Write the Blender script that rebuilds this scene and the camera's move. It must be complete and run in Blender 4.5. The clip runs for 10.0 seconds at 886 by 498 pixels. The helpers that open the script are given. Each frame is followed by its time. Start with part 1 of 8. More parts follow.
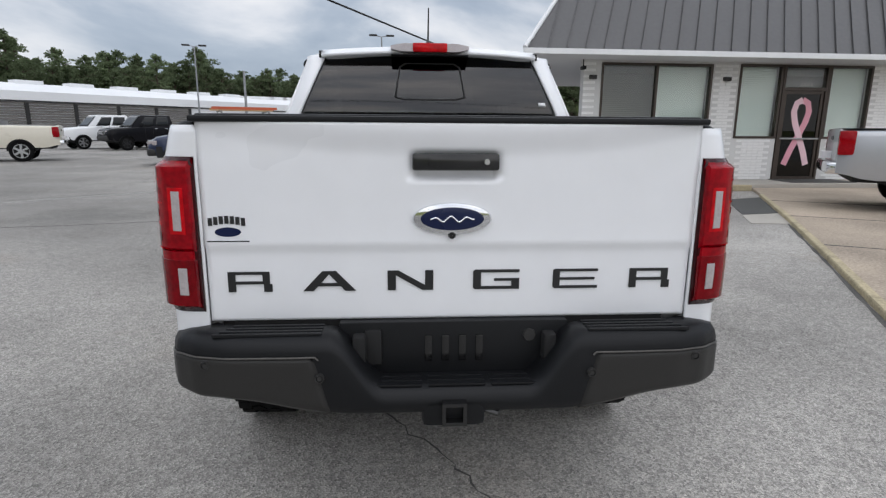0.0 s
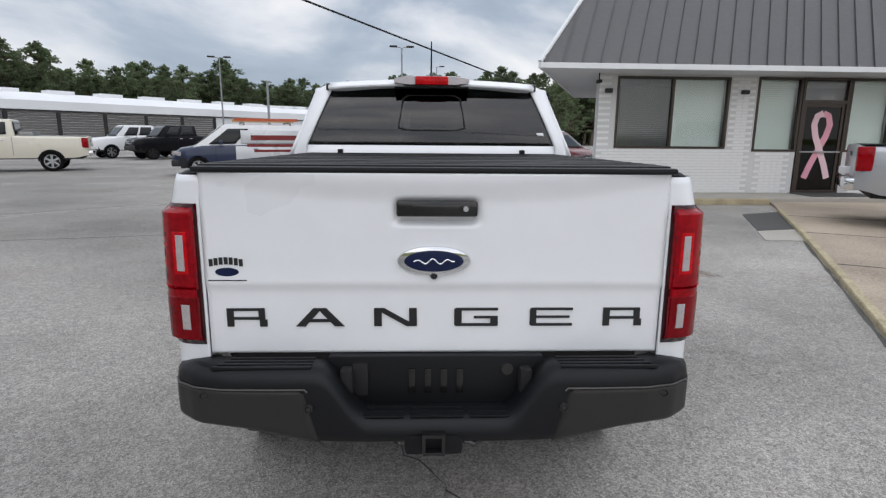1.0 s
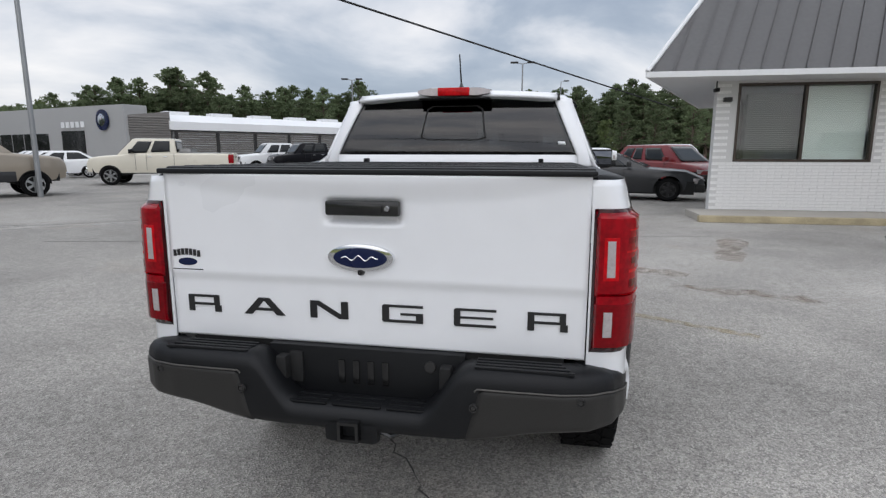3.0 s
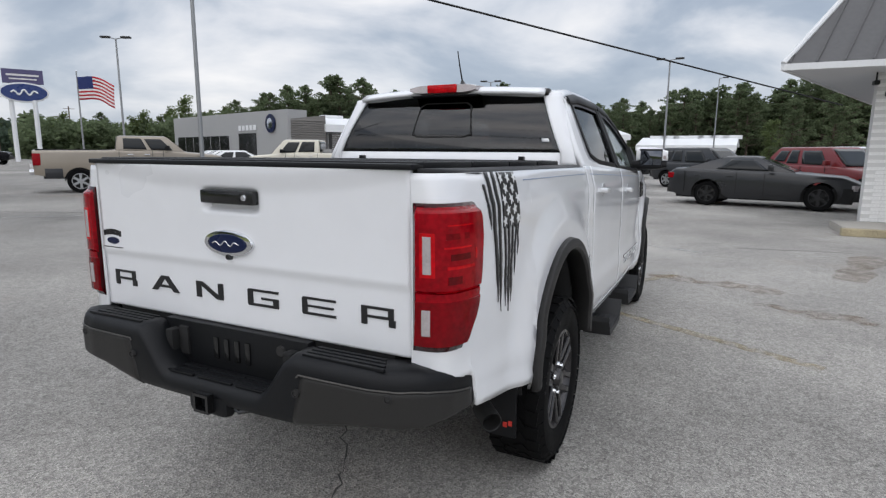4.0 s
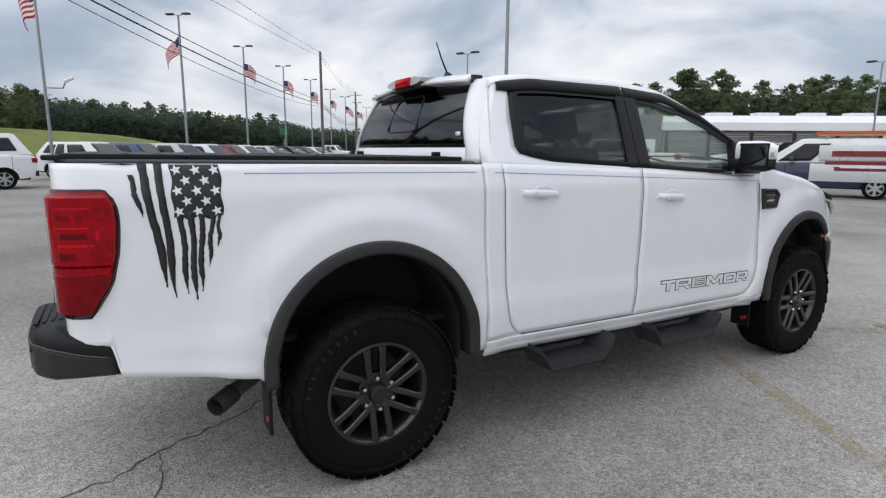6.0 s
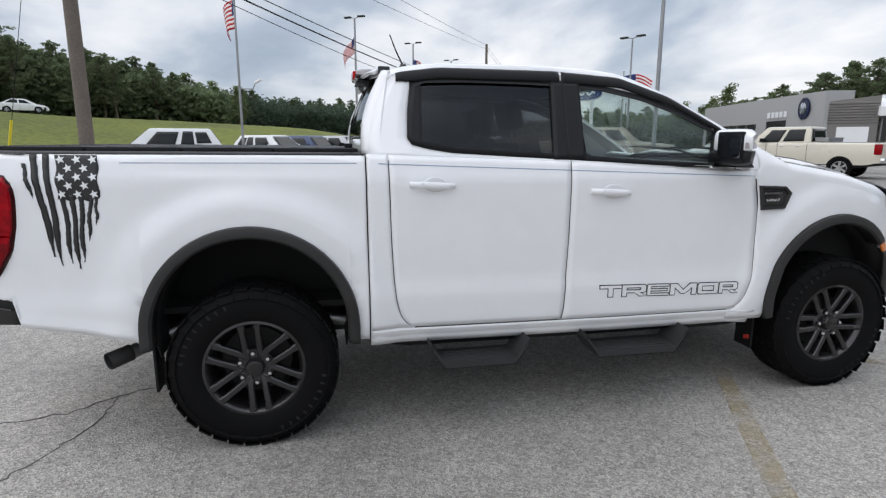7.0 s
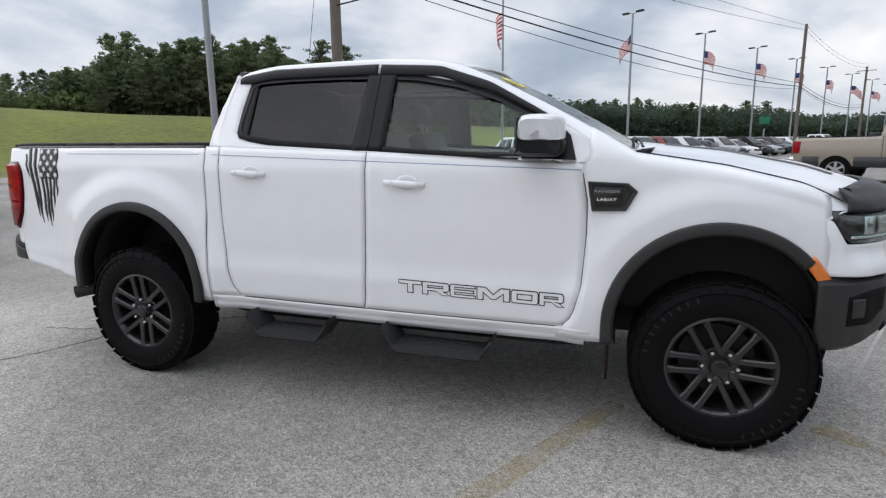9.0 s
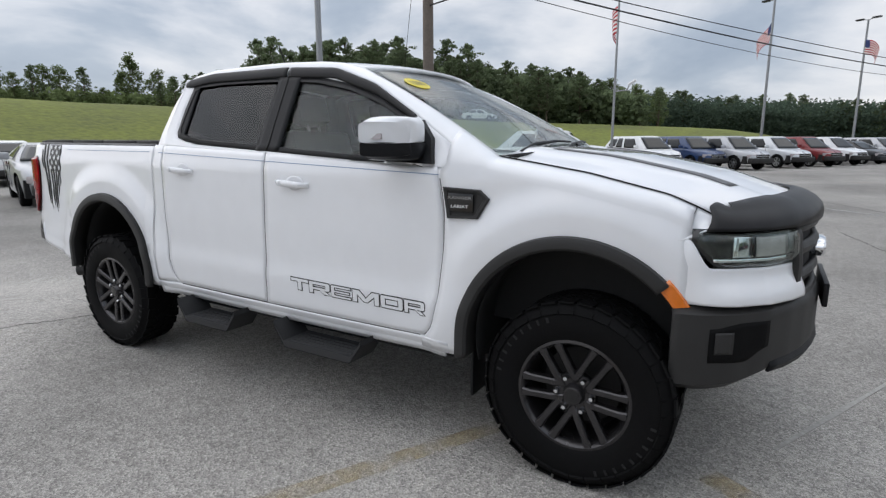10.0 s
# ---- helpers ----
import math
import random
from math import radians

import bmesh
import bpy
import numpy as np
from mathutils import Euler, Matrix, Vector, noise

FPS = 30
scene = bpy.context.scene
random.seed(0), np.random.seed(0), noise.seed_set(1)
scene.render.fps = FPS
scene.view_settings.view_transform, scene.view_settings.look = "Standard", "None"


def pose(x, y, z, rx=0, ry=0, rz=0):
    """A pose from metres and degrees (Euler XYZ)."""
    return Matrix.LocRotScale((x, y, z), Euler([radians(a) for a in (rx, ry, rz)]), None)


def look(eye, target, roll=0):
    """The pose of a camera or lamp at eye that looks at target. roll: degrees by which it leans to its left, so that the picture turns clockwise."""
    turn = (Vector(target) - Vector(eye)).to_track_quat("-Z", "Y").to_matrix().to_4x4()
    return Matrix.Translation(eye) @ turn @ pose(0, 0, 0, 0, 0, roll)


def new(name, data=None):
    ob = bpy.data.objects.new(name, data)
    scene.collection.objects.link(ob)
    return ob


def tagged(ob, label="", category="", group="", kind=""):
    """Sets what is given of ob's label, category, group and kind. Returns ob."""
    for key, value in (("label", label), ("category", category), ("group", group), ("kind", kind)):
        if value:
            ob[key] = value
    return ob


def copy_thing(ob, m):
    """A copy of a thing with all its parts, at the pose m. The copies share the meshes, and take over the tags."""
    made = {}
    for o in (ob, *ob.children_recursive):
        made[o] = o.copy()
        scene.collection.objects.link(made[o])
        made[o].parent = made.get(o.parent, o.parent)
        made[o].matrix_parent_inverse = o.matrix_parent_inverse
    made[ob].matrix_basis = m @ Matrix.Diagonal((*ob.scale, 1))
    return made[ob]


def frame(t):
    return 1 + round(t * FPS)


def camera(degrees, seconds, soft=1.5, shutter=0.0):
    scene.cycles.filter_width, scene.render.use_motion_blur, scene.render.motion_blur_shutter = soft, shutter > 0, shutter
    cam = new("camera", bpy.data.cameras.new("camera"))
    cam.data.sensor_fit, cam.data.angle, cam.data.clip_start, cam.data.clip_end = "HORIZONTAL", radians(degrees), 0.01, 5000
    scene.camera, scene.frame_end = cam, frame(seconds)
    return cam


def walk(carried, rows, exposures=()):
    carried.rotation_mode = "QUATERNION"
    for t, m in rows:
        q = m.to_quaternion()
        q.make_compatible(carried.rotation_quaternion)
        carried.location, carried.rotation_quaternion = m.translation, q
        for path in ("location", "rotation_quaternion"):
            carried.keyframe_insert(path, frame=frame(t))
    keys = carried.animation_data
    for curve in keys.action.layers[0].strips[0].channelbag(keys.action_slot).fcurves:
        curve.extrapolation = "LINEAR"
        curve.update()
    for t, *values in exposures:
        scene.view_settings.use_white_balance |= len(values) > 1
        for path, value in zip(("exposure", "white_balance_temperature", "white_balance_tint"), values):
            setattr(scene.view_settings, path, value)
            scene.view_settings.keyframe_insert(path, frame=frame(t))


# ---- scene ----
# Camera: seconds, eye x y z, yaw (to the left from +y), pitch (up), roll
LENS = 77.0
PATH = [
    (0, -0.197, -2.666, 1.381, -5.11, -12.24, 0.40),
    (0.5, -0.104, -2.770, 1.451, -3.43, -11.33, 0.34),
    (1, -0.093, -2.763, 1.502, -3.05, -11.46, 0.44),
    (1.5, -0.099, -2.753, 1.501, -1.77, -10.66, 0.33),
    (2, -0.086, -2.779, 1.506, 0.98, -10.32, 0.08),
    (2.5, 0.095, -2.812, 1.501, 4.02, -10.21, 0.17),
    (2.7, 0.263, -2.824, 1.489, 5.75, -9.97, 0.17),
    (3.8, 1.239, -2.584, 1.433, 22.37, -10.05, 0.03),
    (4, 1.426, -2.527, 1.443, 24.51, -9.81, 0.40),
    (4.5, 1.870, -2.273, 1.427, 33.64, -10.40, 0.44),
    (5, 2.328, -1.922, 1.433, 42.26, -10.75, 0.75),
    (5.5, 2.712, -1.467, 1.424, 50.77, -10.79, 0.78),
    (5.7, 2.830, -1.254, 1.437, 54.44, -10.56, 0.52),
    (6.8, 3.378, -0.005, 1.419, 72.66, -10.29, 0.27),
    (7, 3.484, 0.279, 1.439, 76.82, -10.99, 0.04),
    (7.5, 3.619, 0.917, 1.434, 84.50, -10.67, -0.21),
    (8, 3.680, 1.539, 1.441, 92.47, -10.93, -0.60),
    (8.5, 3.675, 2.105, 1.406, 99.84, -10.56, -0.81),
    (9, 3.523, 2.701, 1.374, 106.65, -10.62, -0.72),
    (9.5, 3.338, 3.255, 1.379, 112.60, -10.71, -0.37),
    (10, 3.035, 3.765, 1.388, 119.21, -10.77, -0.08),
]


def aim(yaw, pitch):
    a, b = radians(yaw), radians(pitch)
    return Vector((-math.sin(a) * math.cos(b), math.cos(a) * math.cos(b), math.sin(b)))


cam = camera(LENS, 10.0, soft=1.3)
walk(cam, [(t, look((x, y, z), Vector((x, y, z)) + 2 * aim(yaw, pitch), roll)) for t, x, y, z, yaw, pitch, roll in PATH], [(0.0, 0.0, 6500, 13), (5.0, 0.0, 6500, 13), (7.0, 0.12, 6500, 13), (9.0, 0.10, 6500, 13), (10.0, 0.04, 6500, 13)])

# ---------------------------------------------------------------- light
SUN_HEIGHT, SUN_TURN = radians(50), radians(165)
world = bpy.data.worlds.new("sky")
scene.world = world
world.use_nodes = True
wn, wl = world.node_tree.nodes, world.node_tree.links
wn.clear()
sky = wn.new("ShaderNodeTexSky")
sky.sky_type, sky.sun_disc = "NISHITA", False
sky.sun_elevation, sky.sun_rotation = SUN_HEIGHT, SUN_TURN
sky.dust_density, sky.air_density = 2.0, 1.0
place = wn.new("ShaderNodeTexCoord")
stretch = wn.new("ShaderNodeMapping")
stretch.inputs["Scale"].default_value = (1.0, 1.0, 2.3)
stretch.inputs["Location"].default_value = (0.35, 0.2, 0.1)
puffs = wn.new("ShaderNodeTexNoise")
puffs.inputs["Scale"].default_value, puffs.inputs["Detail"].default_value, puffs.inputs["Roughness"].default_value = 2.3, 9.0, 0.52
puffs.inputs["Distortion"].default_value = 0.35
tone = wn.new("ShaderNodeValToRGB")
tone.color_ramp.elements[0].position, tone.color_ramp.elements[0].color = 0.34, (0.31, 0.38, 0.47, 1)
tone.color_ramp.elements[1].position, tone.color_ramp.elements[1].color = 0.66, (0.98, 0.98, 0.96, 1)
mid = tone.color_ramp.elements.new(0.44)
mid.color = (0.42, 0.49, 0.57, 1)
mid2 = tone.color_ramp.elements.new(0.54)
mid2.color = (0.70, 0.74, 0.78, 1)
sky_bg, cloud_bg, both, out = wn.new("ShaderNodeBackground"), wn.new("ShaderNodeBackground"), wn.new("ShaderNodeMixShader"), wn.new("ShaderNodeOutputWorld")
sky_bg.inputs["Strength"].default_value = 0.10
cloud_bg.inputs["Strength"].default_value = 1.13
both.inputs[0].default_value = 0.86
wl.new(place.outputs["Generated"], stretch.inputs["Vector"])
wl.new(stretch.outputs["Vector"], puffs.inputs["Vector"])
wl.new(puffs.outputs["Fac"], tone.inputs["Fac"])
wl.new(tone.outputs["Color"], cloud_bg.inputs["Color"])
# overcast sky: brighter towards the zenith
height, lift = wn.new("ShaderNodeSeparateXYZ"), wn.new("ShaderNodeMapRange")
lift.inputs["From Min"].default_value, lift.inputs["From Max"].default_value = 0.22, 0.85
lift.inputs["To Min"].default_value, lift.inputs["To Max"].default_value = 1.10, 1.85
wl.new(place.outputs["Generated"], height.inputs[0])
wl.new(height.outputs["Z"], lift.inputs["Value"])
wl.new(lift.outputs[0], cloud_bg.inputs["Strength"])
wl.new(sky.outputs["Color"], sky_bg.inputs["Color"])
wl.new(sky_bg.outputs[0], both.inputs[1])
wl.new(cloud_bg.outputs[0], both.inputs[2])
wl.new(both.outputs[0], out.inputs["Surface"])

sun = new("sun", bpy.data.lights.new("sun", "SUN"))
sun.data.energy, sun.data.angle, sun.data.color = 0.98, radians(100), (1.0, 0.98, 0.95)
sun.rotation_euler = (math.pi / 2 - SUN_HEIGHT, 0, math.pi - SUN_TURN)
scene.view_settings.exposure = 0.0


# ---------------------------------------------------------------- helpers
def raised(z):
    return Vector((0, 0, z))


def curve(points, soft=0.0):
    """A smooth function through (position, value) pairs."""
    xs, ys = np.array(points, float).T
    if soft <= 0:
        return lambda v: float(np.interp(v, xs, ys))
    grid_x = np.linspace(xs[0], xs[-1], 600)
    grid_y = np.interp(grid_x, xs, ys)
    step = grid_x[1] - grid_x[0]
    n = max(1, int(soft / step))
    padded = np.concatenate([2 * grid_y[0] - grid_y[1 : n + 1][::-1], grid_y, 2 * grid_y[-1] - grid_y[-n - 1 : -1][::-1]])
    kernel = np.hanning(2 * n + 3)[1:-1]
    smooth = np.convolve(padded, kernel / kernel.sum(), "valid")
    return lambda v: float(np.interp(v, grid_x, smooth))


def step01(v):
    v = min(1.0, max(0.0, v))
    return v * v * (3 - 2 * v)


def sheet(bm, f, nu, nv, flip=False):
    """A grid of quads over f(u, v), u and v from 0 to 1."""
    rows = [[bm.verts.new(f(i / nu, j / nv)) for j in range(nv + 1)] for i in range(nu + 1)]
    for i in range(nu):
        for j in range(nv):
            q = [rows[i][j], rows[i + 1][j], rows[i + 1][j + 1], rows[i][j + 1]]
            bm.faces.new(q[::-1] if flip else q)
    return rows


def loft(bm, loops, closed=True, caps=True):
    """Joins loops of equally many points, one after the other."""
    rings = [[bm.verts.new(p) for p in loop] for loop in loops]
    n = len(rings[0])
    for a, b in zip(rings, rings[1:]):
        for k in range(n if closed else n - 1):
            bm.faces.new((a[k], a[(k + 1) % n], b[(k + 1) % n], b[k]))
    if caps and closed:
        bm.faces.new(rings[0][::-1])
        bm.faces.new(rings[-1])
    return rings


def box(bm, x0, x1, y0, y1, z0, z1, bevel=0.0, m=None):
    made = bmesh.ops.create_cube(bm, size=1.0)["verts"]
    for v in made:
        v.co = Vector(((x0 + x1) / 2 + v.co.x * (x1 - x0), (y0 + y1) / 2 + v.co.y * (y1 - y0), (z0 + z1) / 2 + v.co.z * (z1 - z0)))
    if bevel > 0:
        edges = {e for v in made for e in v.link_edges}
        made = bmesh.ops.bevel(bm, geom=list(edges), offset=bevel, segments=2, affect="EDGES", profile=0.6)["verts"]
    if m is not None:
        bmesh.ops.transform(bm, matrix=m, verts=list({v for v in made if v.is_valid}))
    return bm


def tube(bm, points, radius, sides=8, radius_end=None):
    """A round bar along points."""
    points = [Vector(p) for p in points]
    last = radius if radius_end is None else radius_end
    loops = []
    for i, p in enumerate(points):
        way = (points[min(i + 1, len(points) - 1)] - points[max(i - 1, 0)]).normalized()
        side = way.cross(Vector((0, 0, 1)))
        side = side.normalized() if side.length > 1e-3 else Vector((1, 0, 0))
        up = side.cross(way)
        r = radius + (last - radius) * i / max(1, len(points) - 1)
        loops.append([p + r * (math.cos(a) * side + math.sin(a) * up) for a in (2 * math.pi * k / sides for k in range(sides))])
    loft(bm, loops)
    return bm


def lathe(bm, profile, axis_point, sides=48, axis="x", closed=False):
    """Turns a profile of (along, radius) round an axis through a point."""
    loops = []
    for k in range(sides):
        a = 2 * math.pi * k / sides
        ring = []
        for along, r in profile:
            if axis == "x":
                ring.append(Vector(axis_point) + Vector((along, r * math.cos(a), r * math.sin(a))))
            elif axis == "y":
                ring.append(Vector(axis_point) + Vector((r * math.cos(a), along, r * math.sin(a))))
            else:
                ring.append(Vector(axis_point) + Vector((r * math.cos(a), r * math.sin(a), along)))
        loops.append([bm.verts.new(p) for p in ring])
    n = len(profile)
    for k in range(sides):
        a, b = loops[k], loops[(k + 1) % sides]
        for j in range(n if closed else n - 1):
            bm.faces.new((a[j], b[j], b[(j + 1) % n], a[(j + 1) % n]))
    return bm


def made(name, bm, material, smooth=35.0, outward=False):
    """Turns a bmesh into a linked mesh object."""
    bmesh.ops.recalc_face_normals(bm, faces=bm.faces[:])
    if outward:
        middle = Vector((0, 1.4, 0.95))
        if sum((f.calc_center_median() - middle).dot(f.normal) * f.calc_area() for f in bm.faces) < 0:
            bmesh.ops.reverse_faces(bm, faces=bm.faces[:])
    mesh = bpy.data.meshes.new(name)
    bm.to_mesh(mesh)
    bm.free()
    if smooth:
        for p in mesh.polygons:
            p.use_smooth = True
        mesh.set_sharp_from_angle(angle=radians(smooth))
    mesh.materials.append(material)
    return new(name, mesh)


def part(name, bm, material, parent, label="", smooth=35.0, thick=0.0, inward=True):
    """One mesh object under a thing or a part."""
    ob = made(name, bm, material, smooth, thick > 0)
    ob.parent = parent
    if label:
        tagged(ob, label)
    if thick:
        solid = ob.modifiers.new("thickness", "SOLIDIFY")
        solid.thickness, solid.offset = thick, -1 if inward else 1
    return ob


def thing(name, label, category, group="", at=None):
    """An empty that carries the parts of one thing."""
    ob = new(name)
    ob.empty_display_size = 0.2
    if at is not None:
        ob.matrix_basis = at
    return tagged(ob, label, category, group)


def words(text, size=1.0, bold=0.0, outline=0.0, deep=0.0, resolution=3):
    """A mesh of written words in the built-in font, in its own plane (x right, y up)."""
    data = bpy.data.curves.new("words", "FONT")
    data.body, data.size, data.align_x, data.align_y = text, size, "CENTER", "CENTER"
    data.offset, data.extrude, data.resolution_u = bold, deep, resolution
    if outline:
        data.fill_mode, data.bevel_depth, data.bevel_resolution = "NONE", outline, 1
    ob = bpy.data.objects.new("words", data)
    scene.collection.objects.link(ob)
    bpy.context.view_layer.update()
    mesh = bpy.data.meshes.new_from_object(ob.evaluated_get(bpy.context.evaluated_depsgraph_get()))
    bpy.data.objects.remove(ob)
    bpy.data.curves.remove(data)
    return mesh


# ---------------------------------------------------------------- materials
def surface(name, colour, rough=0.5, metal=0.0, vary=0.06, broad=1.2, fine=45.0, bump=0.0, coat=0.0, rough_vary=0.08, spec=0.5, coat_rough=0.03):
    """A procedural surface with broad stains, fine grain, uneven gloss and fine relief."""
    mat = bpy.data.materials.new(name)
    mat.use_nodes = True
    n, l = mat.node_tree.nodes, mat.node_tree.links
    bsdf = n["Principled BSDF"]
    bsdf.inputs["Metallic"].default_value = metal
    bsdf.inputs["Specular IOR Level"].default_value = spec
    bsdf.inputs["Coat Weight"].default_value, bsdf.inputs["Coat Roughness"].default_value = coat, coat_rough
    where = n.new("ShaderNodeTexCoord")
    big, small = n.new("ShaderNodeTexNoise"), n.new("ShaderNodeTexNoise")
    big.inputs["Scale"].default_value, big.inputs["Detail"].default_value = broad, 5
    small.inputs["Scale"].default_value, small.inputs["Detail"].default_value = fine, 3
    total = n.new("ShaderNodeMath")
    total.operation = "ADD"
    span = n.new("ShaderNodeMapRange")
    span.inputs["From Min"].default_value, span.inputs["From Max"].default_value = 0.7, 1.3
    span.inputs["To Min"].default_value, span.inputs["To Max"].default_value = 1 - vary, 1 + vary
    shade = n.new("ShaderNodeVectorMath")
    shade.operation = "SCALE"
    shade.inputs[0].default_value = colour
    l.new(where.outputs["Object"], big.inputs["Vector"])
    l.new(where.outputs["Object"], small.inputs["Vector"])
    l.new(big.outputs["Fac"], total.inputs[0])
    l.new(small.outputs["Fac"], total.inputs[1])
    l.new(total.outputs[0], span.inputs["Value"])
    l.new(span.outputs[0], shade.inputs["Scale"])
    l.new(shade.outputs[0], bsdf.inputs["Base Color"])
    gloss = n.new("ShaderNodeMapRange")
    gloss.inputs["From Min"].default_value, gloss.inputs["From Max"].default_value = 0.3, 0.7
    gloss.inputs["To Min"].default_value, gloss.inputs["To Max"].default_value = max(0.02, rough - rough_vary), min(1, rough + rough_vary)
    l.new(big.outputs["Fac"], gloss.inputs["Value"])
    l.new(gloss.outputs[0], bsdf.inputs["Roughness"])
    if bump:
        relief = n.new("ShaderNodeBump")
        relief.inputs["Strength"].default_value, relief.inputs["Distance"].default_value = 1.0, bump
        l.new(small.outputs["Fac"], relief.inputs["Height"])
        l.new(relief.outputs[0], bsdf.inputs["Normal"])
    return mat


def paint(name, colour, rough=0.3, flake=0.0, coat=1.0):
    return surface(name, colour, rough, metal=flake, vary=0.02, broad=0.7, fine=9.0, coat=coat, rough_vary=0.04, coat_rough=0.02)


def glazing(name, tint, ior=1.5):
    """Clear or tinted pane: lets tinted light through and mirrors by its angle."""
    mat = bpy.data.materials.new(name)
    mat.use_nodes = True
    n, l = mat.node_tree.nodes, mat.node_tree.links
    n.clear()
    let, shine, angle, mix, out = (n.new(k) for k in ("ShaderNodeBsdfTransparent", "ShaderNodeBsdfGlossy", "ShaderNodeLayerWeight", "ShaderNodeMixShader", "ShaderNodeOutputMaterial"))
    steep, gain = n.new("ShaderNodeMath"), n.new("ShaderNodeMath")
    steep.operation, steep.inputs[1].default_value = "POWER", 4.0
    gain.operation, gain.inputs[1].default_value, gain.inputs[2].default_value = "MULTIPLY_ADD", 0.65, 0.85 * ((ior - 1) / (ior + 1)) ** 2
    let.inputs["Color"].default_value = (*tint, 1)
    shine.inputs["Roughness"].default_value = 0.005
    angle.inputs["Blend"].default_value = 0.5
    l.new(angle.outputs["Facing"], steep.inputs[0])
    l.new(steep.outputs[0], gain.inputs[0])
    l.new(gain.outputs[0], mix.inputs[0])
    l.new(let.outputs[0], mix.inputs[1])
    l.new(shine.outputs[0], mix.inputs[2])
    l.new(mix.outputs[0], out.inputs["Surface"])
    return mat


def lens_red(name, colour):
    mat = surface(name, colour, 0.07, vary=0.30, broad=14, fine=60, coat=0.10, rough_vary=0.03, spec=0.16)
    return mat


WHITE = paint("white_paint", (0.80, 0.81, 0.83))
BLACK_PLASTIC = surface("black_plastic", (0.0055, 0.006, 0.0072), 0.46, vary=0.15, fine=300, bump=0.0005, spec=0.26)
GREY_PLASTIC = surface("grey_plastic", (0.028, 0.0275, 0.027), 0.50, vary=0.10, fine=260, bump=0.0004, spec=0.3)
GLOSS_BLACK = surface("gloss_black", (0.006, 0.006, 0.0065), 0.22, vary=0.05, coat=0.3)
RUBBER = surface("rubber", (0.0040, 0.0040, 0.0043), 0.70, vary=0.3, broad=9, fine=120, bump=0.0008, spec=0.12)
RIM_GREY = surface("rim_grey", (0.050, 0.048, 0.050), 0.25, metal=0.75, vary=0.08, coat=0.2)
CHROME = surface("chrome", (0.75, 0.76, 0.78), 0.07, metal=1.0, vary=0.03, rough_vary=0.03)
STEEL = surface("dull_steel", (0.32, 0.32, 0.32), 0.42, metal=0.9, vary=0.12)
DARK = surface("underside_black", (0.007, 0.007, 0.0072), 0.8, vary=0.2)
RED_LENS = lens_red("red_lens", (0.27, 0.0012, 0.006))
RED_LOW = lens_red("lower_red_lens", (0.165, 0.001, 0.004))
RED_DEEP = lens_red("deep_red_lens", (0.035, 0.001, 0.002))
RED_DARK = lens_red("dark_red_lens", (0.11, 0.001, 0.003))
RED_BRIGHT = lens_red("bright_red_lens", (0.52, 0.004, 0.008))
CLEAR_LENS = surface("clear_lens", (0.40, 0.36, 0.36), 0.15, vary=0.12, broad=30, fine=160, coat=1.0)
AMBER = surface("amber_lens", (0.75, 0.18, 0.01), 0.18, vary=0.1, broad=20, coat=1.0)
TINTED = glazing("tinted_glass", (0.56, 0.57, 0.575), 1.45)
PRIVACY = glazing("privacy_glass", (0.34, 0.35, 0.36), 1.55)
REAR_TINT = glazing("dark_rear_glass", (0.17, 0.175, 0.18), 1.8)
CLEAR = glazing("clear_glass", (0.93, 0.97, 0.955), 1.45)
SEAT_CLOTH = surface("seat_leather", (0.05, 0.05, 0.05), 0.6, vary=0.1, fine=90)
CABIN = surface("cabin_trim", (0.10, 0.102, 0.10), 0.7, vary=0.1)
LINER = surface("headliner", (0.055, 0.055, 0.056), 0.9, vary=0.06)
DECAL = surface("black_decal", (0.012, 0.012, 0.013), 0.4, vary=0.08)
BLUE = surface("deep_blue", (0.004, 0.010, 0.048), 0.25, vary=0.05, coat=0.15, spec=0.3)
STICKER_YELLOW = surface("yellow_sticker", (0.75, 0.62, 0.03), 0.5, vary=0.05)
RED_MARK = surface("red_mark", (0.55, 0.03, 0.02), 0.5, vary=0.1)
STAR_WHITE = surface("decal_white", (0.78, 0.79, 0.80), 0.35, vary=0.02)

# ---------------------------------------------------------------- the white pickup in the middle
REAR, FRONT, HUB, TYRE = 0.0, 3.220, 0.392, 0.392
ARCH_REAR, ARCH_FRONT, ARCH_Z, ARCH_R = 0.008, 3.192, 0.590, 0.452

side_plan = curve([(-1.0, 0.838), (-0.9, 0.856), (-0.6, 0.868), (0, 0.876), (0.53, 0.888), (0.65, 0.900), (1.2, 0.914), (1.8, 0.922), (2.4, 0.918), (2.8, 0.903), (3.1, 0.885), (3.3, 0.868), (3.45, 0.848), (3.6, 0.815), (3.75, 0.770)], 0.16)
side_height = curve([(0.40, -0.06), (0.50, -0.022), (0.58, -0.002), (0.72, 0.006), (0.80, -0.003), (1.0, -0.001), (1.2, -0.006), (1.285, -0.008), (1.31, -0.017), (1.36, -0.028), (1.42, -0.05)], 0.022)


def swell(y, z):
    """The body swells out round the wheel openings."""
    total = 0.0
    for centre in (ARCH_REAR, ARCH_FRONT):
        d = math.hypot(y - centre, max(0.0, z - ARCH_Z))
        total += 0.030 * step01((0.70 - d) / 0.14)
    return total


def side_x(y, z):
    return side_plan(y) + side_height(z) + swell(y, z)


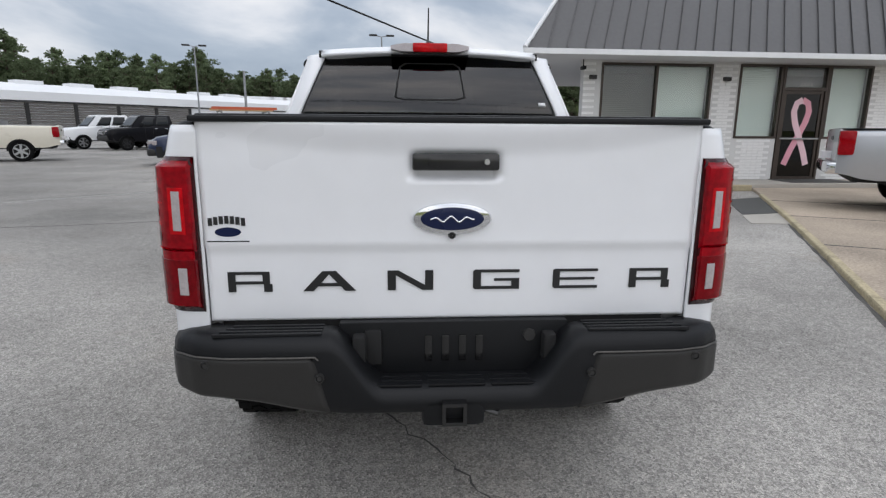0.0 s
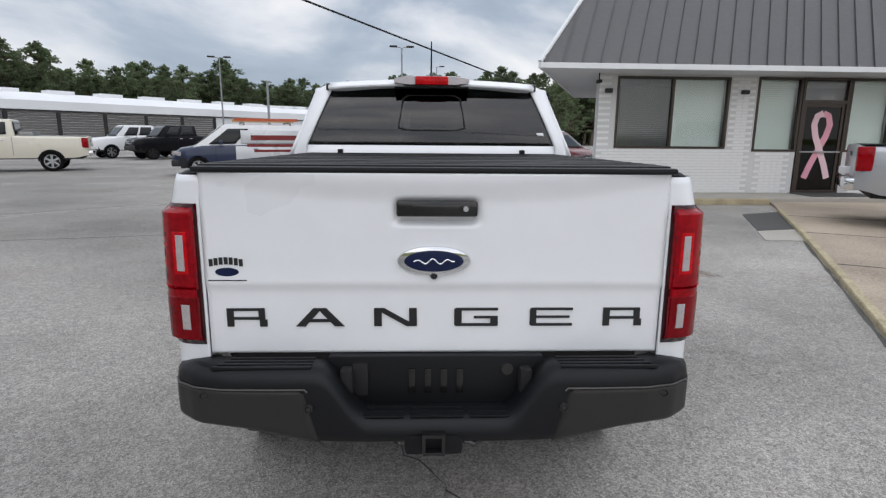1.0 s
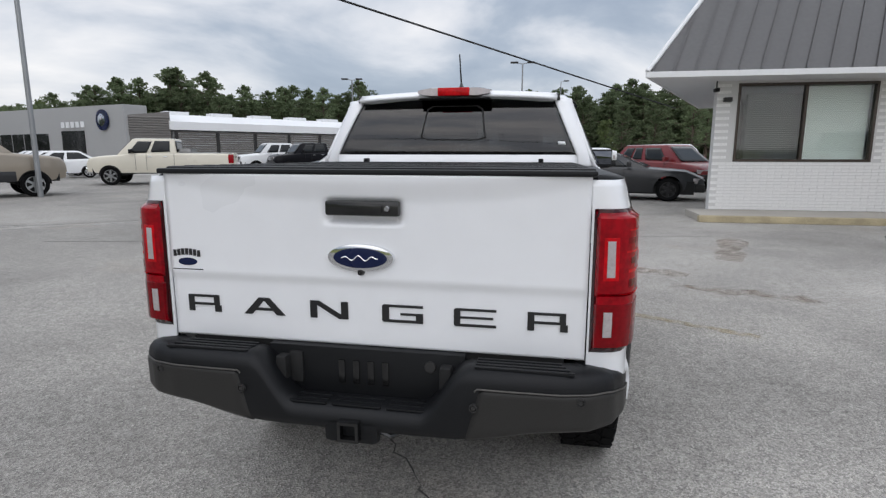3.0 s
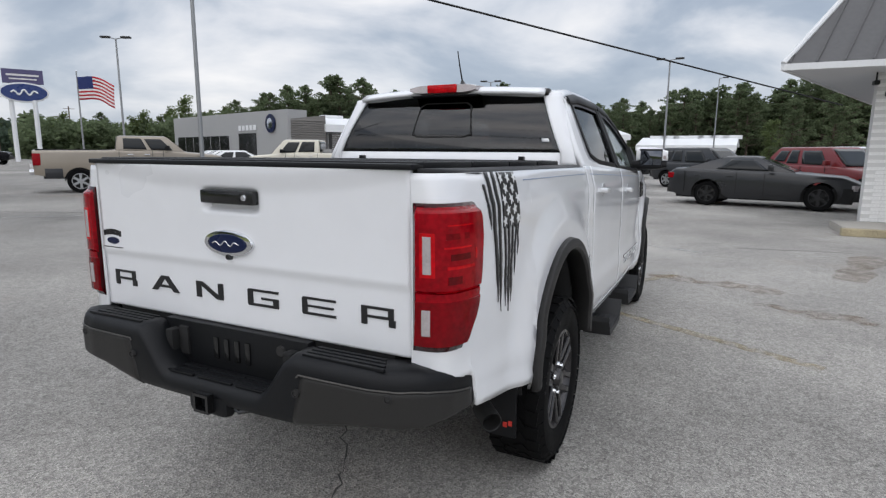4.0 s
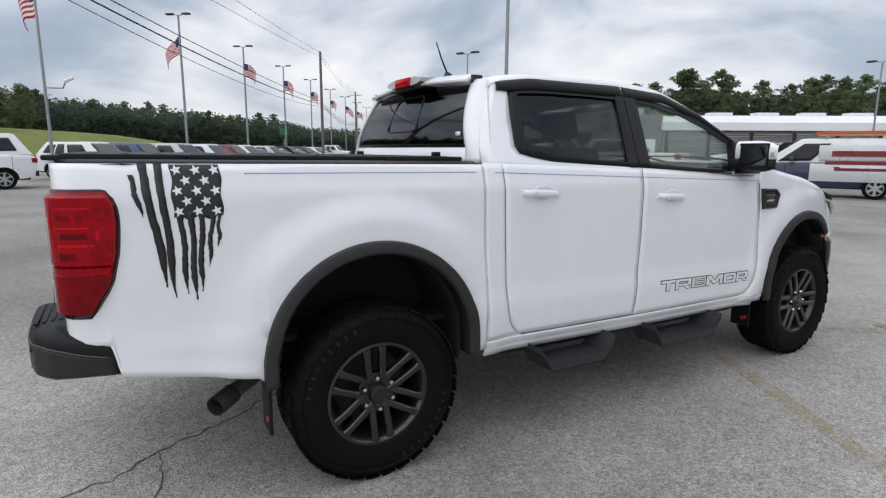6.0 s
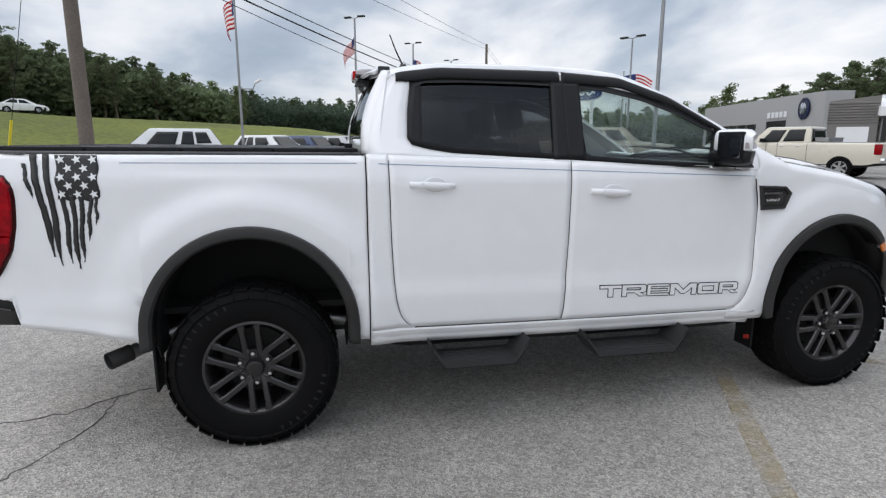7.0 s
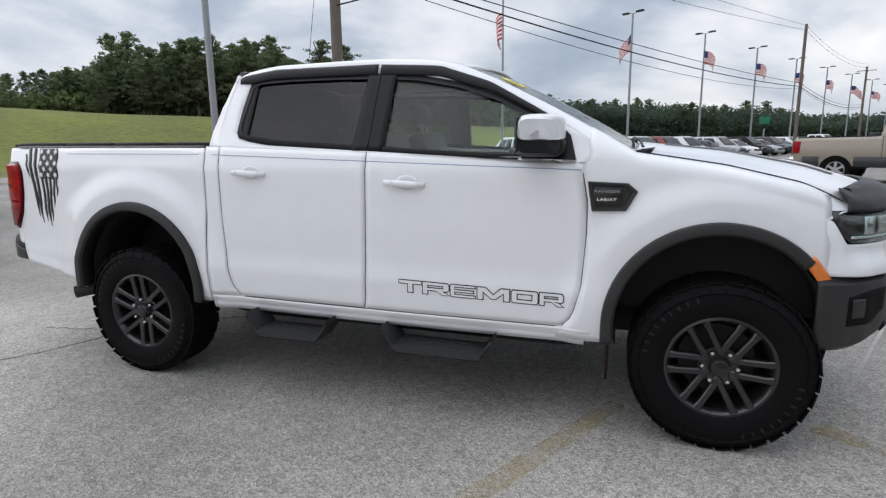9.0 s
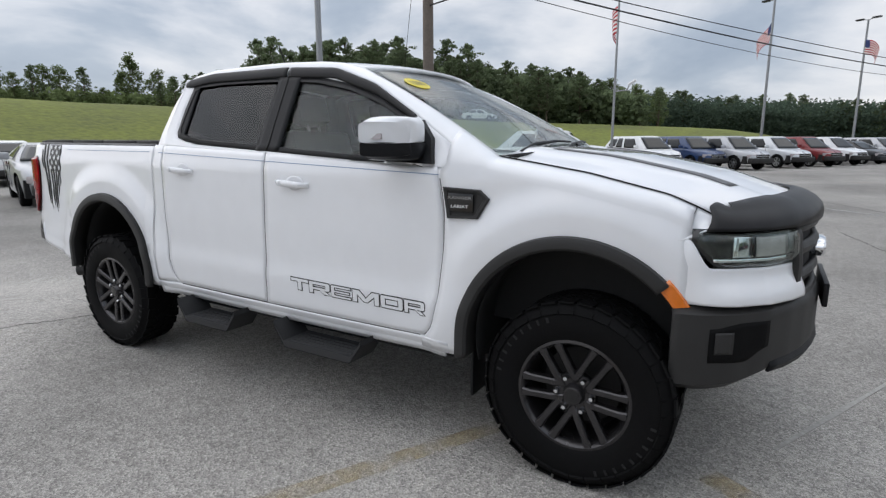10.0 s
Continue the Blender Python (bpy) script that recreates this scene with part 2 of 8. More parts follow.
def arch_low(y, centre, low):
    d = abs(y - centre)
    return max(low, ARCH_Z + math.sqrt(ARCH_R**2 - d * d)) if d < ARCH_R else low


corner_plan = [(0.706, -1.104), (0.712, -1.104), (0.755, -1.101), (0.788, -1.092), (0.811, -1.074), (0.825, -1.046), (0.835, -1.012), (0.842, -0.975)]
glass_x = lambda z: 0.868 - (z - 1.36) * 0.415 - 0.05 * max(0.0, z - 1.36) ** 2

truck = thing("pickup_truck", "white four-door pickup truck with black trim and a flag decal", "pickup truck", at=pose(0, 0, 0, 0, 0, -1.2))


def both_sides(build):
    for side in (1, -1):
        build(side)


def mirrored(side, f):
    return lambda *a: (lambda p: Vector((side * p[0], p[1], p[2])))(f(*a))


# bed sides, with the rounded rear corners
def bed_low(y):
    if y < ARCH_REAR - ARCH_R:
        edge = float(np.interp(y, [-0.985, -0.972, -0.966, -0.957, -0.948], [0.762, 0.762, 0.748, 0.700, 0.652]))
        return edge if y < -0.948 else 0.652 - (y + 0.948) * (0.087 / 0.50)
    return arch_low(y, ARCH_REAR, 0.515)


def bed_side(side):
    bm = bmesh.new()
    plan = [(x, y, bed_low(y)) for x, y in corner_plan]
    plan += [(None, y, bed_low(y)) for y in (-0.970, -0.964, -0.958, -0.953, -0.948)]
    ys = [-0.948 + (ARCH_REAR - ARCH_R + 0.948) * k / 10 for k in range(1, 10)] + [ARCH_REAR - ARCH_R * math.cos(math.pi * k / 40) for k in range(0, 41)] + [0.515, 0.525, 0.538]
    plan += [(None, y, bed_low(y)) for y in ys]
    rows = []
    top = 1.386
    for x, y, low in plan:
        column = []
        for k in range(29):
            z = low + (top - low) * k / 28
            lip = 0.009 * step01((low + 0.055 - z) / 0.03) * step01((-y - 0.44) / 0.03) if x is None else 0.0
            xx = side_x(y, z) + lip if x is None else x + side_height(z) * min(1, max(0, (x - 0.69) / 0.1))
            column.append(bm.verts.new((side * xx, y, z)))
        rows.append(column)
    for a, b in zip(rows, rows[1:]):
        for k in range(28):
            bm.faces.new((a[k], b[k], b[k + 1], a[k + 1]))
    part("bed_side", bm, WHITE, truck, thick=0.012, smooth=50)
    bm = bmesh.new()
    rim_x = curve([(-1.09, 0.715), (-1.05, 0.768), (-1.0, 0.800), (-0.9, 0.820), (0.53, 0.846)], 0.02)
    sheet(bm, lambda u, v: Vector((side * (0.690 + (rim_x(-1.085 + 1.61 * u) - 0.690) * v), -1.085 + 1.61 * u, 1.384 + 0.016 * math.sin(math.pi * min(1, 1.4 * (1 - v))) * (1 if v < 1 else 0.4))), 24, 6)
    part("bed_rail_cap", bm, BLACK_PLASTIC, truck, thick=0.006)


both_sides(bed_side)

# tailgate
bm = bmesh.new()


def gate_y(x, z):
    y = -1.104
    y -= 0.017 * step01((z - 1.300 - 0.07 * (abs(x) / 0.70) ** 3) / 0.085)
    y += 0.007 * (1 - step01((z - 1.028) / 0.035))
    y -= 0.004 * step01((1.04 - abs(z - 1.06) * 9) - 0.5)
    if abs(x) < 0.140 and 1.225 < z < 1.33:
        y += 0.022 * step01((0.132 - abs(x)) / 0.022) * step01((z - 1.232) / 0.022) * step01((1.325 - z) / 0.02)
    return y


sheet(bm, lambda u, v: Vector(((-0.702 + 1.404 * u), gate_y(-0.702 + 1.404 * u, 0.832 + 0.564 * v), 0.832 + 0.564 * v)), 90, 72)
tailgate = part("tailgate", bm, WHITE, truck, thick=0.03, inward=True, smooth=40)
bm = bmesh.new()
box(bm, -0.716, 0.716, -1.124, -1.045, 1.394, 1.412, 0.007)
part("tailgate_cap", bm, BLACK_PLASTIC, truck)
bm = bmesh.new()
box(bm, -0.122, 0.122, -1.122, -1.09, 1.266, 1.314, 0.009)
handle = part("tailgate_handle", bm, GLOSS_BLACK, tailgate, "gloss black tailgate handle with a chrome lock")
bm = bmesh.new()
box(bm, -0.078, 0.068, -1.127, -1.11, 1.277, 1.305, 0.004)
part("handle_flap", bm, GLOSS_BLACK, tailgate)
bm = bmesh.new()
lathe(bm, [(-0.006, 0.0005), (-0.006, 0.008), (0.0, 0.011), (0.01, 0.011)], (0.085, -1.124, 1.291), 20, "y")
part("lock", bm, CHROME, tailgate, "chrome key lock")


def oval(bm, y, x0, z0, rx, rz, deep, dome=0.0, sides=40):
    loops = []
    for k, (s, d) in enumerate(((0.001, deep + dome), (0.5, deep + dome * 0.8), (0.85, deep + dome * 0.4), (0.97, deep), (1.0, deep * 0.5), (1.0, -0.004))):
        loops.append([Vector((x0 + rx * s * math.cos(2 * math.pi * i / sides), y - d, z0 + rz * s * math.sin(2 * math.pi * i / sides))) for i in range(sides)])
    loft(bm, loops, caps=True)
    return bm


emblem = part("emblem", oval(bmesh.new(), -1.104, -0.009, 1.131, 0.113, 0.045, 0.012, 0.004), CHROME, tailgate, "chrome-rimmed oval maker's emblem")
part("emblem_field", oval(bmesh.new(), -1.117, -0.009, 1.131, 0.090, 0.033, 0.004, 0.002), BLUE, tailgate)
bm = bmesh.new()
tube(bm, [(-0.009 + 0.062 * (2 * k / 40 - 1), -1.1232, 1.131 + 0.008 * math.sin(k * 0.42) * (1 - abs(2 * k / 40 - 1) ** 3)) for k in range(41)], 0.0022, 6)
part("emblem_mark", bm, CHROME, tailgate)
bm = bmesh.new()
lathe(bm, [(-0.012, 0.0005), (-0.012, 0.009), (0.0, 0.012), (0.012, 0.012)], (-0.009, -1.108, 1.083), 16, "y")
part("reversing_camera", bm, GLOSS_BLACK, tailgate)


def bar(x0, x1, y0, y1):
    return ((x0, y0), (x1, y0), (x1, y1), (x0, y1))


# wide square letters, each from a few strokes in a unit cell
STROKES = {
    "R": (bar(0, 0.17, 0, 1), bar(0.17, 0.95, 0.86, 1), bar(0.17, 0.95, 0.38, 0.52), bar(0.79, 0.95, 0.52, 0.86), bar(0.81, 1, 0, 0.38)),
    "A": (((0, 0), (0.2, 0), (0.5, 0.84), (0.5, 1), (0.37, 1)), ((0.8, 0), (1, 0), (0.63, 1), (0.5, 1), (0.5, 0.84)), ((0.286, 0.24), (0.714, 0.24), (0.657, 0.40), (0.343, 0.40))),
    "N": (bar(0, 0.18, 0, 1), bar(0.82, 1, 0, 1), ((0.18, 0.763), (0.76, 0), (0.82, 0), (0.82, 0.237), (0.24, 1), (0.18, 1))),
    "G": (((0.04, 0), (0.17, 0), (0.17, 1), (0.04, 1), (0, 0.92), (0, 0.08)), bar(0.17, 1, 0.86, 1), bar(0.17, 1, 0, 0.15), bar(0.83, 1, 0.15, 0.42), bar(0.45, 1, 0.42, 0.55)),
    "E": (((0.04, 0), (0.15, 0), (0.15, 1), (0.04, 1), (0, 0.92), (0, 0.08)), bar(0.15, 1, 0.87, 1), bar(0.15, 0.93, 0.44, 0.56), bar(0.15, 1, 0, 0.14)),
}


def lay_letters(text, xs, z, high, y, deep, parent, material):
    for ch, (x, wide) in zip(text, xs):
        bm = bmesh.new()
        for poly in STROKES[ch]:
            loft(bm, [[(x + (a - 0.5) * wide, yy, z + (b - 0.5) * high) for a, b in poly] for yy in (y + 0.003, y - deep)])
        part("letter", bm, material, parent, smooth=0)


lay_letters("RANGER", [(-0.586, 0.123), (-0.362, 0.151), (-0.128, 0.133), (0.124, 0.137), (0.361, 0.135), (0.587, 0.123)], 0.948, 0.059, -1.0975, 0.0035, tailgate, DECAL)

# dealer sticker: plain shapes only
for k in range(7):
    a, z = -0.688 + k * 0.0150, 1.112 + 0.006 * math.sin(math.pi * k / 6)
    part("sticker_bar", box(bmesh.new(), a, a + 0.011, -1.1065, -1.1035, z, z + 0.022), DECAL, tailgate, smooth=0)
part("sticker_bar", box(bmesh.new(), -0.694, -0.578, -1.1065, -1.1035, 1.066, 1.0695), DECAL, tailgate, smooth=0)
part("sticker_oval", oval(bmesh.new(), -1.104, -0.636, 1.094, 0.036, 0.0135, 0.0025), BLUE, tailgate)

# tail lamps


def tail_lamp(side):
    path = corner_plan[1:] + [(side_plan(y) - 0.004, y) for y in (-0.94, -0.90, -0.86, -0.82, -0.78, -0.74)]
    lengths = np.concatenate([[0], np.cumsum([math.dist(a, b) for a, b in zip(path, path[1:])])])
    px, py = np.array(path).T
    outer = curve([(0.885, 0.165), (0.92, 0.195), (1.0, 0.246), (1.1, 0.272), (1.2, 0.281), (1.26, 0.275), (1.302, 0.240)], 0.01)

    def on(s, z, d):
        z = 1.302 - 1.06 * (1.300 - z)
        a, b = np.interp(s, lengths, px), np.interp(s, lengths, py)
        a2, b2 = np.interp(s + 0.01, lengths, px), np.interp(s + 0.01, lengths, py)
        n = Vector((b2 - b, -(a2 - a))).normalized()
        return Vector((side * (a + n.x * d + side_height(z) * step01(s / 0.1)), b + n.y * d, z))

    def patch(name, z0, z1, s0, s1, d, material, parent, label="", nu=22, nv=14, rim=0.0):
        b = bmesh.new()

        def f(u, v):
            z = z0 + (z1 - z0) * v
            hi = outer(z) - rim if s1 is None else s1
            edge = min(u, 1 - u, v * 1.2, (1 - v) * 1.2)
            return on(s0 + (hi - s0) * u, z, d * step01(edge / 0.025 + 0.25))

        sheet(b, f, nu, nv)
        return part(name, b, material, parent, label, thick=0.012)

    lamp = patch("tail_lamp", 0.886, 1.300, 0.0, None, 0.014, RED_DEEP, truck, "red tail lamp with clear reversing lens")
    patch("upper_lens", 1.046, 1.292, 0.004, None, 0.022, RED_LENS, lamp, rim=0.007)
    patch("lower_lens", 0.896, 1.041, 0.004, None, 0.0215, RED_LOW, lamp, rim=0.007)
    patch("lens_seam", 1.026, 1.060, 0.006, None, 0.0195, RED_LENS, lamp, rim=0.010, nv=6)
    # glowing-red guide bars and dark chambers behind the lens
    patch("light_bar", 1.238, 1.246, 0.090, 0.206, 0.0230, RED_BRIGHT, lamp, nu=10, nv=4)
    patch("light_bar", 1.176, 1.186, 0.084, 0.196, 0.0230, RED_BRIGHT, lamp, nu=10, nv=4)
    patch("light_bar", 1.118, 1.134, 0.088, 0.212, 0.0232, RED_BRIGHT, lamp, nu=10, nv=4)
    patch("light_bar", 1.134, 1.182, 0.202, 0.216, 0.0230, RED_BRIGHT, lamp, nu=4, nv=6)
    patch("light_bar", 1.056, 1.064, 0.060, 0.225, 0.0232, RED_BRIGHT, lamp, nu=12, nv=2)
    patch("lamp_inset", 1.138, 1.172, 0.094, 0.192, 0.0226, RED_DARK, lamp, nu=8, nv=4)
    patch("lamp_inset", 1.196, 1.228, 0.092, 0.142, 0.0226, RED_LOW, lamp, nu=8, nv=4)
    patch("lamp_inset", 1.196, 1.228, 0.150, 0.180, 0.0226, RED_LOW, lamp, nu=6, nv=4)
    patch("lamp_inset", 1.070, 1.112, 0.094, 0.150, 0.0226, RED_DARK, lamp, nu=8, nv=4)
    patch("lens_frame", 1.086, 1.236, 0.024, 0.078, 0.0228, RED_BRIGHT, lamp, nu=8, nv=10)
    patch("reversing_lens", 1.098, 1.224, 0.033, 0.068, 0.0245, CLEAR_LENS, lamp, "clear white lens", nu=6, nv=10)
    patch("indicator_lens", 0.928, 1.018, 0.030, 0.064, 0.0235, CLEAR_LENS, lamp, "clear ribbed lens", nu=6, nv=10)
    for k in range(5):
        patch("rib", 0.936 + 0.016 * k, 0.944 + 0.016 * k, 0.032, 0.062, 0.0246, CHROME, lamp, nu=4, nv=2)


both_sides(tail_lamp)

# tonneau cover in folding panels
for k in range(4):
    bm = bmesh.new()
    y0 = -1.075 + 0.400 * k
    box(bm, -0.715, 0.715, y0, y0 + 0.392, 1.388, 1.418, 0.008)
    panel_ = part("cover_panel", bm, BLACK_PLASTIC, truck)
    for j in (0.09, 0.20, 0.31):
        part("cover_rib", box(bmesh.new(), -0.70, 0.70, y0 + j - 0.012, y0 + j + 0.012, 1.415, 1.4198, 0.002), BLACK_PLASTIC, panel_)
for x in (-0.52, 0.52):
    bm = bmesh.new()
    box(bm, x - 0.014, x + 0.014, 0.46, 0.50, 1.417, 1.44, 0.004)
    part("cover_latch", bm, BLACK_PLASTIC, truck)

# cab: doors, sill, corner post
ROW_BELT = curve([(0.55, 1.388), (0.75, 1.452), (0.82, 1.425), (0.92, 1.404), (1.54, 1.373), (2.36, 1.328), (2.62, 1.318)], 0.04)
BELT = curve([(0.54, 1.395), (1.54, 1.362), (2.70, 1.318)], 0.05)


def panel(name, y0, y1, z0, z1, side, lift, material=WHITE, nu=30, nv=34, parent=truck, thick=0.012, label=""):
    bm = bmesh.new()

    def f(u, v):
        zz = z0(0.5) if callable(z0) else z0
        zt = (z1((y0(1.2) if callable(y0) else y0) + 0) if callable(z1) else z1)
        z = zz + (zt - zz) * v
        a = y0(z) if callable(y0) else y0
        b = y1(z) if callable(y1) else y1
        y = a + (b - a) * u
        if callable(z1):
            z = zz + (z1(y) - zz) * v
        return Vector((side * (side_x(y, z) + lift), y, z))

    sheet(bm, f, nu, nv)
    return part(name, bm, material, parent, label, thick=thick, smooth=45)


rear_edge = curve([(0.55, 0.765), (0.565, 0.735), (0.62, 0.694), (0.70, 0.674), (0.80, 0.664), (1.0, 0.654), (1.4, 0.648)], 0.02)
mid_edge_rear = curve([(0.55, 1.512), (0.62, 1.524), (1.0, 1.537), (1.4, 1.545)], 0.03)
mid_edge_front = lambda z: mid_edge_rear(z) + 0.006
front_edge = curve([(0.55, 2.50), (0.565, 2.535), (0.62, 2.575), (0.76, 2.612), (1.0, 2.628), (1.15, 2.628), (1.35, 2.590)], 0.03)


def ribbon(bm, points, width, side, lift, across="y"):
    """A thin strip that follows the body side along (y, z) points."""
    pts = [Vector((0, y, z)) for y, z in points]
    rows = []
    for i, p in enumerate(pts):
        way = (pts[min(i + 1, len(pts) - 1)] - pts[max(i - 1, 0)]).normalized()
        n = Vector((0, -way.z, way.y)) * width / 2
        rows.append([bm.verts.new((side * (side_x(q.y, q.z) + lift), q.y, q.z)) for q in (p - n, p + n)])
    for a, b in zip(rows, rows[1:]):
        bm.faces.new((a[0], b[0], b[1], a[1]))
    return bm


def door_handle(side, y, z, parent):
    x = side_x(y, z)
    bm = bmesh.new()
    loops = []
    for k in range(13):
        t = k / 12
        yy = y - 0.108 + 0.216 * t
        out_by = 0.028 * step01(min(t, 1 - t) / 0.16) + 0.004
        h = 0.013 + 0.004 * math.sin(math.pi * t)
        loops.append([Vector((side * (x + out_by + 0.010 * math.cos(a)), yy, z - 0.010 * (t - 0.5) + h * math.sin(a))) for a in (2 * math.pi * j / 10 for j in range(10))])
    loft(bm, loops)
    part("door_handle", bm, WHITE, parent)
    # flat disc in greyer white: shade of the handle recess, put into the colour
    bm = bmesh.new()
    sheet(bm, lambda u, v: Vector((side * (side_x(y, z) + 0.0045 - 0.0 * u), y + 0.015 + 0.058 * math.cos(2 * math.pi * u) * v, z + 0.004 + 0.036 * math.sin(2 * math.pi * u) * v)), 24, 4)
    part("handle_cup", bm, SHADED_WHITE, parent, thick=0.002)
    bm = bmesh.new()
    box(bm, x + 0.034, x + 0.0435, y - 0.055, y - 0.049, z - 0.012, z + 0.012) if side > 0 else box(bm, -x - 0.0435, -x - 0.034, y - 0.055, y - 0.049, z - 0.012, z + 0.012)
    part("key_seam", bm, SHADED_WHITE, parent)


# body white with the recess shade mixed into it
SHADED_WHITE = paint("shaded_recess_white", (0.74, 0.75, 0.77))


def cab_side(side):
    # the inner body that shows round the doors
    bm = bmesh.new()
    sheet(bm, lambda u, v: Vector((side * (side_x(0.545 + 2.09 * u, 0.475 + (BELT(0.545 + 2.09 * u) - 0.477) * v) - 0.006), 0.545 + 2.09 * u, 0.475 + (BELT(0.545 + 2.09 * u) - 0.477) * v)), 60, 34)
    part("cab_frame", bm, WHITE, truck, thick=0.01, smooth=45)
    # cab rear post below the window line
    panel("cab_corner", 0.548, lambda z: rear_edge(z) - 0.005, 0.560, BELT, side, 0.0, nu=6, nv=30)
    rear = panel("rear_door", rear_edge, mid_edge_rear, 0.562, BELT, side, 0.0)
    front = panel("front_door", mid_edge_front, front_edge, 0.560, BELT, side, 0.0)
    # sill
    bm = bmesh.new()
    sheet(bm, lambda u, v: Vector((side * (side_x(0.55 + 2.11 * u, 0.553 - 0.062 * v) + 0.002 - 0.02 * v * v), 0.55 + 2.11 * u, 0.553 - 0.062 * v)), 30, 6)
    part("sill", bm, WHITE, truck, thick=0.012)
    # seams
    bm = bmesh.new()
    zs = [0.566 + 0.80 * k / 26 for k in range(27)]
    ribbon(bm, [(rear_edge(z) - 0.003, z) for z in zs], 0.0045, side, -0.001)
    ribbon(bm, [(mid_edge_rear(z) + 0.003, z) for z in zs], 0.005, side, -0.001)
    ribbon(bm, [(front_edge(z) + 0.003, z) for z in zs if z < 1.30], 0.0045, side, -0.001)
    ribbon(bm, [(0.76 + 1.74 * k / 30, 0.557) for k in range(31)], 0.004, side, -0.001)
    part("door_seal", bm, GREY_PLASTIC, truck, thick=0.004)
    bm = bmesh.new()
    ribbon(bm, [(0.5425, 0.50 + 0.89 * k / 20) for k in range(21)], 0.011, side, -0.012)
    part("bed_gap", bm, DARK, truck, thick=0.01)
    # body crease shown as a narrow pressed line
    bm = bmesh.new()
    ribbon(bm, [(0.60 + 2.0 * k / 40, 1.350 - 0.062 * k / 40) for k in range(41)], 0.0035, side, 0.0012)
    part("pinstripe", bm, PIN, truck, thick=0.001)
    bm = bmesh.new()
    ribbon(bm, [(-0.50 + 1.00 * k / 30, 1.352) for k in range(31)], 0.003, side, 0.0012)
    part("pinstripe", bm, PIN, truck, thick=0.001)
    door_handle(side, 0.848, 1.252, rear)
    door_handle(side, 1.756, 1.214, front)


PIN = surface("pinstripe_blue", (0.22, 0.30, 0.46), 0.4, vary=0.1)
both_sides(cab_side)

# greenhouse
roof_z = curve([(0.62, 1.775), (0.70, 1.802), (0.80, 1.822), (0.92, 1.834), (1.47, 1.842), (1.75, 1.834), (1.90, 1.815), (2.0, 1.790)], 0.06)
frame_z = curve([(0.60, 1.70), (0.66, 1.752), (0.72, 1.778), (0.92, 1.806), (1.52, 1.808), (1.88, 1.786), (2.15, 1.695), (2.42, 1.545), (2.70, 1.375)], 0.05)


def shield_edge(t):
    return Vector((0.605 + 0.150 * t, 1.985 + 0.835 * t, 1.795 - 0.425 * t + 0.018 * math.sin(math.pi * t)))


roof_half = curve([(0.62, 0.575), (0.75, 0.600), (1.3, 0.625), (2.0, 0.605)], 0.1)
bm = bmesh.new()
sheet(bm, lambda u, v: Vector(((2 * u - 1) * roof_half(0.645 + 1.35 * v), 0.645 + 1.35 * v - 0.03 * (1 - (2 * u - 1) ** 2) * (1 - 2 * v) + (0.06 * v * (1 - (2 * u - 1) ** 2)), roof_z(0.645 + 1.35 * v) + 0.030 * (1 - (2 * u - 1) ** 2))), 30, 30)
part("roof", bm, WHITE, truck, thick=0.02)


def rail_inner(y):
    if y < 1.985:
        return Vector((roof_half(y), y, roof_z(y)))
    return shield_edge((y - 1.985) / 0.835)


SMOKE = surface("smoked_visor", (0.009, 0.009, 0.010), 0.42, vary=0.06, spec=0.22)


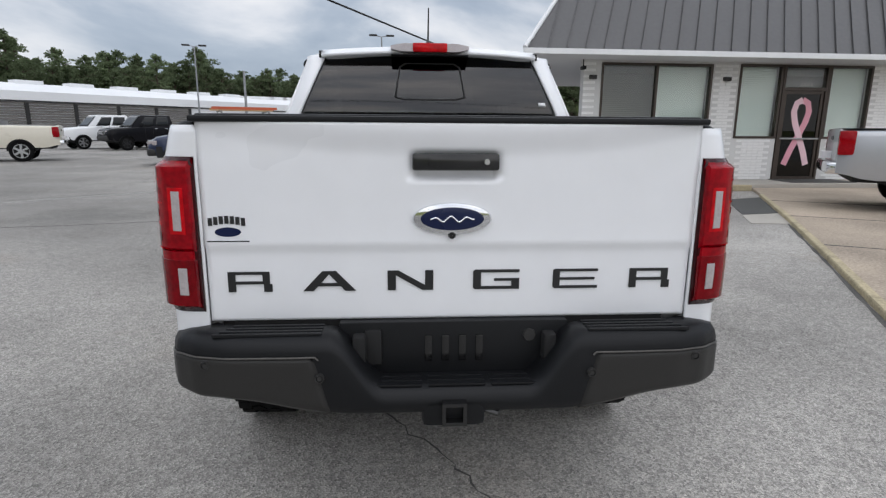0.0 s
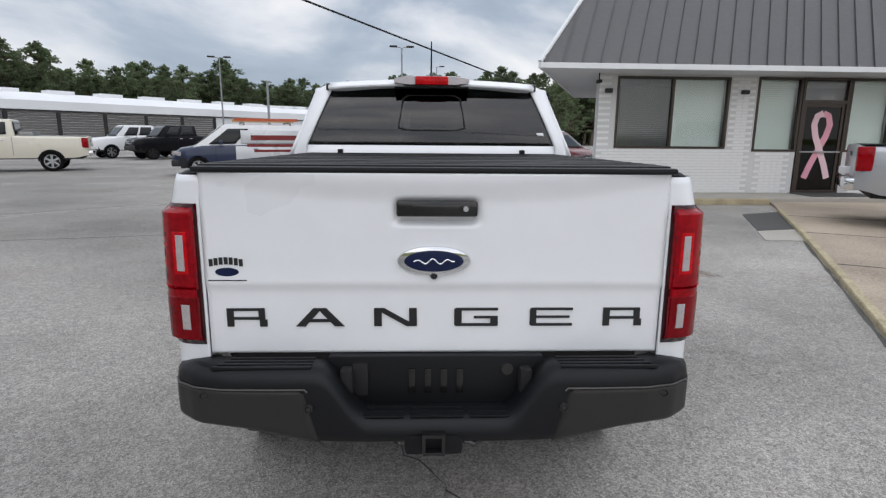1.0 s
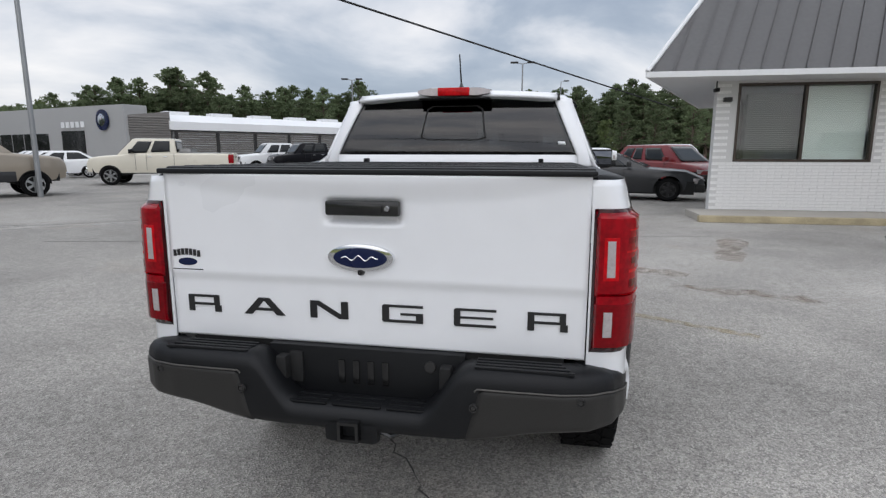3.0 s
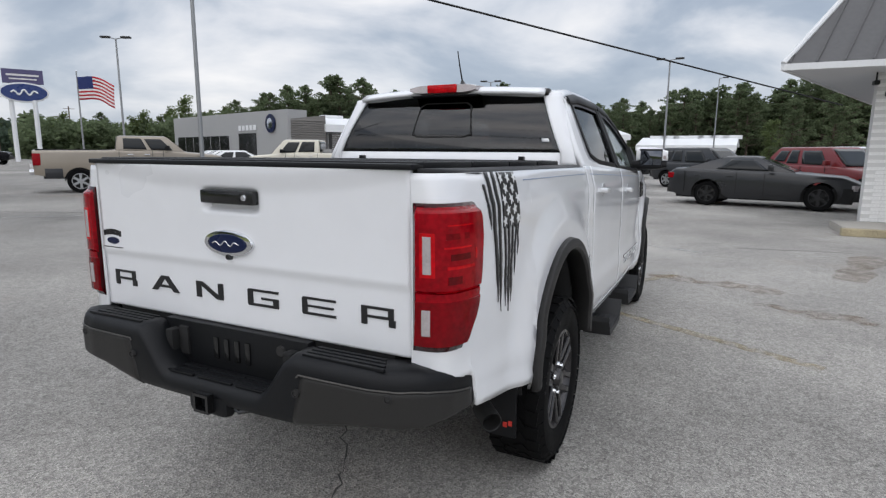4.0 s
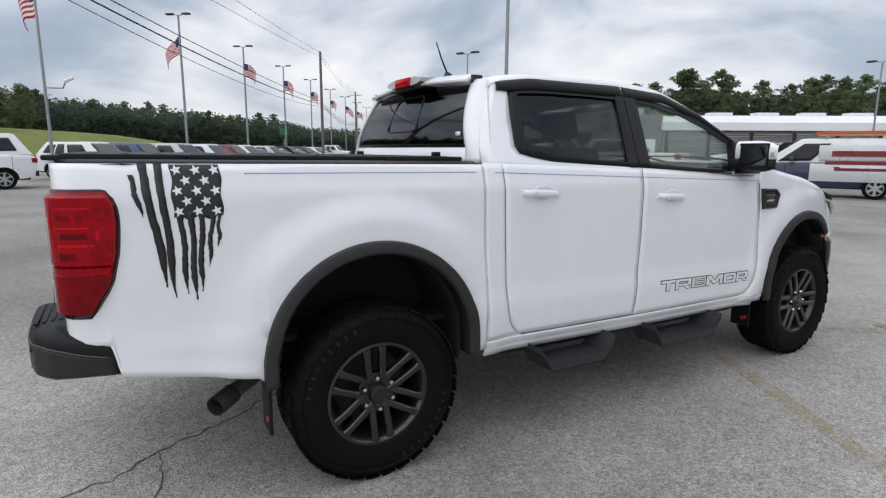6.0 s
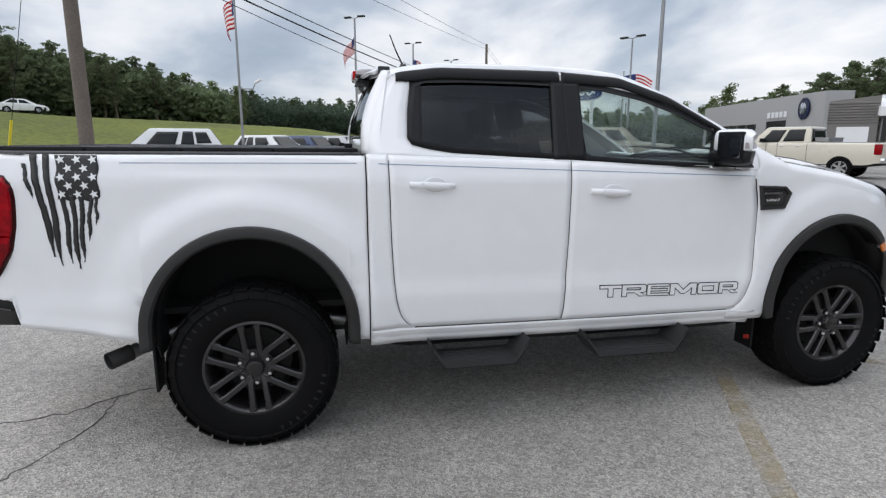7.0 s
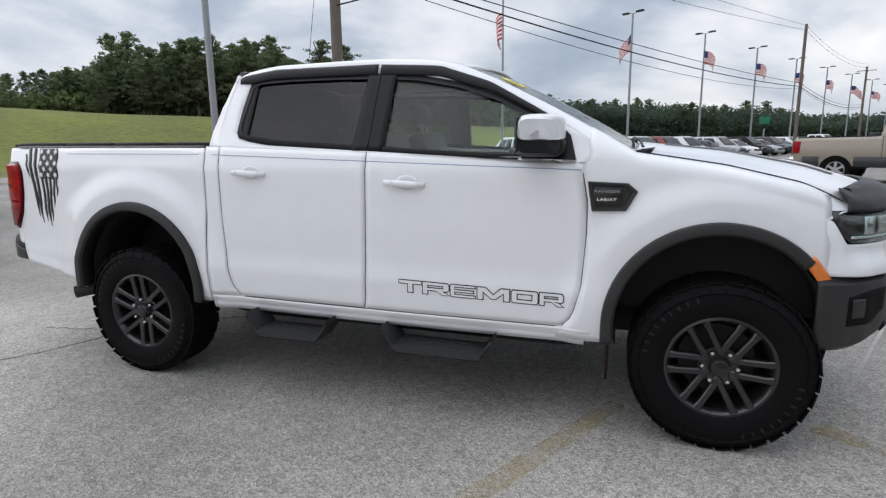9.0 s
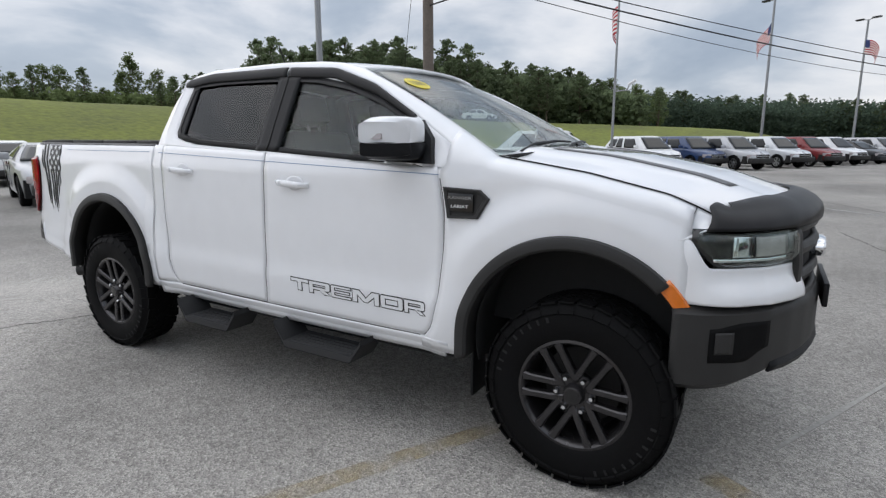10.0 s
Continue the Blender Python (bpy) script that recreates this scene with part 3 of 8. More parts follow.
def greenhouse(side):
    m = lambda p: Vector((side * p.x, p.y, p.z))
    # roof rail and windscreen post
    bm = bmesh.new()

    def rail(u, v):
        y = 0.66 + 2.06 * u
        a, b = Vector((glass_x(frame_z(y)), y, frame_z(y))), rail_inner(y)
        p = a.lerp(b, v)
        p += Vector((0.35, 0, 1)).normalized() * 0.016 * math.sin(math.pi * v)
        return m(p)

    sheet(bm, rail, 60, 8)
    part("roof_rail", bm, WHITE, truck, thick=0.015)
    # window frame: from the belt up to the rail, with the opening left free
    opening = [(0.742, 1.470), (0.760, 1.440), (0.83, 1.421), (0.95, 1.402), (1.25, 1.386), (1.545, 1.372), (1.85, 1.356), (2.15, 1.340), (2.36, 1.330), (2.47, 1.326),
               (2.50, 1.350), (2.44, 1.480), (2.36, 1.560), (2.22, 1.628), (2.02, 1.698), (1.80, 1.742), (1.60, 1.758), (1.30, 1.764), (1.00, 1.764), (0.82, 1.756), (0.775, 1.735), (0.752, 1.60)]
    outside = [(0.560, 1.470), (0.552, 1.392), (0.70, BELT(0.7)), (0.95, BELT(0.95)), (1.25, BELT(1.25)), (1.545, BELT(1.545)), (1.85, BELT(1.85)), (2.15, BELT(2.15)), (2.40, BELT(2.4)), (2.64, BELT(2.64)),
               (2.70, 1.375), (2.56, frame_z(2.56)), (2.42, frame_z(2.42)), (2.24, frame_z(2.24)), (2.02, frame_z(2.02)), (1.80, frame_z(1.8)), (1.60, frame_z(1.6)), (1.30, frame_z(1.3)), (1.00, frame_z(1.0)), (0.80, frame_z(0.8)), (0.68, frame_z(0.68)), (0.60, 1.62)]

    def gx(y, z, d=0.0):
        x = glass_x(z)
        if z < 1.41:
            x = x * step01((z - 1.33) / 0.07) + (side_x(y, z)) * (1 - step01((z - 1.33) / 0.07))
        x += 0.008 * math.sin(math.pi * min(1, max(0, (y - 0.6) / 2.0))) - 0.02 * step01((0.72 - y) / 0.16)
        return Vector((side * (x + d), y, z))

    bm = bmesh.new()
    rings = []
    for s in (0, 0.34, 0.67, 1.0):
        rings.append([gx(a[0] * (1 - s) + b[0] * s, a[1] * (1 - s) + b[1] * s) for a, b in zip(outside, opening)])
    loft(bm, rings, caps=False)
    part("window_frame", bm, WHITE, truck, thick=0.02, smooth=50)
    # black surround of the openings
    bm = bmesh.new()
    c = Vector((0, sum(p[0] for p in opening) / len(opening), sum(p[1] for p in opening) / len(opening)))
    grow = lambda p, k: (p[0] + k * (1 if p[0] < c.y else -1) * (1 if p[1] > 1.35 else 1), p[1] + k * (1 if p[1] < c.z else -1))
    inner = [grow(p, 0.024) for p in opening]
    loft(bm, [[gx(*p, 0.004) for p in opening], [gx(*p, 0.006) for p in inner], [gx(*p, -0.012) for p in inner]], caps=False)
    part("window_trim", bm, BLACK_PLASTIC, truck, thick=0.006)
    # post between the doors
    bm = bmesh.new()
    sheet(bm, lambda u, v: gx(1.462 + 0.035 * v + 0.165 * u - 0.01 * v * u, 1.375 + 0.388 * v, 0.009), 6, 14)
    part("door_post", bm, BLACK_PLASTIC, truck, thick=0.015)
    bm = bmesh.new()
    ribbon_pts = [(1.545 + 0.018 * k / 10, 1.375 + 0.42 * k / 10) for k in range(11)]
    rows = [[bm.verts.new(gx(y + d, z, 0.0115)) for d in (-0.004, 0.004)] for y, z in ribbon_pts]
    for a, b in zip(rows, rows[1:]):
        bm.faces.new((a[0], b[0], b[1], a[1]))
    part("post_seam", bm, DARK, truck, thick=0.003)
    # rear quarter trim: broad black band behind the rear door glass
    bm = bmesh.new()
    sheet(bm, lambda u, v: gx(0.757 + 0.055 * u + 0.015 * v, 1.445 + 0.305 * v - 0.02 * u * (1 - v), 0.002), 4, 10)
    part("quarter_trim", bm, BLACK_PLASTIC, truck, thick=0.01)
    # panes
    bm = bmesh.new()
    top = curve([(0.77, 1.745), (1.0, 1.766), (1.5, 1.766)], 0.03)
    low = curve([(0.76, 1.445), (0.83, 1.415), (0.95, 1.395), (1.25, 1.380), (1.55, 1.366)], 0.02)
    sheet(bm, lambda u, v: gx(0.76 + 0.80 * u, low(0.76 + 0.80 * u) + (top(0.76 + 0.80 * u) - low(0.76 + 0.80 * u)) * v, -0.008), 14, 10)
    part("rear_side_glass", bm, PRIVACY, truck, "dark tinted side glass", thick=0.004)
    bm = bmesh.new()
    top2 = curve([(1.60, 1.764), (1.80, 1.748), (2.02, 1.704), (2.22, 1.634), (2.36, 1.566), (2.44, 1.490), (2.50, 1.345)], 0.02)
    low2 = curve([(1.6, 1.366), (2.15, 1.334), (2.5, 1.318)], 0.02)
    sheet(bm, lambda u, v: gx(1.565 + 0.93 * u, low2(1.565 + 0.93 * u) + (top2(1.565 + 0.93 * u) - low2(1.565 + 0.93 * u)) * v, -0.008), 22, 12)
    part("front_side_glass", bm, CLEAR, truck, "lightly tinted side glass", thick=0.004)
    # rain visors
    for y0, y1, n in ((0.705, 1.545, 16), (1.560, 2.43, 22)):
        bm = bmesh.new()

        def visor(u, v):
            y = y0 + (y1 - y0) * u
            z = frame_z(y) + 0.004
            down = 0.054 - (0.012 * step01((u - 0.45) / 0.5) if y0 > 1 else 0.014 * step01((0.08 - u) / 0.08))
            bulge = 0.013 * math.sin(math.pi * (0.15 + 0.75 * v))
            return gx(y + 0.02 * v * (u if y0 > 1 else 0), z - down * v, 0.004 + bulge)

        sheet(bm, visor, n * 2, 7)
        part("rain_visor", bm, SMOKE, truck, "smoked black rain visor", thick=0.004)
    # rear corner of the cab
    bm = bmesh.new()

    def corner(u, v):
        z = 1.386 + 0.402 * v
        t = min(1, max(0, (z - 1.458) / 0.342))
        inner = Vector((0.722 - 0.147 * t, 0.529 + 0.115 * t * t + 0.012 * t, z))
        outer = gx(0.600 + 0.085 * v, min(z, 1.775))
        outer = Vector((abs(outer.x), 0.60 + 0.075 * v, z))
        p = inner.lerp(outer, u)
        n = Vector((0.75, -1, 0.2)).normalized()
        return m(p + n * 0.022 * math.sin(math.pi * u))

    sheet(bm, corner, 10, 16)
    part("rear_post", bm, WHITE, truck, thick=0.02)
    bm = bmesh.new()
    box(bm, side * 0.604 - 0.013, side * 0.604 + 0.013, 0.632, 0.690, 1.775, 1.816, 0.006)
    part("roof_clip", bm, GLOSS_BLACK, truck)


both_sides(greenhouse)

# rear window and the panel under it
bm = bmesh.new()
back_glass = lambda u, v: Vector(((2 * u - 1) * (0.752 - 0.147 * v), 0.543 + 0.115 * v * v + 0.012 * v - 0.022 * (1 - (2 * u - 1) ** 2), 1.458 + 0.342 * v))
sheet(bm, back_glass, 24, 14)
rear_glass = part("rear_glass", bm, REAR_TINT, truck, "dark tinted rear window with a sliding middle pane", thick=0.005)
bm = bmesh.new()
ring = [(0.36, 0.30), (0.395, 0.26), (0.605, 0.26), (0.64, 0.30), (0.635, 0.80), (0.61, 0.86), (0.39, 0.86), (0.365, 0.80)]
lift = Vector((0, -0.004, 0))
loft(bm, [[back_glass(0.5 + (u - 0.5) * k, 0.56 + (v - 0.56) * k) + lift * j for u, v in ring] for k, j in ((1.0, 1), (0.985, 2), (0.95, 2), (0.94, 1))], caps=False)
part("slider_frame", bm, DARK, rear_glass, thick=0.003)
bm = bmesh.new()
sheet(bm, lambda u, v: back_glass(0.925 + 0.028 * u, 0.18 + 0.055 * v) + Vector((0, -0.006, 0)), 2, 2)
part("glass_sticker", bm, STAR_WHITE, rear_glass, thick=0.001)
bm = bmesh.new()
sheet(bm, lambda u, v: Vector(((2 * u - 1) * (0.85 - 0.10 * v * v), 0.540 - 0.020 * (1 - (2 * u - 1) ** 2), 0.95 + 0.512 * v)), 16, 8)
part("cab_back", bm, WHITE, truck, thick=0.02)
bm = bmesh.new()
sheet(bm, lambda u, v: Vector(((2 * u - 1) * 0.60, 0.600 + 0.05 * v - 0.03 * (1 - (2 * u - 1) ** 2), 1.790 + 0.030 * v + 0.022 * (1 - (2 * u - 1) ** 2))), 20, 5)
part("roof_edge", bm, WHITE, truck, thick=0.02)

# high brake lamp and aerial
bm = bmesh.new()
loops = []
for k in range(13):
    x = -0.215 + 0.43 * k / 12
    h = 0.028 * step01(min(k, 12 - k) / 3 + 0.3)
    loops.append([(x, 0.590, 1.822 - h), (x, 0.545, 1.822 - h * 0.6), (x, 0.549, 1.832 + h * 0.6), (x, 0.60, 1.838 + h * 0.7), (x, 0.69, 1.848)])
loft(bm, loops)
brake = part("high_brake_lamp", bm, CLEAR_LENS, truck, "high brake lamp with a red middle and clear ends")
bm = bmesh.new()
box(bm, -0.095, 0.095, 0.537, 0.62, 1.803, 1.851, 0.008)
part("red_lens", bm, RED_BRIGHT, brake)
bm = bmesh.new()
box(bm, -0.214, 0.214, 0.560, 0.66, 1.787, 1.794, 0.003)
part("lamp_gasket", bm, BLACK_PLASTIC, brake)
bm = bmesh.new()
loft(bm, [[(0.0 + r * math.cos(a) * 0.62, 0.86 + r * math.sin(a) * 1.5 - d, z) for a in (2 * math.pi * k / 16 for k in range(16))] for r, z, d in ((0.045, 1.858, 0), (0.038, 1.875, 0), (0.020, 1.895, 0.01), (0.010, 1.910, 0.018))])
aerial = part("aerial_base", bm, GLOSS_BLACK, truck)
part("aerial_rod", tube(bmesh.new(), [(0, 0.842, 1.900), (0, 0.80, 1.985), (0, 0.765, 2.075)], 0.0055, 6, 0.0035), BLACK_PLASTIC, aerial)

# windscreen, cowl, hood
bm = bmesh.new()


def shield(u, v):
    e = shield_edge(v)
    w = 2 * u - 1
    return Vector((w * e.x, e.y + (0.055 + 0.03 * v) * (1 - w * w), e.z + 0.022 * (1 - w * w) * (1 - v)))


sheet(bm, shield, 26, 16)
windscreen = part("windscreen", bm, CLEAR, truck, "curved clear windscreen", thick=0.005)
bm = bmesh.new()
sheet(bm, lambda u, v: shield(u, -0.005 + 0.06 * v) + Vector((0, 0, -0.007)), 26, 2)
part("sun_band", bm, GLOSS_BLACK, windscreen, thick=0.002)
sticker_c = shield(0.86, 0.235)
su, sv = (shield(0.90, 0.235) - shield(0.82, 0.235)).normalized(), (shield(0.86, 0.20) - shield(0.86, 0.27)).normalized()
sn = sv.cross(su).normalized()
bm = bmesh.new()
loft(bm, [[sticker_c + sn * d + su * 0.074 * math.cos(a) * k + sv * 0.068 * math.sin(a) * k for a in (2 * math.pi * j / 32 for j in range(32))] for k, d in ((0.001, 0.0032), (1.0, 0.0032), (1.0, 0.001))])
year_sticker = part("year_sticker", bm, STICKER_YELLOW, windscreen, "yellow oval year sticker")
mesh = words("2021", 0.062, 0.001)
for v in mesh.vertices:
    v.co = sticker_c + sn * 0.0042 + su * v.co.x * 0.92 + sv * v.co.y * 1.1
mesh.materials.append(DECAL)
new("number", mesh).parent = windscreen

STRIPE = surface("stripe_grey", (0.10, 0.10, 0.105), 0.45, vary=0.08)
hood_edge_z = curve([(0.0, 1.368), (0.45, 1.308), (0.80, 1.235), (0.93, 1.185), (1.0, 1.150)], 0.05)
hood_mid_z = curve([(0.0, 1.405), (0.35, 1.375), (0.7, 1.305), (0.92, 1.225), (1.0, 1.180)], 0.05)
hood_edge_x = curve([(0.0, 0.770), (0.5, 0.752), (0.85, 0.712), (1.0, 0.675)], 0.05)


def hood(u, v):
    w = 2 * u - 1
    y_end = 3.985 - 0.305 * abs(w) ** 2.2
    y0 = 2.835 + 0.075 * (1 - w * w) - 0.02
    z = hood_edge_z(v) + (hood_mid_z(v) - hood_edge_z(v)) * (1 - abs(w) ** 2.6)
    z += 0.014 * (step01((abs(w) - 0.52) / 0.06) * step01((0.86 - abs(w)) / 0.16)) * (1 - 0.7 * v)
    return Vector((w * hood_edge_x(v), y0 + (y_end - y0) * v, z))


bm = bmesh.new()
sheet(bm, hood, 56, 34)
bonnet = part("hood", bm, WHITE, truck, thick=0.02)
for side in (0, 1):
    bm = bmesh.new()
    base = 0.765 if side else 0.165
    sheet(bm, lambda u, v: hood(base + 0.012 + 0.044 * u, 0.10 + 0.72 * v) + Vector((0, 0, 0.003)), 6, 24)
    part("hood_stripe", bm, STRIPE, bonnet, "dark grey hood stripe", thick=0.001)
bm = bmesh.new()
sheet(bm, lambda u, v: Vector(((2 * u - 1) * 0.745, 2.78 + 0.11 * v + 0.072 * (1 - (2 * u - 1) ** 2), 1.366 + 0.012 * v + 0.02 * (1 - (2 * u - 1) ** 2))), 20, 4)
part("cowl", bm, BLACK_PLASTIC, truck, thick=0.03)
for x0, x1 in ((0.62, 0.06), (-0.02, -0.55)):
    bm = bmesh.new()
    p0, p1 = Vector((x0, 2.86, 1.385)), shield(0.5 + x1 / 1.5, 0.90) + Vector((0, 0.01, 0.012))
    tube(bm, [p0, p0.lerp(p1, 0.3) + Vector((0, 0, 0.018)), p1], 0.008, 6)
    tube(bm, [shield(0.5 + (x1 + 0.30) / 1.5, 0.93) + Vector((0, 0.008, 0.008)), p1, shield(0.5 + (x1 - 0.26) / 1.5, 0.90) + Vector((0, 0.008, 0.008))], 0.006, 6)
    part("wiper", bm, BLACK_PLASTIC, truck)


# nose: bands that follow the curved front
nose_plan = [(0.824, 3.56), (0.805, 3.650), (0.755, 3.752), (0.672, 3.840), (0.555, 3.910), (0.430, 3.960), (0.295, 3.995), (0.145, 4.017), (0.0, 4.023)]
nose_len = np.concatenate([[0], np.cumsum([math.dist(a, b) for a, b in zip(nose_plan, nose_plan[1:])])])
nose_x, nose_y = np.array(nose_plan).T
nose_total = float(nose_len[-1])


def nose(s, z, d=0.0):
    s = min(max(s, 0.0), nose_total)
    x, y = np.interp(s, nose_len, nose_x), np.interp(s, nose_len, nose_y)
    x2, y2 = np.interp(s + 0.02, nose_len, nose_x), np.interp(s + 0.02, nose_len, nose_y)
    x1, y1 = np.interp(s - 0.02, nose_len, nose_x), np.interp(s - 0.02, nose_len, nose_y)
    n = Vector((y2 - y1, -(x2 - x1))).normalized()
    lean = -0.10 * max(0.0, z - 0.98) * step01(s / 0.30)
    x += (side_x(3.56, min(max(z, 0.62), 1.2)) - 0.824) * (1 - step01(s / 0.30))
    return Vector((x + n.x * (d + lean), y + n.y * (d + lean), z))


# front wings
def wing(side):
    bm = bmesh.new()
    ys = [2.634 + (ARCH_FRONT - ARCH_R - 2.634) * k / 4 for k in range(4)] + [ARCH_FRONT - ARCH_R * math.cos(math.pi * k / 44) for k in range(0, 39)]
    ys = [y for y in ys if y < 3.55] + [3.565, 3.600]
    rows = []
    for y in ys:
        v_h = min(1.0, max(0.0, (y - 2.815) / 0.865))
        top = hood(1.0, v_h)
        top = Vector((top.x, y, top.z)) if y > 2.815 else shield_edge((y - 1.985) / 0.835) + Vector((0.014, 0, 0.004))
        low = max(arch_low(y, ARCH_FRONT, 0.500), 0.860) if y > 3.46 else arch_low(y, ARCH_FRONT, 0.500)
        foot = min(1.0, max(0.0, (2.815 - y) / 0.18))
        shoulder = top.z - 0.070 if y > 2.815 else min(top.z - 0.070, 1.305)
        power = 0.8 + 0.28 * foot
        column = []
        for k in range(24):
            z = low + (shoulder - low) * k / 23
            yy = y + (front_edge(z) + 0.005 - 2.634) * max(0.0, 1 - (y - 2.634) / 0.075)
            column.append(Vector((side * side_x(yy, z), yy, z)))
        edge = side_x(y, shoulder)
        for k in range(1, 9):
            a = math.pi / 2 * k / 8
            column.append(Vector((side * (top.x + (edge - top.x) * math.cos(a) ** power), y, shoulder + (top.z - shoulder) * math.sin(a) ** power)))
        rows.append([bm.verts.new(p) for p in column])
    for a, b in zip(rows, rows[1:]):
        for k in range(len(a) - 1):
            bm.faces.new((a[k], b[k], b[k + 1], a[k + 1]))
    part("front_wing", bm, WHITE, truck, thick=0.012, smooth=50)
    # side vent with its badge
    shape = [(2.628, 1.238), (2.80, 1.232), (2.842, 1.196), (2.795, 1.112), (2.650, 1.106)]
    bm = bmesh.new()
    cy, cz = 2.73, 1.175
    loft(bm, [[Vector((side * (side_x(y, z) + d), cy + (y - cy) * k, cz + (z - cz) * k)) for y, z in shape] for k, d in ((1.0, -0.004), (1.0, 0.010), (0.95, 0.016), (0.80, 0.014), (0.76, 0.006))])
    vent = part("side_vent", bm, GREY_PLASTIC, truck, "dark grey side vent with a trim badge", smooth=20)
    bm = bmesh.new()
    box(bm, *sorted((side * 0.906, side * 0.918)), 2.655, 2.775, 1.135, 1.215, 0.006)
    part("badge_plate", bm, GLOSS_BLACK, vent)
    for text, z, high, wide, m in (("LARIAT", 1.160, 0.013, 0.082, STAR_WHITE), ("RANGER", 1.196, 0.012, 0.112, STEEL)):
        mesh = words(text, 1.0, 0.01)
        co = np.array([v.co for v in mesh.vertices])
        span = co.max(0) - co.min(0)
        for v in mesh.vertices:
            v.co = Vector((side * 0.9195, 2.712 + side * v.co.x / span[0] * wide, z + v.co.y / span[1] * high))
        mesh.materials.append(m)
        new("badge_word", mesh).parent = vent
    # amber lamp at the front of the arch
    bm = bmesh.new()
    a0, a1 = radians(28), radians(45)
    def lamp(u, v):
        a = a0 + (a1 - a0) * u
        r = ARCH_R - 0.004 + 0.050 * v
        y, z = ARCH_FRONT + r * math.cos(a), ARCH_Z + r * math.sin(a)
        x = side_x(y, z) if y < 3.56 else nose(float(np.interp(y, nose_y, nose_len)), z).x
        return Vector((side * (x + 0.014 - 0.008 * v), y, z))
    sheet(bm, lamp, 6, 4)
    part("amber_marker", bm, AMBER, truck, "amber side marker lamp", thick=0.012)


both_sides(wing)
for side in (1, -1):
    bm = bmesh.new()
    sheet(bm, lambda u, v: Vector((side * (0.690 + (0.800 - 0.690) * u - 0.020 * v * u), 2.62 + 0.23 * v, 1.392 - 0.018 * v - 0.020 * u)), 6, 6)
    part("cowl_corner", bm, WHITE, truck, thick=0.02)


def flare(side, centre, a_from, a_to):
    bm = bmesh.new()
    shape = [(ARCH_R - 0.022, -0.07), (ARCH_R - 0.022, 0.016), (ARCH_R - 0.012, 0.028), (ARCH_R + 0.014, 0.030), (ARCH_R + 0.030, 0.022), (ARCH_R + 0.034, 0.0)]

    def f(u, v):
        a = radians(a_from + (a_to - a_from) * u)
        r, d = shape[round(v * 5)]
        y, z = centre + r * math.cos(a), ARCH_Z + r * math.sin(a)
        if a < 0:
            y, z = centre + r, ARCH_Z + r * a
        if a > math.pi:
            y, z = centre - r, ARCH_Z - r * (a - math.pi)
        return Vector((side * (side_x(min(3.66, y), max(z, 0.62)) + d), y, z))

    sheet(bm, f, 60, 5)
    part("arch_flare", bm, GREY_PLASTIC, truck, "dark grey wheel-arch flare", thick=0.006)
    bm = bmesh.new()
    sheet(bm, lambda u, v: Vector((side * (0.40 + 0.44 * v), centre + (ARCH_R - 0.012) * math.cos(radians(-16 + 212 * u)), ARCH_Z + (ARCH_R - 0.012) * math.sin(radians(-16 + 212 * u)))), 30, 4)
    part("arch_liner", bm, DARK, truck, thick=0.006)
    bm = bmesh.new()
    box(bm, *sorted((side * 0.44, side * 0.46)), centre - 0.46, centre + 0.46, 0.42, 1.04)
    part("wheel_house", bm, DARK, truck)


for s in (1, -1):
    flare(s, ARCH_REAR, -10, 188)
    flare(s, ARCH_FRONT, 43, 190)

def band(name, z0, z1, s0, s1, d, material, side, parent=truck, label="", nu=20, nv=8, round_by=0.012, thick=0.02):
    bm = bmesh.new()

    def f(u, v):
        s = s0 + (s1 - s0) * u
        a = z0(s) if callable(z0) else z0
        b = z1(s) if callable(z1) else z1
        z = a + (b - a) * v
        e = min(v, 1 - v) * (b - a)
        p = nose(s, z, (d(s, z) if callable(d) else d) - round_by * (1 - step01(e / 0.03)))
        return Vector((side * p.x, p.y, p.z))

    sheet(bm, f, nu, nv)
    return part(name, bm, material, parent, label, thick=thick)


STEP = surface("step_grey", (0.033, 0.0335, 0.035), 0.55, vary=0.15, fine=200, bump=0.0006, spec=0.3)
MIRROR = surface("mirror_glass", (0.11, 0.12, 0.14), 0.04, metal=1.0, vary=0.02, rough_vary=0.01)


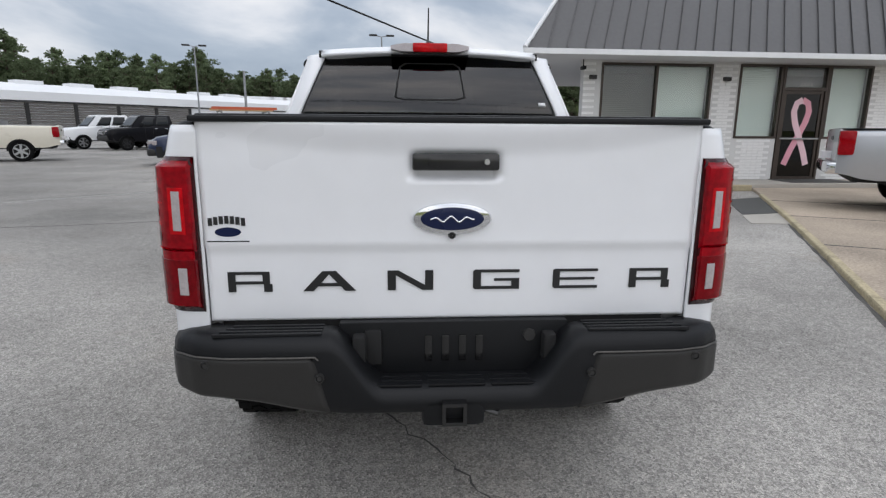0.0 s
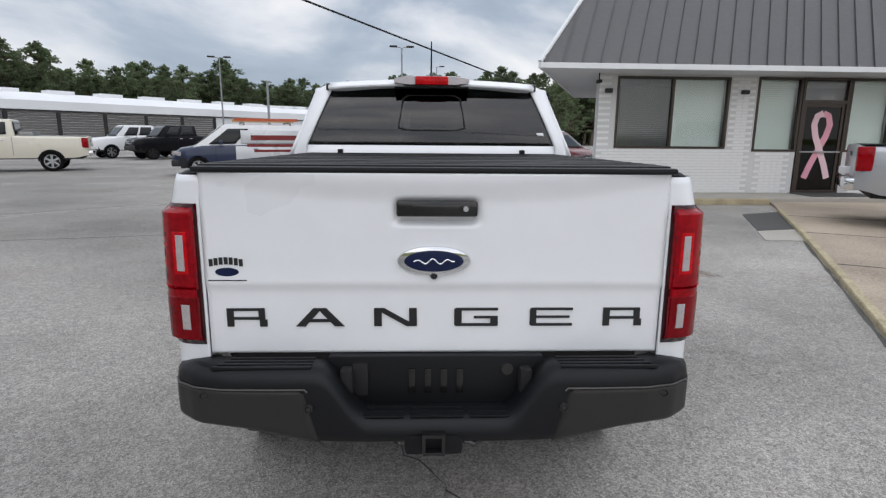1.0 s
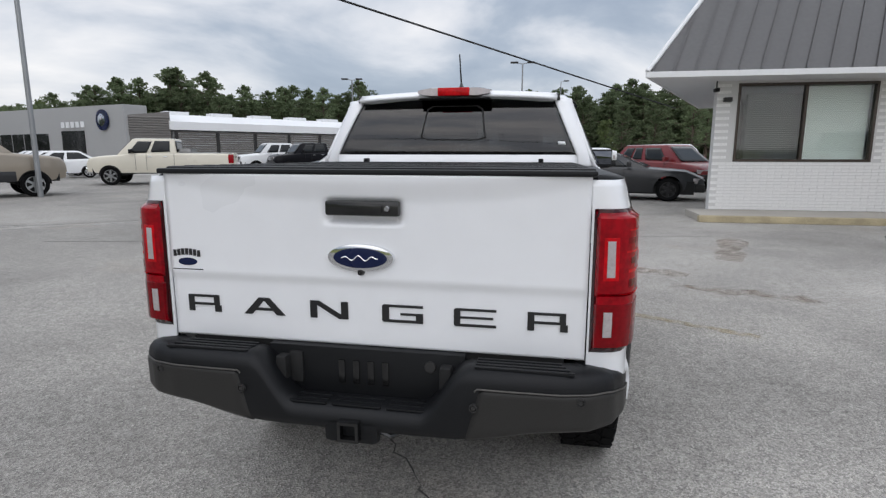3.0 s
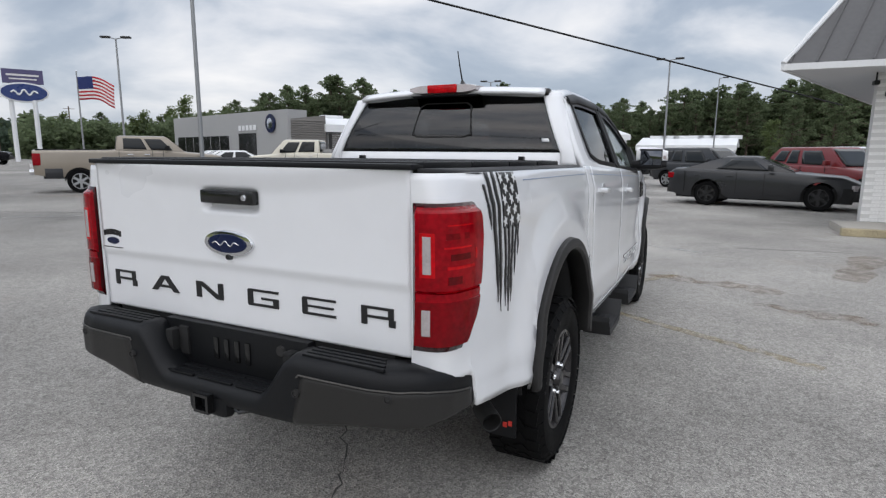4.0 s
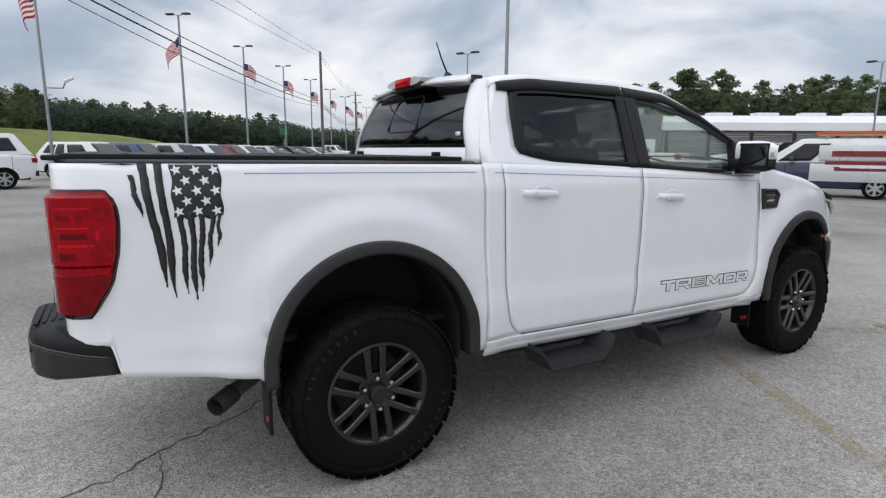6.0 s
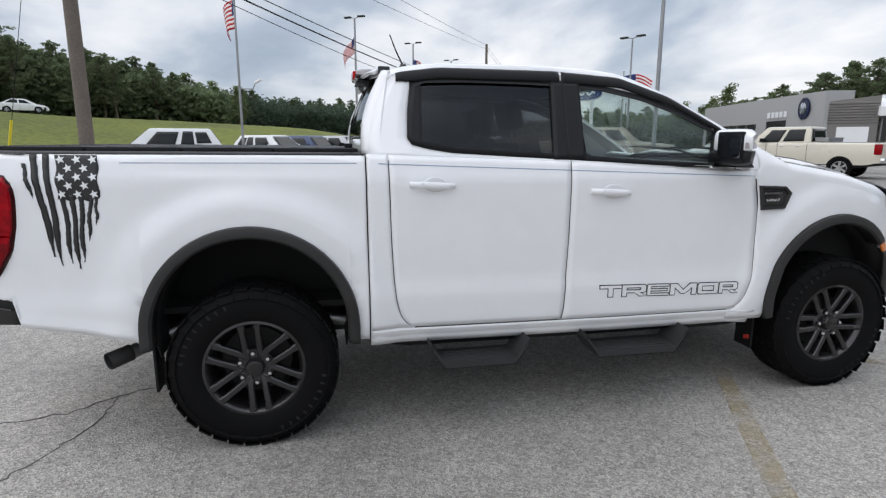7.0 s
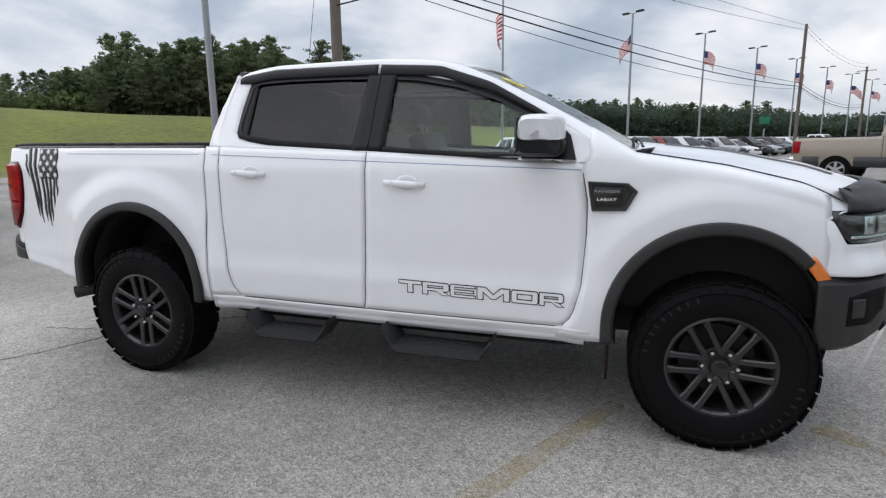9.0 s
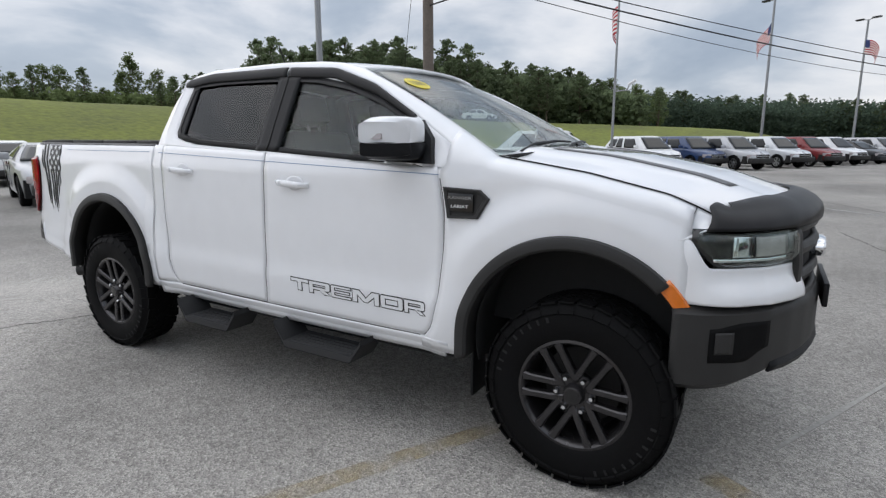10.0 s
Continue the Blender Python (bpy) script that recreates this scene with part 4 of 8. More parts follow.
def front_end(side):
    band("nose_panel", 0.858, lambda s: 0.988 + 0.105 * step01((0.12 - s) / 0.09), 0.0, 0.56, lambda s, z: -0.005 + 0.006 * step01((s - 0.015) / 0.04) + 0.034 * step01((0.975 - z) / 0.105) * step01((s - 0.02) / 0.16), WHITE, side, round_by=0.0, nu=36, nv=14)
    lamp = band("headlamp", lambda s: 1.075 - 0.085 * step01((s - 0.03) / 0.12), lambda s: 1.128 + 0.004 * s, 0.045, 0.52, 0.006, GLOSS_BLACK, side, label="clear headlamp with dark surround")
    band("lamp_cover", lambda s: 1.072 - 0.075 * step01((s - 0.05) / 0.12), lambda s: 1.118, 0.062, 0.51, 0.024, CLEAR, side, lamp, thick=0.003)
    band("lamp_projector", 1.030, 1.100, 0.275, 0.440, 0.013, CLEAR_LENS, side, lamp, thick=0.004, nu=8, round_by=0.002)
    band("lamp_reflector", 1.034, 1.104, 0.450, 0.505, 0.0100, STEEL, side, lamp, thick=0.003, nu=4, round_by=0.002)
    band("lamp_strip", 1.014, 1.024, 0.12, 0.45, 0.0105, CHROME, side, lamp, thick=0.003, nv=2, round_by=0.002)
    band("lamp_bezel", 1.030, 1.106, 0.185, 0.255, 0.0100, CHROME, side, lamp, thick=0.003, nu=4, round_by=0.002)
    bumper = band("front_bumper", lambda s: 0.535 + 0.065 * step01((s - 0.12) / 0.35), lambda s: 0.852, 0.0, nose_total, 0.030, GREY_PLASTIC, side, label="dark grey front bumper half", nu=36, nv=12, round_by=0.03)
    band("fog_recess", lambda s: 0.648 + 0.05 * step01((s - 0.24) / 0.10), lambda s: 0.775 + 0.02 * step01((s - 0.13) / 0.1), 0.12, 0.34, 0.0325, RUBBER, side, bumper, nu=12, thick=0.004, round_by=0.001)
    band("fog_lamp", 0.680, 0.762, 0.140, 0.200, 0.036, GREY_PLASTIC, side, bumper, nu=5, thick=0.004, round_by=0.002)
    band("skid_lip", 0.590, 0.640, 0.36, nose_total, 0.040, BLACK_PLASTIC, side, bumper, nu=14, thick=0.01)
    band("grille_back", 0.835, 1.130, 0.51, nose_total, -0.02, DARK, side)
    band("grille_frame", 0.83, 0.862, 0.505, nose_total, 0.020, GREY_PLASTIC, side, thick=0.03, nv=4)
    band("grille_frame", 1.098, 1.130, 0.505, nose_total, 0.020, GREY_PLASTIC, side, thick=0.03, nv=4)
    band("grille_post", 0.84, 1.125, 0.502, 0.542, 0.022, GREY_PLASTIC, side, thick=0.03, nu=4)
    for z in (0.925, 1.035):
        band("grille_bar", z - 0.026, z + 0.026, 0.53, nose_total, 0.014, GREY_PLASTIC, side, thick=0.03, nv=4)
    # mud flap and its mark
    for y, x in ((ARCH_REAR - 0.452, 0.785), (ARCH_FRONT - 0.452, 0.80)):
        bm = bmesh.new()
        box(bm, *sorted((side * (x - 0.085), side * (x + 0.045))), y - 0.008, y + 0.006, 0.290, 0.62, 0.004)
        flap = part("mud_flap", bm, BLACK_PLASTIC, truck, "black rubber mud flap with a small red mark")
        bm = bmesh.new()
        for k in range(2):
            box(bm, *sorted((side * (x - 0.01 + 0.022 * k), side * (x + 0.007 + 0.022 * k))), y - 0.012, y - 0.007, 0.335 + 0.008 * k, 0.357 + 0.008 * k, 0.002)
        part("flap_mark", bm, RED_MARK, flap)
    # mirror
    def shell(mid_z, high, mid_y, deep, x0, x1, flat):
        b = bmesh.new()
        rings = []
        for t in (0.0, 0.15, 0.3, 0.45, 0.6, 0.72, 0.82, 0.90, 0.95, 0.985, 1.0):
            k = max(0.30, (1 - (max(0.0, t - 0.5) / 0.5) ** 2.6)) ** 0.5
            ring = []
            for a in (2 * math.pi * j / 28 for j in range(28)):
                c, s = math.cos(a), math.sin(a)
                fore = 0.5 + 0.5 * math.copysign(abs(c) ** 0.55, c)
                ring.append(Vector((side * (x0 + (x1 - x0) * t - 0.16 * t * fore**1.6), mid_y + deep * (0.45 + 0.55 * k) * math.copysign(abs(c) ** 0.55, c), mid_z + high * (k if s * flat > 0 else 1.0) * math.copysign(abs(s) ** (0.6 if s * flat > 0 else 0.15), s))))
            rings.append(ring)
        loft(b, rings)
        return b

    mirror = part("door_mirror", shell(1.474, 0.056, 2.432, 0.096, 0.895, 1.135, 1), WHITE, truck, "white door mirror with black base", smooth=60)
    part("mirror_base", shell(1.384, 0.038, 2.433, 0.097, 0.865, 1.130, -1), BLACK_PLASTIC, mirror, smooth=60)
    bm = bmesh.new()
    box(bm, *sorted((side * 0.915, side * 1.095)), 2.338, 2.358, 1.370, 1.515, 0.010)
    part("mirror_rim", bm, BLACK_PLASTIC, mirror)
    bm = bmesh.new()
    box(bm, *sorted((side * 0.928, side * 1.090)), 2.331, 2.339, 1.386, 1.500, 0.003)
    part("mirror_glass", bm, MIRROR, mirror, "mirror glass")
    bm = bmesh.new()
    loft(bm, [[Vector((side * (x + d), y, z)) for y, z, x in ((2.350, 1.434, 1.118), (2.432, 1.434, 1.076), (2.432, 1.458, 1.070), (2.350, 1.462, 1.112))] for d in (-0.06, 0.003, 0.008)])
    part("mirror_indicator", bm, CLEAR_LENS, mirror)
    bm = bmesh.new()
    loft(bm, [[Vector((side * (glass_x(z) + d), y, z)) for y, z in ((2.33, 1.338), (2.575, 1.332), (2.545, 1.44), (2.47, 1.52), (2.40, 1.53))] for d in (-0.01, 0.036)])
    part("mirror_sail", bm, BLACK_PLASTIC, truck)
    # side steps on a bar
    bm = bmesh.new()
    tube(bm, [(side * 0.80, 0.66, 0.472), (side * 0.815, 0.74, 0.466), (side * 0.815, 2.50, 0.464), (side * 0.80, 2.62, 0.468)], 0.030, 12)
    bar = part("step_bar", bm, BLACK_PLASTIC, truck, "black tubular side-step bar")
    for y0, y1 in ((0.825, 1.325), (1.635, 2.215)):
        step = bmesh.new()
        h = 0.060
        loft_pts = [(y0, 0.494), (y0 + h, 0.396), (y1 - h, 0.396), (y1, 0.494), (y1, 0.464), (y1 - h - 0.012, 0.364), (y0 + h + 0.012, 0.364), (y0, 0.464)]
        loft(step, [[Vector((side * x, y, z)) for y, z in loft_pts] for x in (0.800, 0.804, 0.981, 0.985)])
        bmesh.ops.bevel(step, geom=[e for e in step.edges if abs(e.verts[0].co.x - e.verts[1].co.x) < 1e-4], offset=0.004, segments=1, affect="EDGES")
        plate = part("step_plate", step, STEP, bar)
        for k in range(5):
            x = 0.835 + 0.032 * k
            part("tread_rib", box(bmesh.new(), *sorted((side * x, side * (x + 0.010))), y0 + h + 0.03, y1 - h - 0.03, 0.394, 0.400, 0.002), STEP, plate)


both_sides(front_end)


def brow(side):
    bm = bmesh.new()

    def f(u, v):
        s = 0.50 * u
        low = nose(s, 1.085 + 0.040 * step01(s / 0.10), 0.0)
        q = u * 1.25
        high = hood(1.0, 0.911 + 0.089 * min(1, q / 0.45)) if q < 0.45 else hood(1.0 - 0.20 * (q - 0.45) / 0.8, 1.0)
        p = low.lerp(high, v)
        p += Vector((0.5, 0.5, 0.7)) * 0.008 * math.sin(math.pi * v) * step01((u - 0.05) / 0.3)
        return Vector((side * p.x, p.y, p.z))

    sheet(bm, f, 24, 8)
    part("nose_brow", bm, WHITE, truck, thick=0.012, smooth=50)
    bm = bmesh.new()
    tube(bm, [(lambda p: Vector((side * p.x, p.y, p.z + 0.002)))(hood(1.0, k / 30)) for k in range(31)], 0.0035, 6)
    part("hood_gap", bm, DARK, truck)


both_sides(brow)


def hood_front(s):
    """Where the hood's edge runs, as its own two measures, by the length along the nose."""
    q = s * 2.5
    if q < 0.45:
        return 1.0, 0.911 + 0.089 * q / 0.45
    if s < 0.5:
        return 1.0 - 0.20 * (q - 0.45) / 0.8, 1.0
    return 0.8 - 0.3 * (s - 0.5) / (nose_total - 0.5), 1.0


def guard(u, v):
    w = 2 * u - 1
    s = 0.085 + (nose_total - 0.085) * (1 - abs(w))
    ue, ve = hood_front(s)
    back = hood(0.5 + (ue - 0.5) * (0.90 if s < 0.3 else 0.97), ve - (0.03 if s < 0.18 else 0.075)) + raised(0.010)
    low = nose(s, 1.126, 0.026)
    ridge = hood(ue, ve).lerp(low, 0.35) + raised(0.046)
    if v < 0.45:
        p = back.lerp(ridge, v / 0.45) + raised(0.010 * math.sin(math.pi * v / 0.45))
    else:
        t = (v - 0.45) / 0.55
        p = ridge.lerp(low, t) + Vector((0.008, 0.014, 0.004)) * math.sin(math.pi * t)
    return Vector((math.copysign(p.x, w), p.y, p.z))


bm = bmesh.new()
sheet(bm, guard, 60, 14)
part("bug_guard", bm, SMOKE, bonnet, "smoked black bug guard along the hood edge", thick=0.005)
oval_y = bmesh.new()
loft(oval_y, [[Vector((0.115 * k * math.cos(a), 4.038 + d, 0.985 + 0.047 * k * math.sin(a))) for a in (2 * math.pi * j / 32 for j in range(32))] for k, d in ((1.0, -0.02), (1.0, 0.008), (0.9, 0.018), (0.01, 0.022))])
part("grille_emblem", oval_y, CHROME, truck, "chrome-rimmed oval maker's emblem")
bm = bmesh.new()
box(bm, -0.23, 0.23, 4.056, 4.076, 0.76, 0.86, 0.004)
part("front_plate_holder", bm, BLACK_PLASTIC, truck)

# rear bumper: one moulding that dips to a low step in the middle
bumper_pts = [(0.0, -1.245), (0.20, -1.245), (0.345, -1.240), (0.47, -1.236), (0.63, -1.226), (0.72, -1.202), (0.785, -1.152), (0.823, -1.075), (0.841, -1.000), (0.847, -0.955)]
bumper_len = np.concatenate([[0], np.cumsum([math.dist(a, b) for a, b in zip(bumper_pts, bumper_pts[1:])])])
bumper_all = float(bumper_len[-1])


def bumper_at(s):
    """A point and the outward direction at a length from the middle; negative lengths lie on the other side."""
    sign, a = (1, s) if s >= 0 else (-1, -s)
    bx, by = np.array(bumper_pts).T
    f = lambda q: Vector((float(np.interp(q, bumper_len, bx)), float(np.interp(q, bumper_len, by))))
    p, w = f(a), f(min(bumper_all, a + 0.03)) - f(max(0, a - 0.03))
    n = Vector((w.y, -w.x)).normalized()
    return Vector((sign * p.x, p.y)), Vector((sign * n.x, n.y))


def bumper_top(a):
    return 0.672 + 0.150 * step01((a - 0.205) / 0.150) - 0.038 * step01((a - bumper_all + 0.26) / 0.26)


def bumper_low(a):
    return 0.590 + 0.050 * step01((a - 0.30) / 0.35) + 0.012 * step01((a - 0.7) / 0.3)


bm = bmesh.new()
loops = []
for k in range(97):
    s = bumper_all * (k - 48) / 48
    a = abs(s)
    p, n = bumper_at(s)
    top, low = bumper_top(a), bumper_low(a)
    deep = 1.0 - 0.62 * step01((a - bumper_all + 0.22) / 0.22)
    prof = [(0.130, top - 0.016), (0.115, top), (0.050, top + 0.002), (0.018, top - 0.006), (0.005, top - 0.022), (0.0, top - 0.040), (0.0, low + 0.034), (0.006, low + 0.014), (0.022, low + 0.003), (0.06, low), (0.130, low + 0.01)]
    end = step01((a - bumper_all + 0.10) / 0.10)
    loops.append([Vector((p.x - n.x * d * deep, p.y - n.y * d * deep + end * 0.018 * ((top - z) / (top - low) - 0.5), z)) for d, z in prof])
loft(bm, loops)
bumper_root = part("rear_bumper", bm, BLACK_PLASTIC, truck, "textured black rear step bumper", smooth=45)


def bumper_side(side):
    bm = bmesh.new()

    def insert(u, v):
        s0 = 0.395 - 0.045 * (1 - v)
        a = s0 + (bumper_all - 0.012 - s0) * u
        p, n = bumper_at(side * a)
        low, high = bumper_low(a) + 0.004, bumper_top(a) - 0.052 - 0.01 * u
        d = 0.005 * step01(min(u * 6, (1 - u) * 6, v * 3, (1 - v) * 3) / 0.2)
        z = low + (high - low) * v
        back = 0.012 * (1 - step01(v / 0.14))
        end = step01((a - bumper_all + 0.10) / 0.10) * 0.018 * ((bumper_top(a) - z) / (bumper_top(a) - bumper_low(a)) - 0.5)
        return Vector((p.x + n.x * (d - back), p.y + n.y * (d - back) + end, z))

    sheet(bm, insert, 34, 12)
    end = part("bumper_insert", bm, INSERT, bumper_root, "brown-grey satin bumper insert", thick=0.012)
    # thin tube in lighter grey: the edge's sky highlight, put into the colour
    ridge = []
    for k in range(30):
        a = 0.388 + (bumper_all - 0.03 - 0.388) * k / 29
        q, n = bumper_at(side * a)
        ridge.append((q.x + n.x * 0.0035, q.y + n.y * 0.0035, bumper_top(a) - 0.050 - 0.010 * k / 29))
    ridge.insert(0, (ridge[0][0] - side * 0.008, ridge[0][1] - 0.001, ridge[0][2] - 0.008))
    part("insert_edge", tube(bmesh.new(), ridge, 0.0028, 6), EDGE_GLINT, bumper_root, "painted highlight along the insert's upper edge")
    for x, y, z in ((0.378, -1.242, 0.712), (0.690, -1.212, 0.744)):
        bm = bmesh.new()
        lathe(bm, [(-0.006, 0.0005), (-0.006, 0.007), (-0.002, 0.009), (-0.008, 0.010), (-0.008, 0.0125), (0.006, 0.014)], (side * x, y, z), 16, "y")
        part("parking_sensor", bm, GREY_PLASTIC, bumper_root)
    for k in range(4):
        rib = box(bmesh.new(), *sorted((side * 0.375, side * (0.67 - 0.012 * k))), -1.205 + 0.024 * k, -1.193 + 0.024 * k, 0.818, 0.827, 0.002)
        part("step_rib", rib, BLACK_PLASTIC, bumper_root)
    bm = bmesh.new()
    box(bm, *sorted((side * 0.258, side * 0.296)), -1.168, -1.12, 0.704, 0.799, 0.010)
    part("hook_pocket", bm, DARK, bumper_root)


INSERT = surface("bumper_insert_grey", (0.025, 0.0240, 0.0228), 0.42, vary=0.10, fine=260, bump=0.0004, spec=0.25)
EDGE_GLINT = surface("insert_glint_grey", (0.065, 0.061, 0.056), 0.4, vary=0.2)
both_sides(bumper_side)
bm = bmesh.new()
for k in range(3):
    for x0, x1 in ((-0.24, -0.10), (-0.08, 0.08), (0.10, 0.24)):
        box(bm, x0, x1, -1.222 + 0.030 * k, -1.210 + 0.030 * k, 0.670, 0.677, 0.002)
part("step_ribs", bm, BLACK_PLASTIC, bumper_root)
bm = bmesh.new()
box(bm, -0.335, 0.335, -1.128, -1.085, 0.624, 0.830, 0.006)
recess = part("plate_recess", bm, BLACK_PLASTIC, bumper_root)
bm = bmesh.new()
for k in range(4):
    x = -0.088 + 0.050 * k
    box(bm, x, x + 0.022, -1.134, -1.125, 0.709, 0.789, 0.003)
part("recess_ribs", bm, GLOSS_BLACK, recess)
bm = bmesh.new()
box(bm, -0.262, -0.212, -1.138, -1.122, 0.700, 0.810, 0.010)
part("plug_cover", bm, DARK, recess)
bm = bmesh.new()
lathe(bm, [(-0.008, 0.0005), (-0.008, 0.018), (0.0, 0.021), (0.006, 0.021)], (0.222, -1.127, 0.785), 8, "y")
part("socket_cap", bm, GREY_PLASTIC, recess)
bm = bmesh.new()
box(bm, -0.64, 0.64, -1.09, -1.05, 0.625, 0.838)
part("gap_filler", bm, DARK, bumper_root)
# tow hitch
bm = bmesh.new()
ring = [(-0.034, 0.574), (0.034, 0.574), (0.034, 0.640), (-0.034, 0.640)]
hole = [(-0.024, 0.584), (0.024, 0.584), (0.024, 0.630), (-0.024, 0.630)]
loft(bm, [[(x - 0.01, y, z) for x, z in loop] for loop, y in ((ring, -1.05), (ring, -1.272), (hole, -1.272), (hole, -1.06))])
hitch = part("tow_hitch", bm, GLOSS_BLACK, truck, "black square tow-hitch receiver")
bm = bmesh.new()
box(bm, -0.100, 0.080, -1.245, -1.20, 0.556, 0.650, 0.02)
box(bm, -0.30, 0.30, -1.15, -1.09, 0.60, 0.64, 0.01)
part("hitch_plate", bm, BLACK_PLASTIC, hitch)
bm = bmesh.new()
tube(bm, [(0.055, -1.21, 0.60), (0.115, -1.225, 0.585), (0.14, -1.20, 0.585), (0.115, -1.17, 0.585), (0.06, -1.18, 0.60)], 0.008, 6)
part("chain_loop", bm, GLOSS_BLACK, hitch)

# flag decal on the bed sides
def flag_decal(side):
    root = None
    strokes = [  # y top, z top, y low, z low, width
        (-0.698, 1.345, -0.672, 1.215, 0.016), (-0.690, 1.290, -0.668, 1.205, 0.010), (-0.662, 1.382, -0.608, 0.955, 0.026), (-0.612, 1.382, -0.583, 0.915, 0.024),
        (-0.552, 1.23, -0.546, 0.925, 0.020), (-0.518, 1.215, -0.520, 0.900, 0.020), (-0.484, 1.205, -0.500, 0.930, 0.019), (-0.448, 1.20, -0.470, 1.02, 0.016), (-0.425, 1.205, -0.434, 1.09, 0.012)]
    rng = random.Random(5)
    strokes = [(a - 0.172, b + 0.004, c - 0.172, d, w) for a, b, c, d, w in strokes]
    for k, (y0, z0, y1, z1, w) in enumerate(strokes):
        bm = bmesh.new()
        rows = []
        n = 26
        for i in range(n + 1):
            t = i / n
            y, z = y0 + (y1 - y0) * t + 0.003 * math.sin(9 * t + k), z0 + (z1 - z0) * t
            taper = 1 - step01((t - 0.72) / 0.28) * 0.82
            a = y - w / 2 * taper + rng.uniform(-0.0018, 0.0018)
            b = y + w / 2 * taper + rng.uniform(-0.0018, 0.0018)
            rows.append([bm.verts.new((side * (side_x(q, z) + 0.0025), q, z)) for q in (a, b)])
        for a, b in zip(rows, rows[1:]):
            bm.faces.new((a[0], b[0], b[1], a[1]))
        ob = part("decal_stripe", bm, DECAL, truck, "ragged black flag stripe" if k == 0 else "", thick=0.0008)
    bm = bmesh.new()
    def canton(u, v):
        y = -0.746 + 0.162 * u + 0.004 * math.sin(11 * v) * (1 if u in (0, 1) else 0)
        z = 1.198 + 0.186 * v + 0.008 * math.sin(15 * u) * (1 - v)
        return Vector((side * (side_x(y, z) + 0.0022), y, z))
    sheet(bm, canton, 14, 12)
    block = part("decal_field", bm, DECAL, truck, "black star field of the flag decal", thick=0.0008)
    for r in range(5):
        for c in range(3):
            y, z = -0.728 + 0.062 * c + (0.028 if r % 2 else 0), 1.365 - 0.036 * r
            if y > -0.592:
                continue
            bm = bmesh.new()
            pts = []
            for j in range(10):
                rad = 0.019 if j % 2 == 0 else 0.0082
                a = math.pi / 2 + math.pi * j / 5 + 0.3
                yy, zz = y + rad * math.cos(a), z + rad * math.sin(a)
                pts.append((yy, zz))
            loft(bm, [[Vector((side * (side_x(yy, zz) + d), yy, zz)) for yy, zz in pts] for d in (0.0022, 0.0048)])
            part("star", bm, STAR_WHITE, block, smooth=0)


both_sides(flag_decal)


# outlined word on the front doors
STROKES["K"] = (bar(0, 0.17, 0, 1), bar(0.17, 0.80, 0.80, 1), bar(0.17, 0.80, 0.34, 0.52), ((0.80, 0.34), (0.94, 0.34), (1, 0.46), (1, 0.88), (0.94, 1), (0.80, 1)), ((0.76, 0), (1, 0), (0.72, 0.34), (0.50, 0.34)))  # round-shouldered R
STROKES["T"] = (bar(0, 1, 0.78, 1), bar(0.40, 0.60, 0, 0.78))
STROKES["M"] = (bar(0, 0.16, 0, 1), bar(0.84, 1, 0, 1), ((0.16, 0.70), (0.43, 0.12), (0.5, 0.12), (0.5, 0.40), (0.25, 1), (0.16, 1)), ((0.5, 0.12), (0.57, 0.12), (0.84, 0.70), (0.84, 1), (0.75, 1), (0.5, 0.40)))
STROKES["O"] = (((0, 0.14), (0.05, 0), (0.19, 0), (0.19, 1), (0.05, 1), (0, 0.86)), ((0.81, 0), (0.95, 0), (1, 0.14), (1, 0.86), (0.95, 1), (0.81, 1)), bar(0.19, 0.81, 0.78, 1), bar(0.19, 0.81, 0, 0.22))
WORD = (("T", 0.0, 0.145), ("K", 0.155, 0.165), ("E", 0.333, 0.15), ("M", 0.500, 0.19), ("O", 0.705, 0.15), ("K", 0.868, 0.132))


def outset(poly, by):
    """A convex outline moved outwards."""
    n, out = len(poly), []
    for k in range(n):
        a, b, c = (Vector(poly[(k + d) % n]) for d in (-1, 0, 1))
        e, f = (b - a).normalized(), (c - b).normalized()
        m = Vector((e.y + f.y, -e.x - f.x))
        m /= max(0.35, 1 + e.dot(f))
        out.append(b + m * by)
    return out


def door_word(side):
    """White wide letters with a thin black outline."""
    outline, fill = bmesh.new(), bmesh.new()
    for ch, x0, wide in WORD:
        for poly in STROKES[ch]:
            flat = [((x0 + a * wide) * 0.815, 0.058 * b) for a, b in poly]
            for bm, grow, lift in ((outline, 0.0052, 0.0018), (fill, 0.0002, 0.0030)):
                pts = []
                for q, b in outset(flat, grow):
                    y = 1.722 + q if side > 0 else 2.537 - q
                    pts.append((y, 0.672 + b - 0.016 * (y - 1.722) / 0.815))
                loft(bm, [[(side * (side_x(y, z) + d), y, z) for y, z in pts] for d in (-0.002, lift)])
    word = part("door_word", outline, DECAL, truck, "black outlined lettering", smooth=0)
    part("letter_fill", fill, STAR_WHITE, word, smooth=0)


both_sides(door_word)

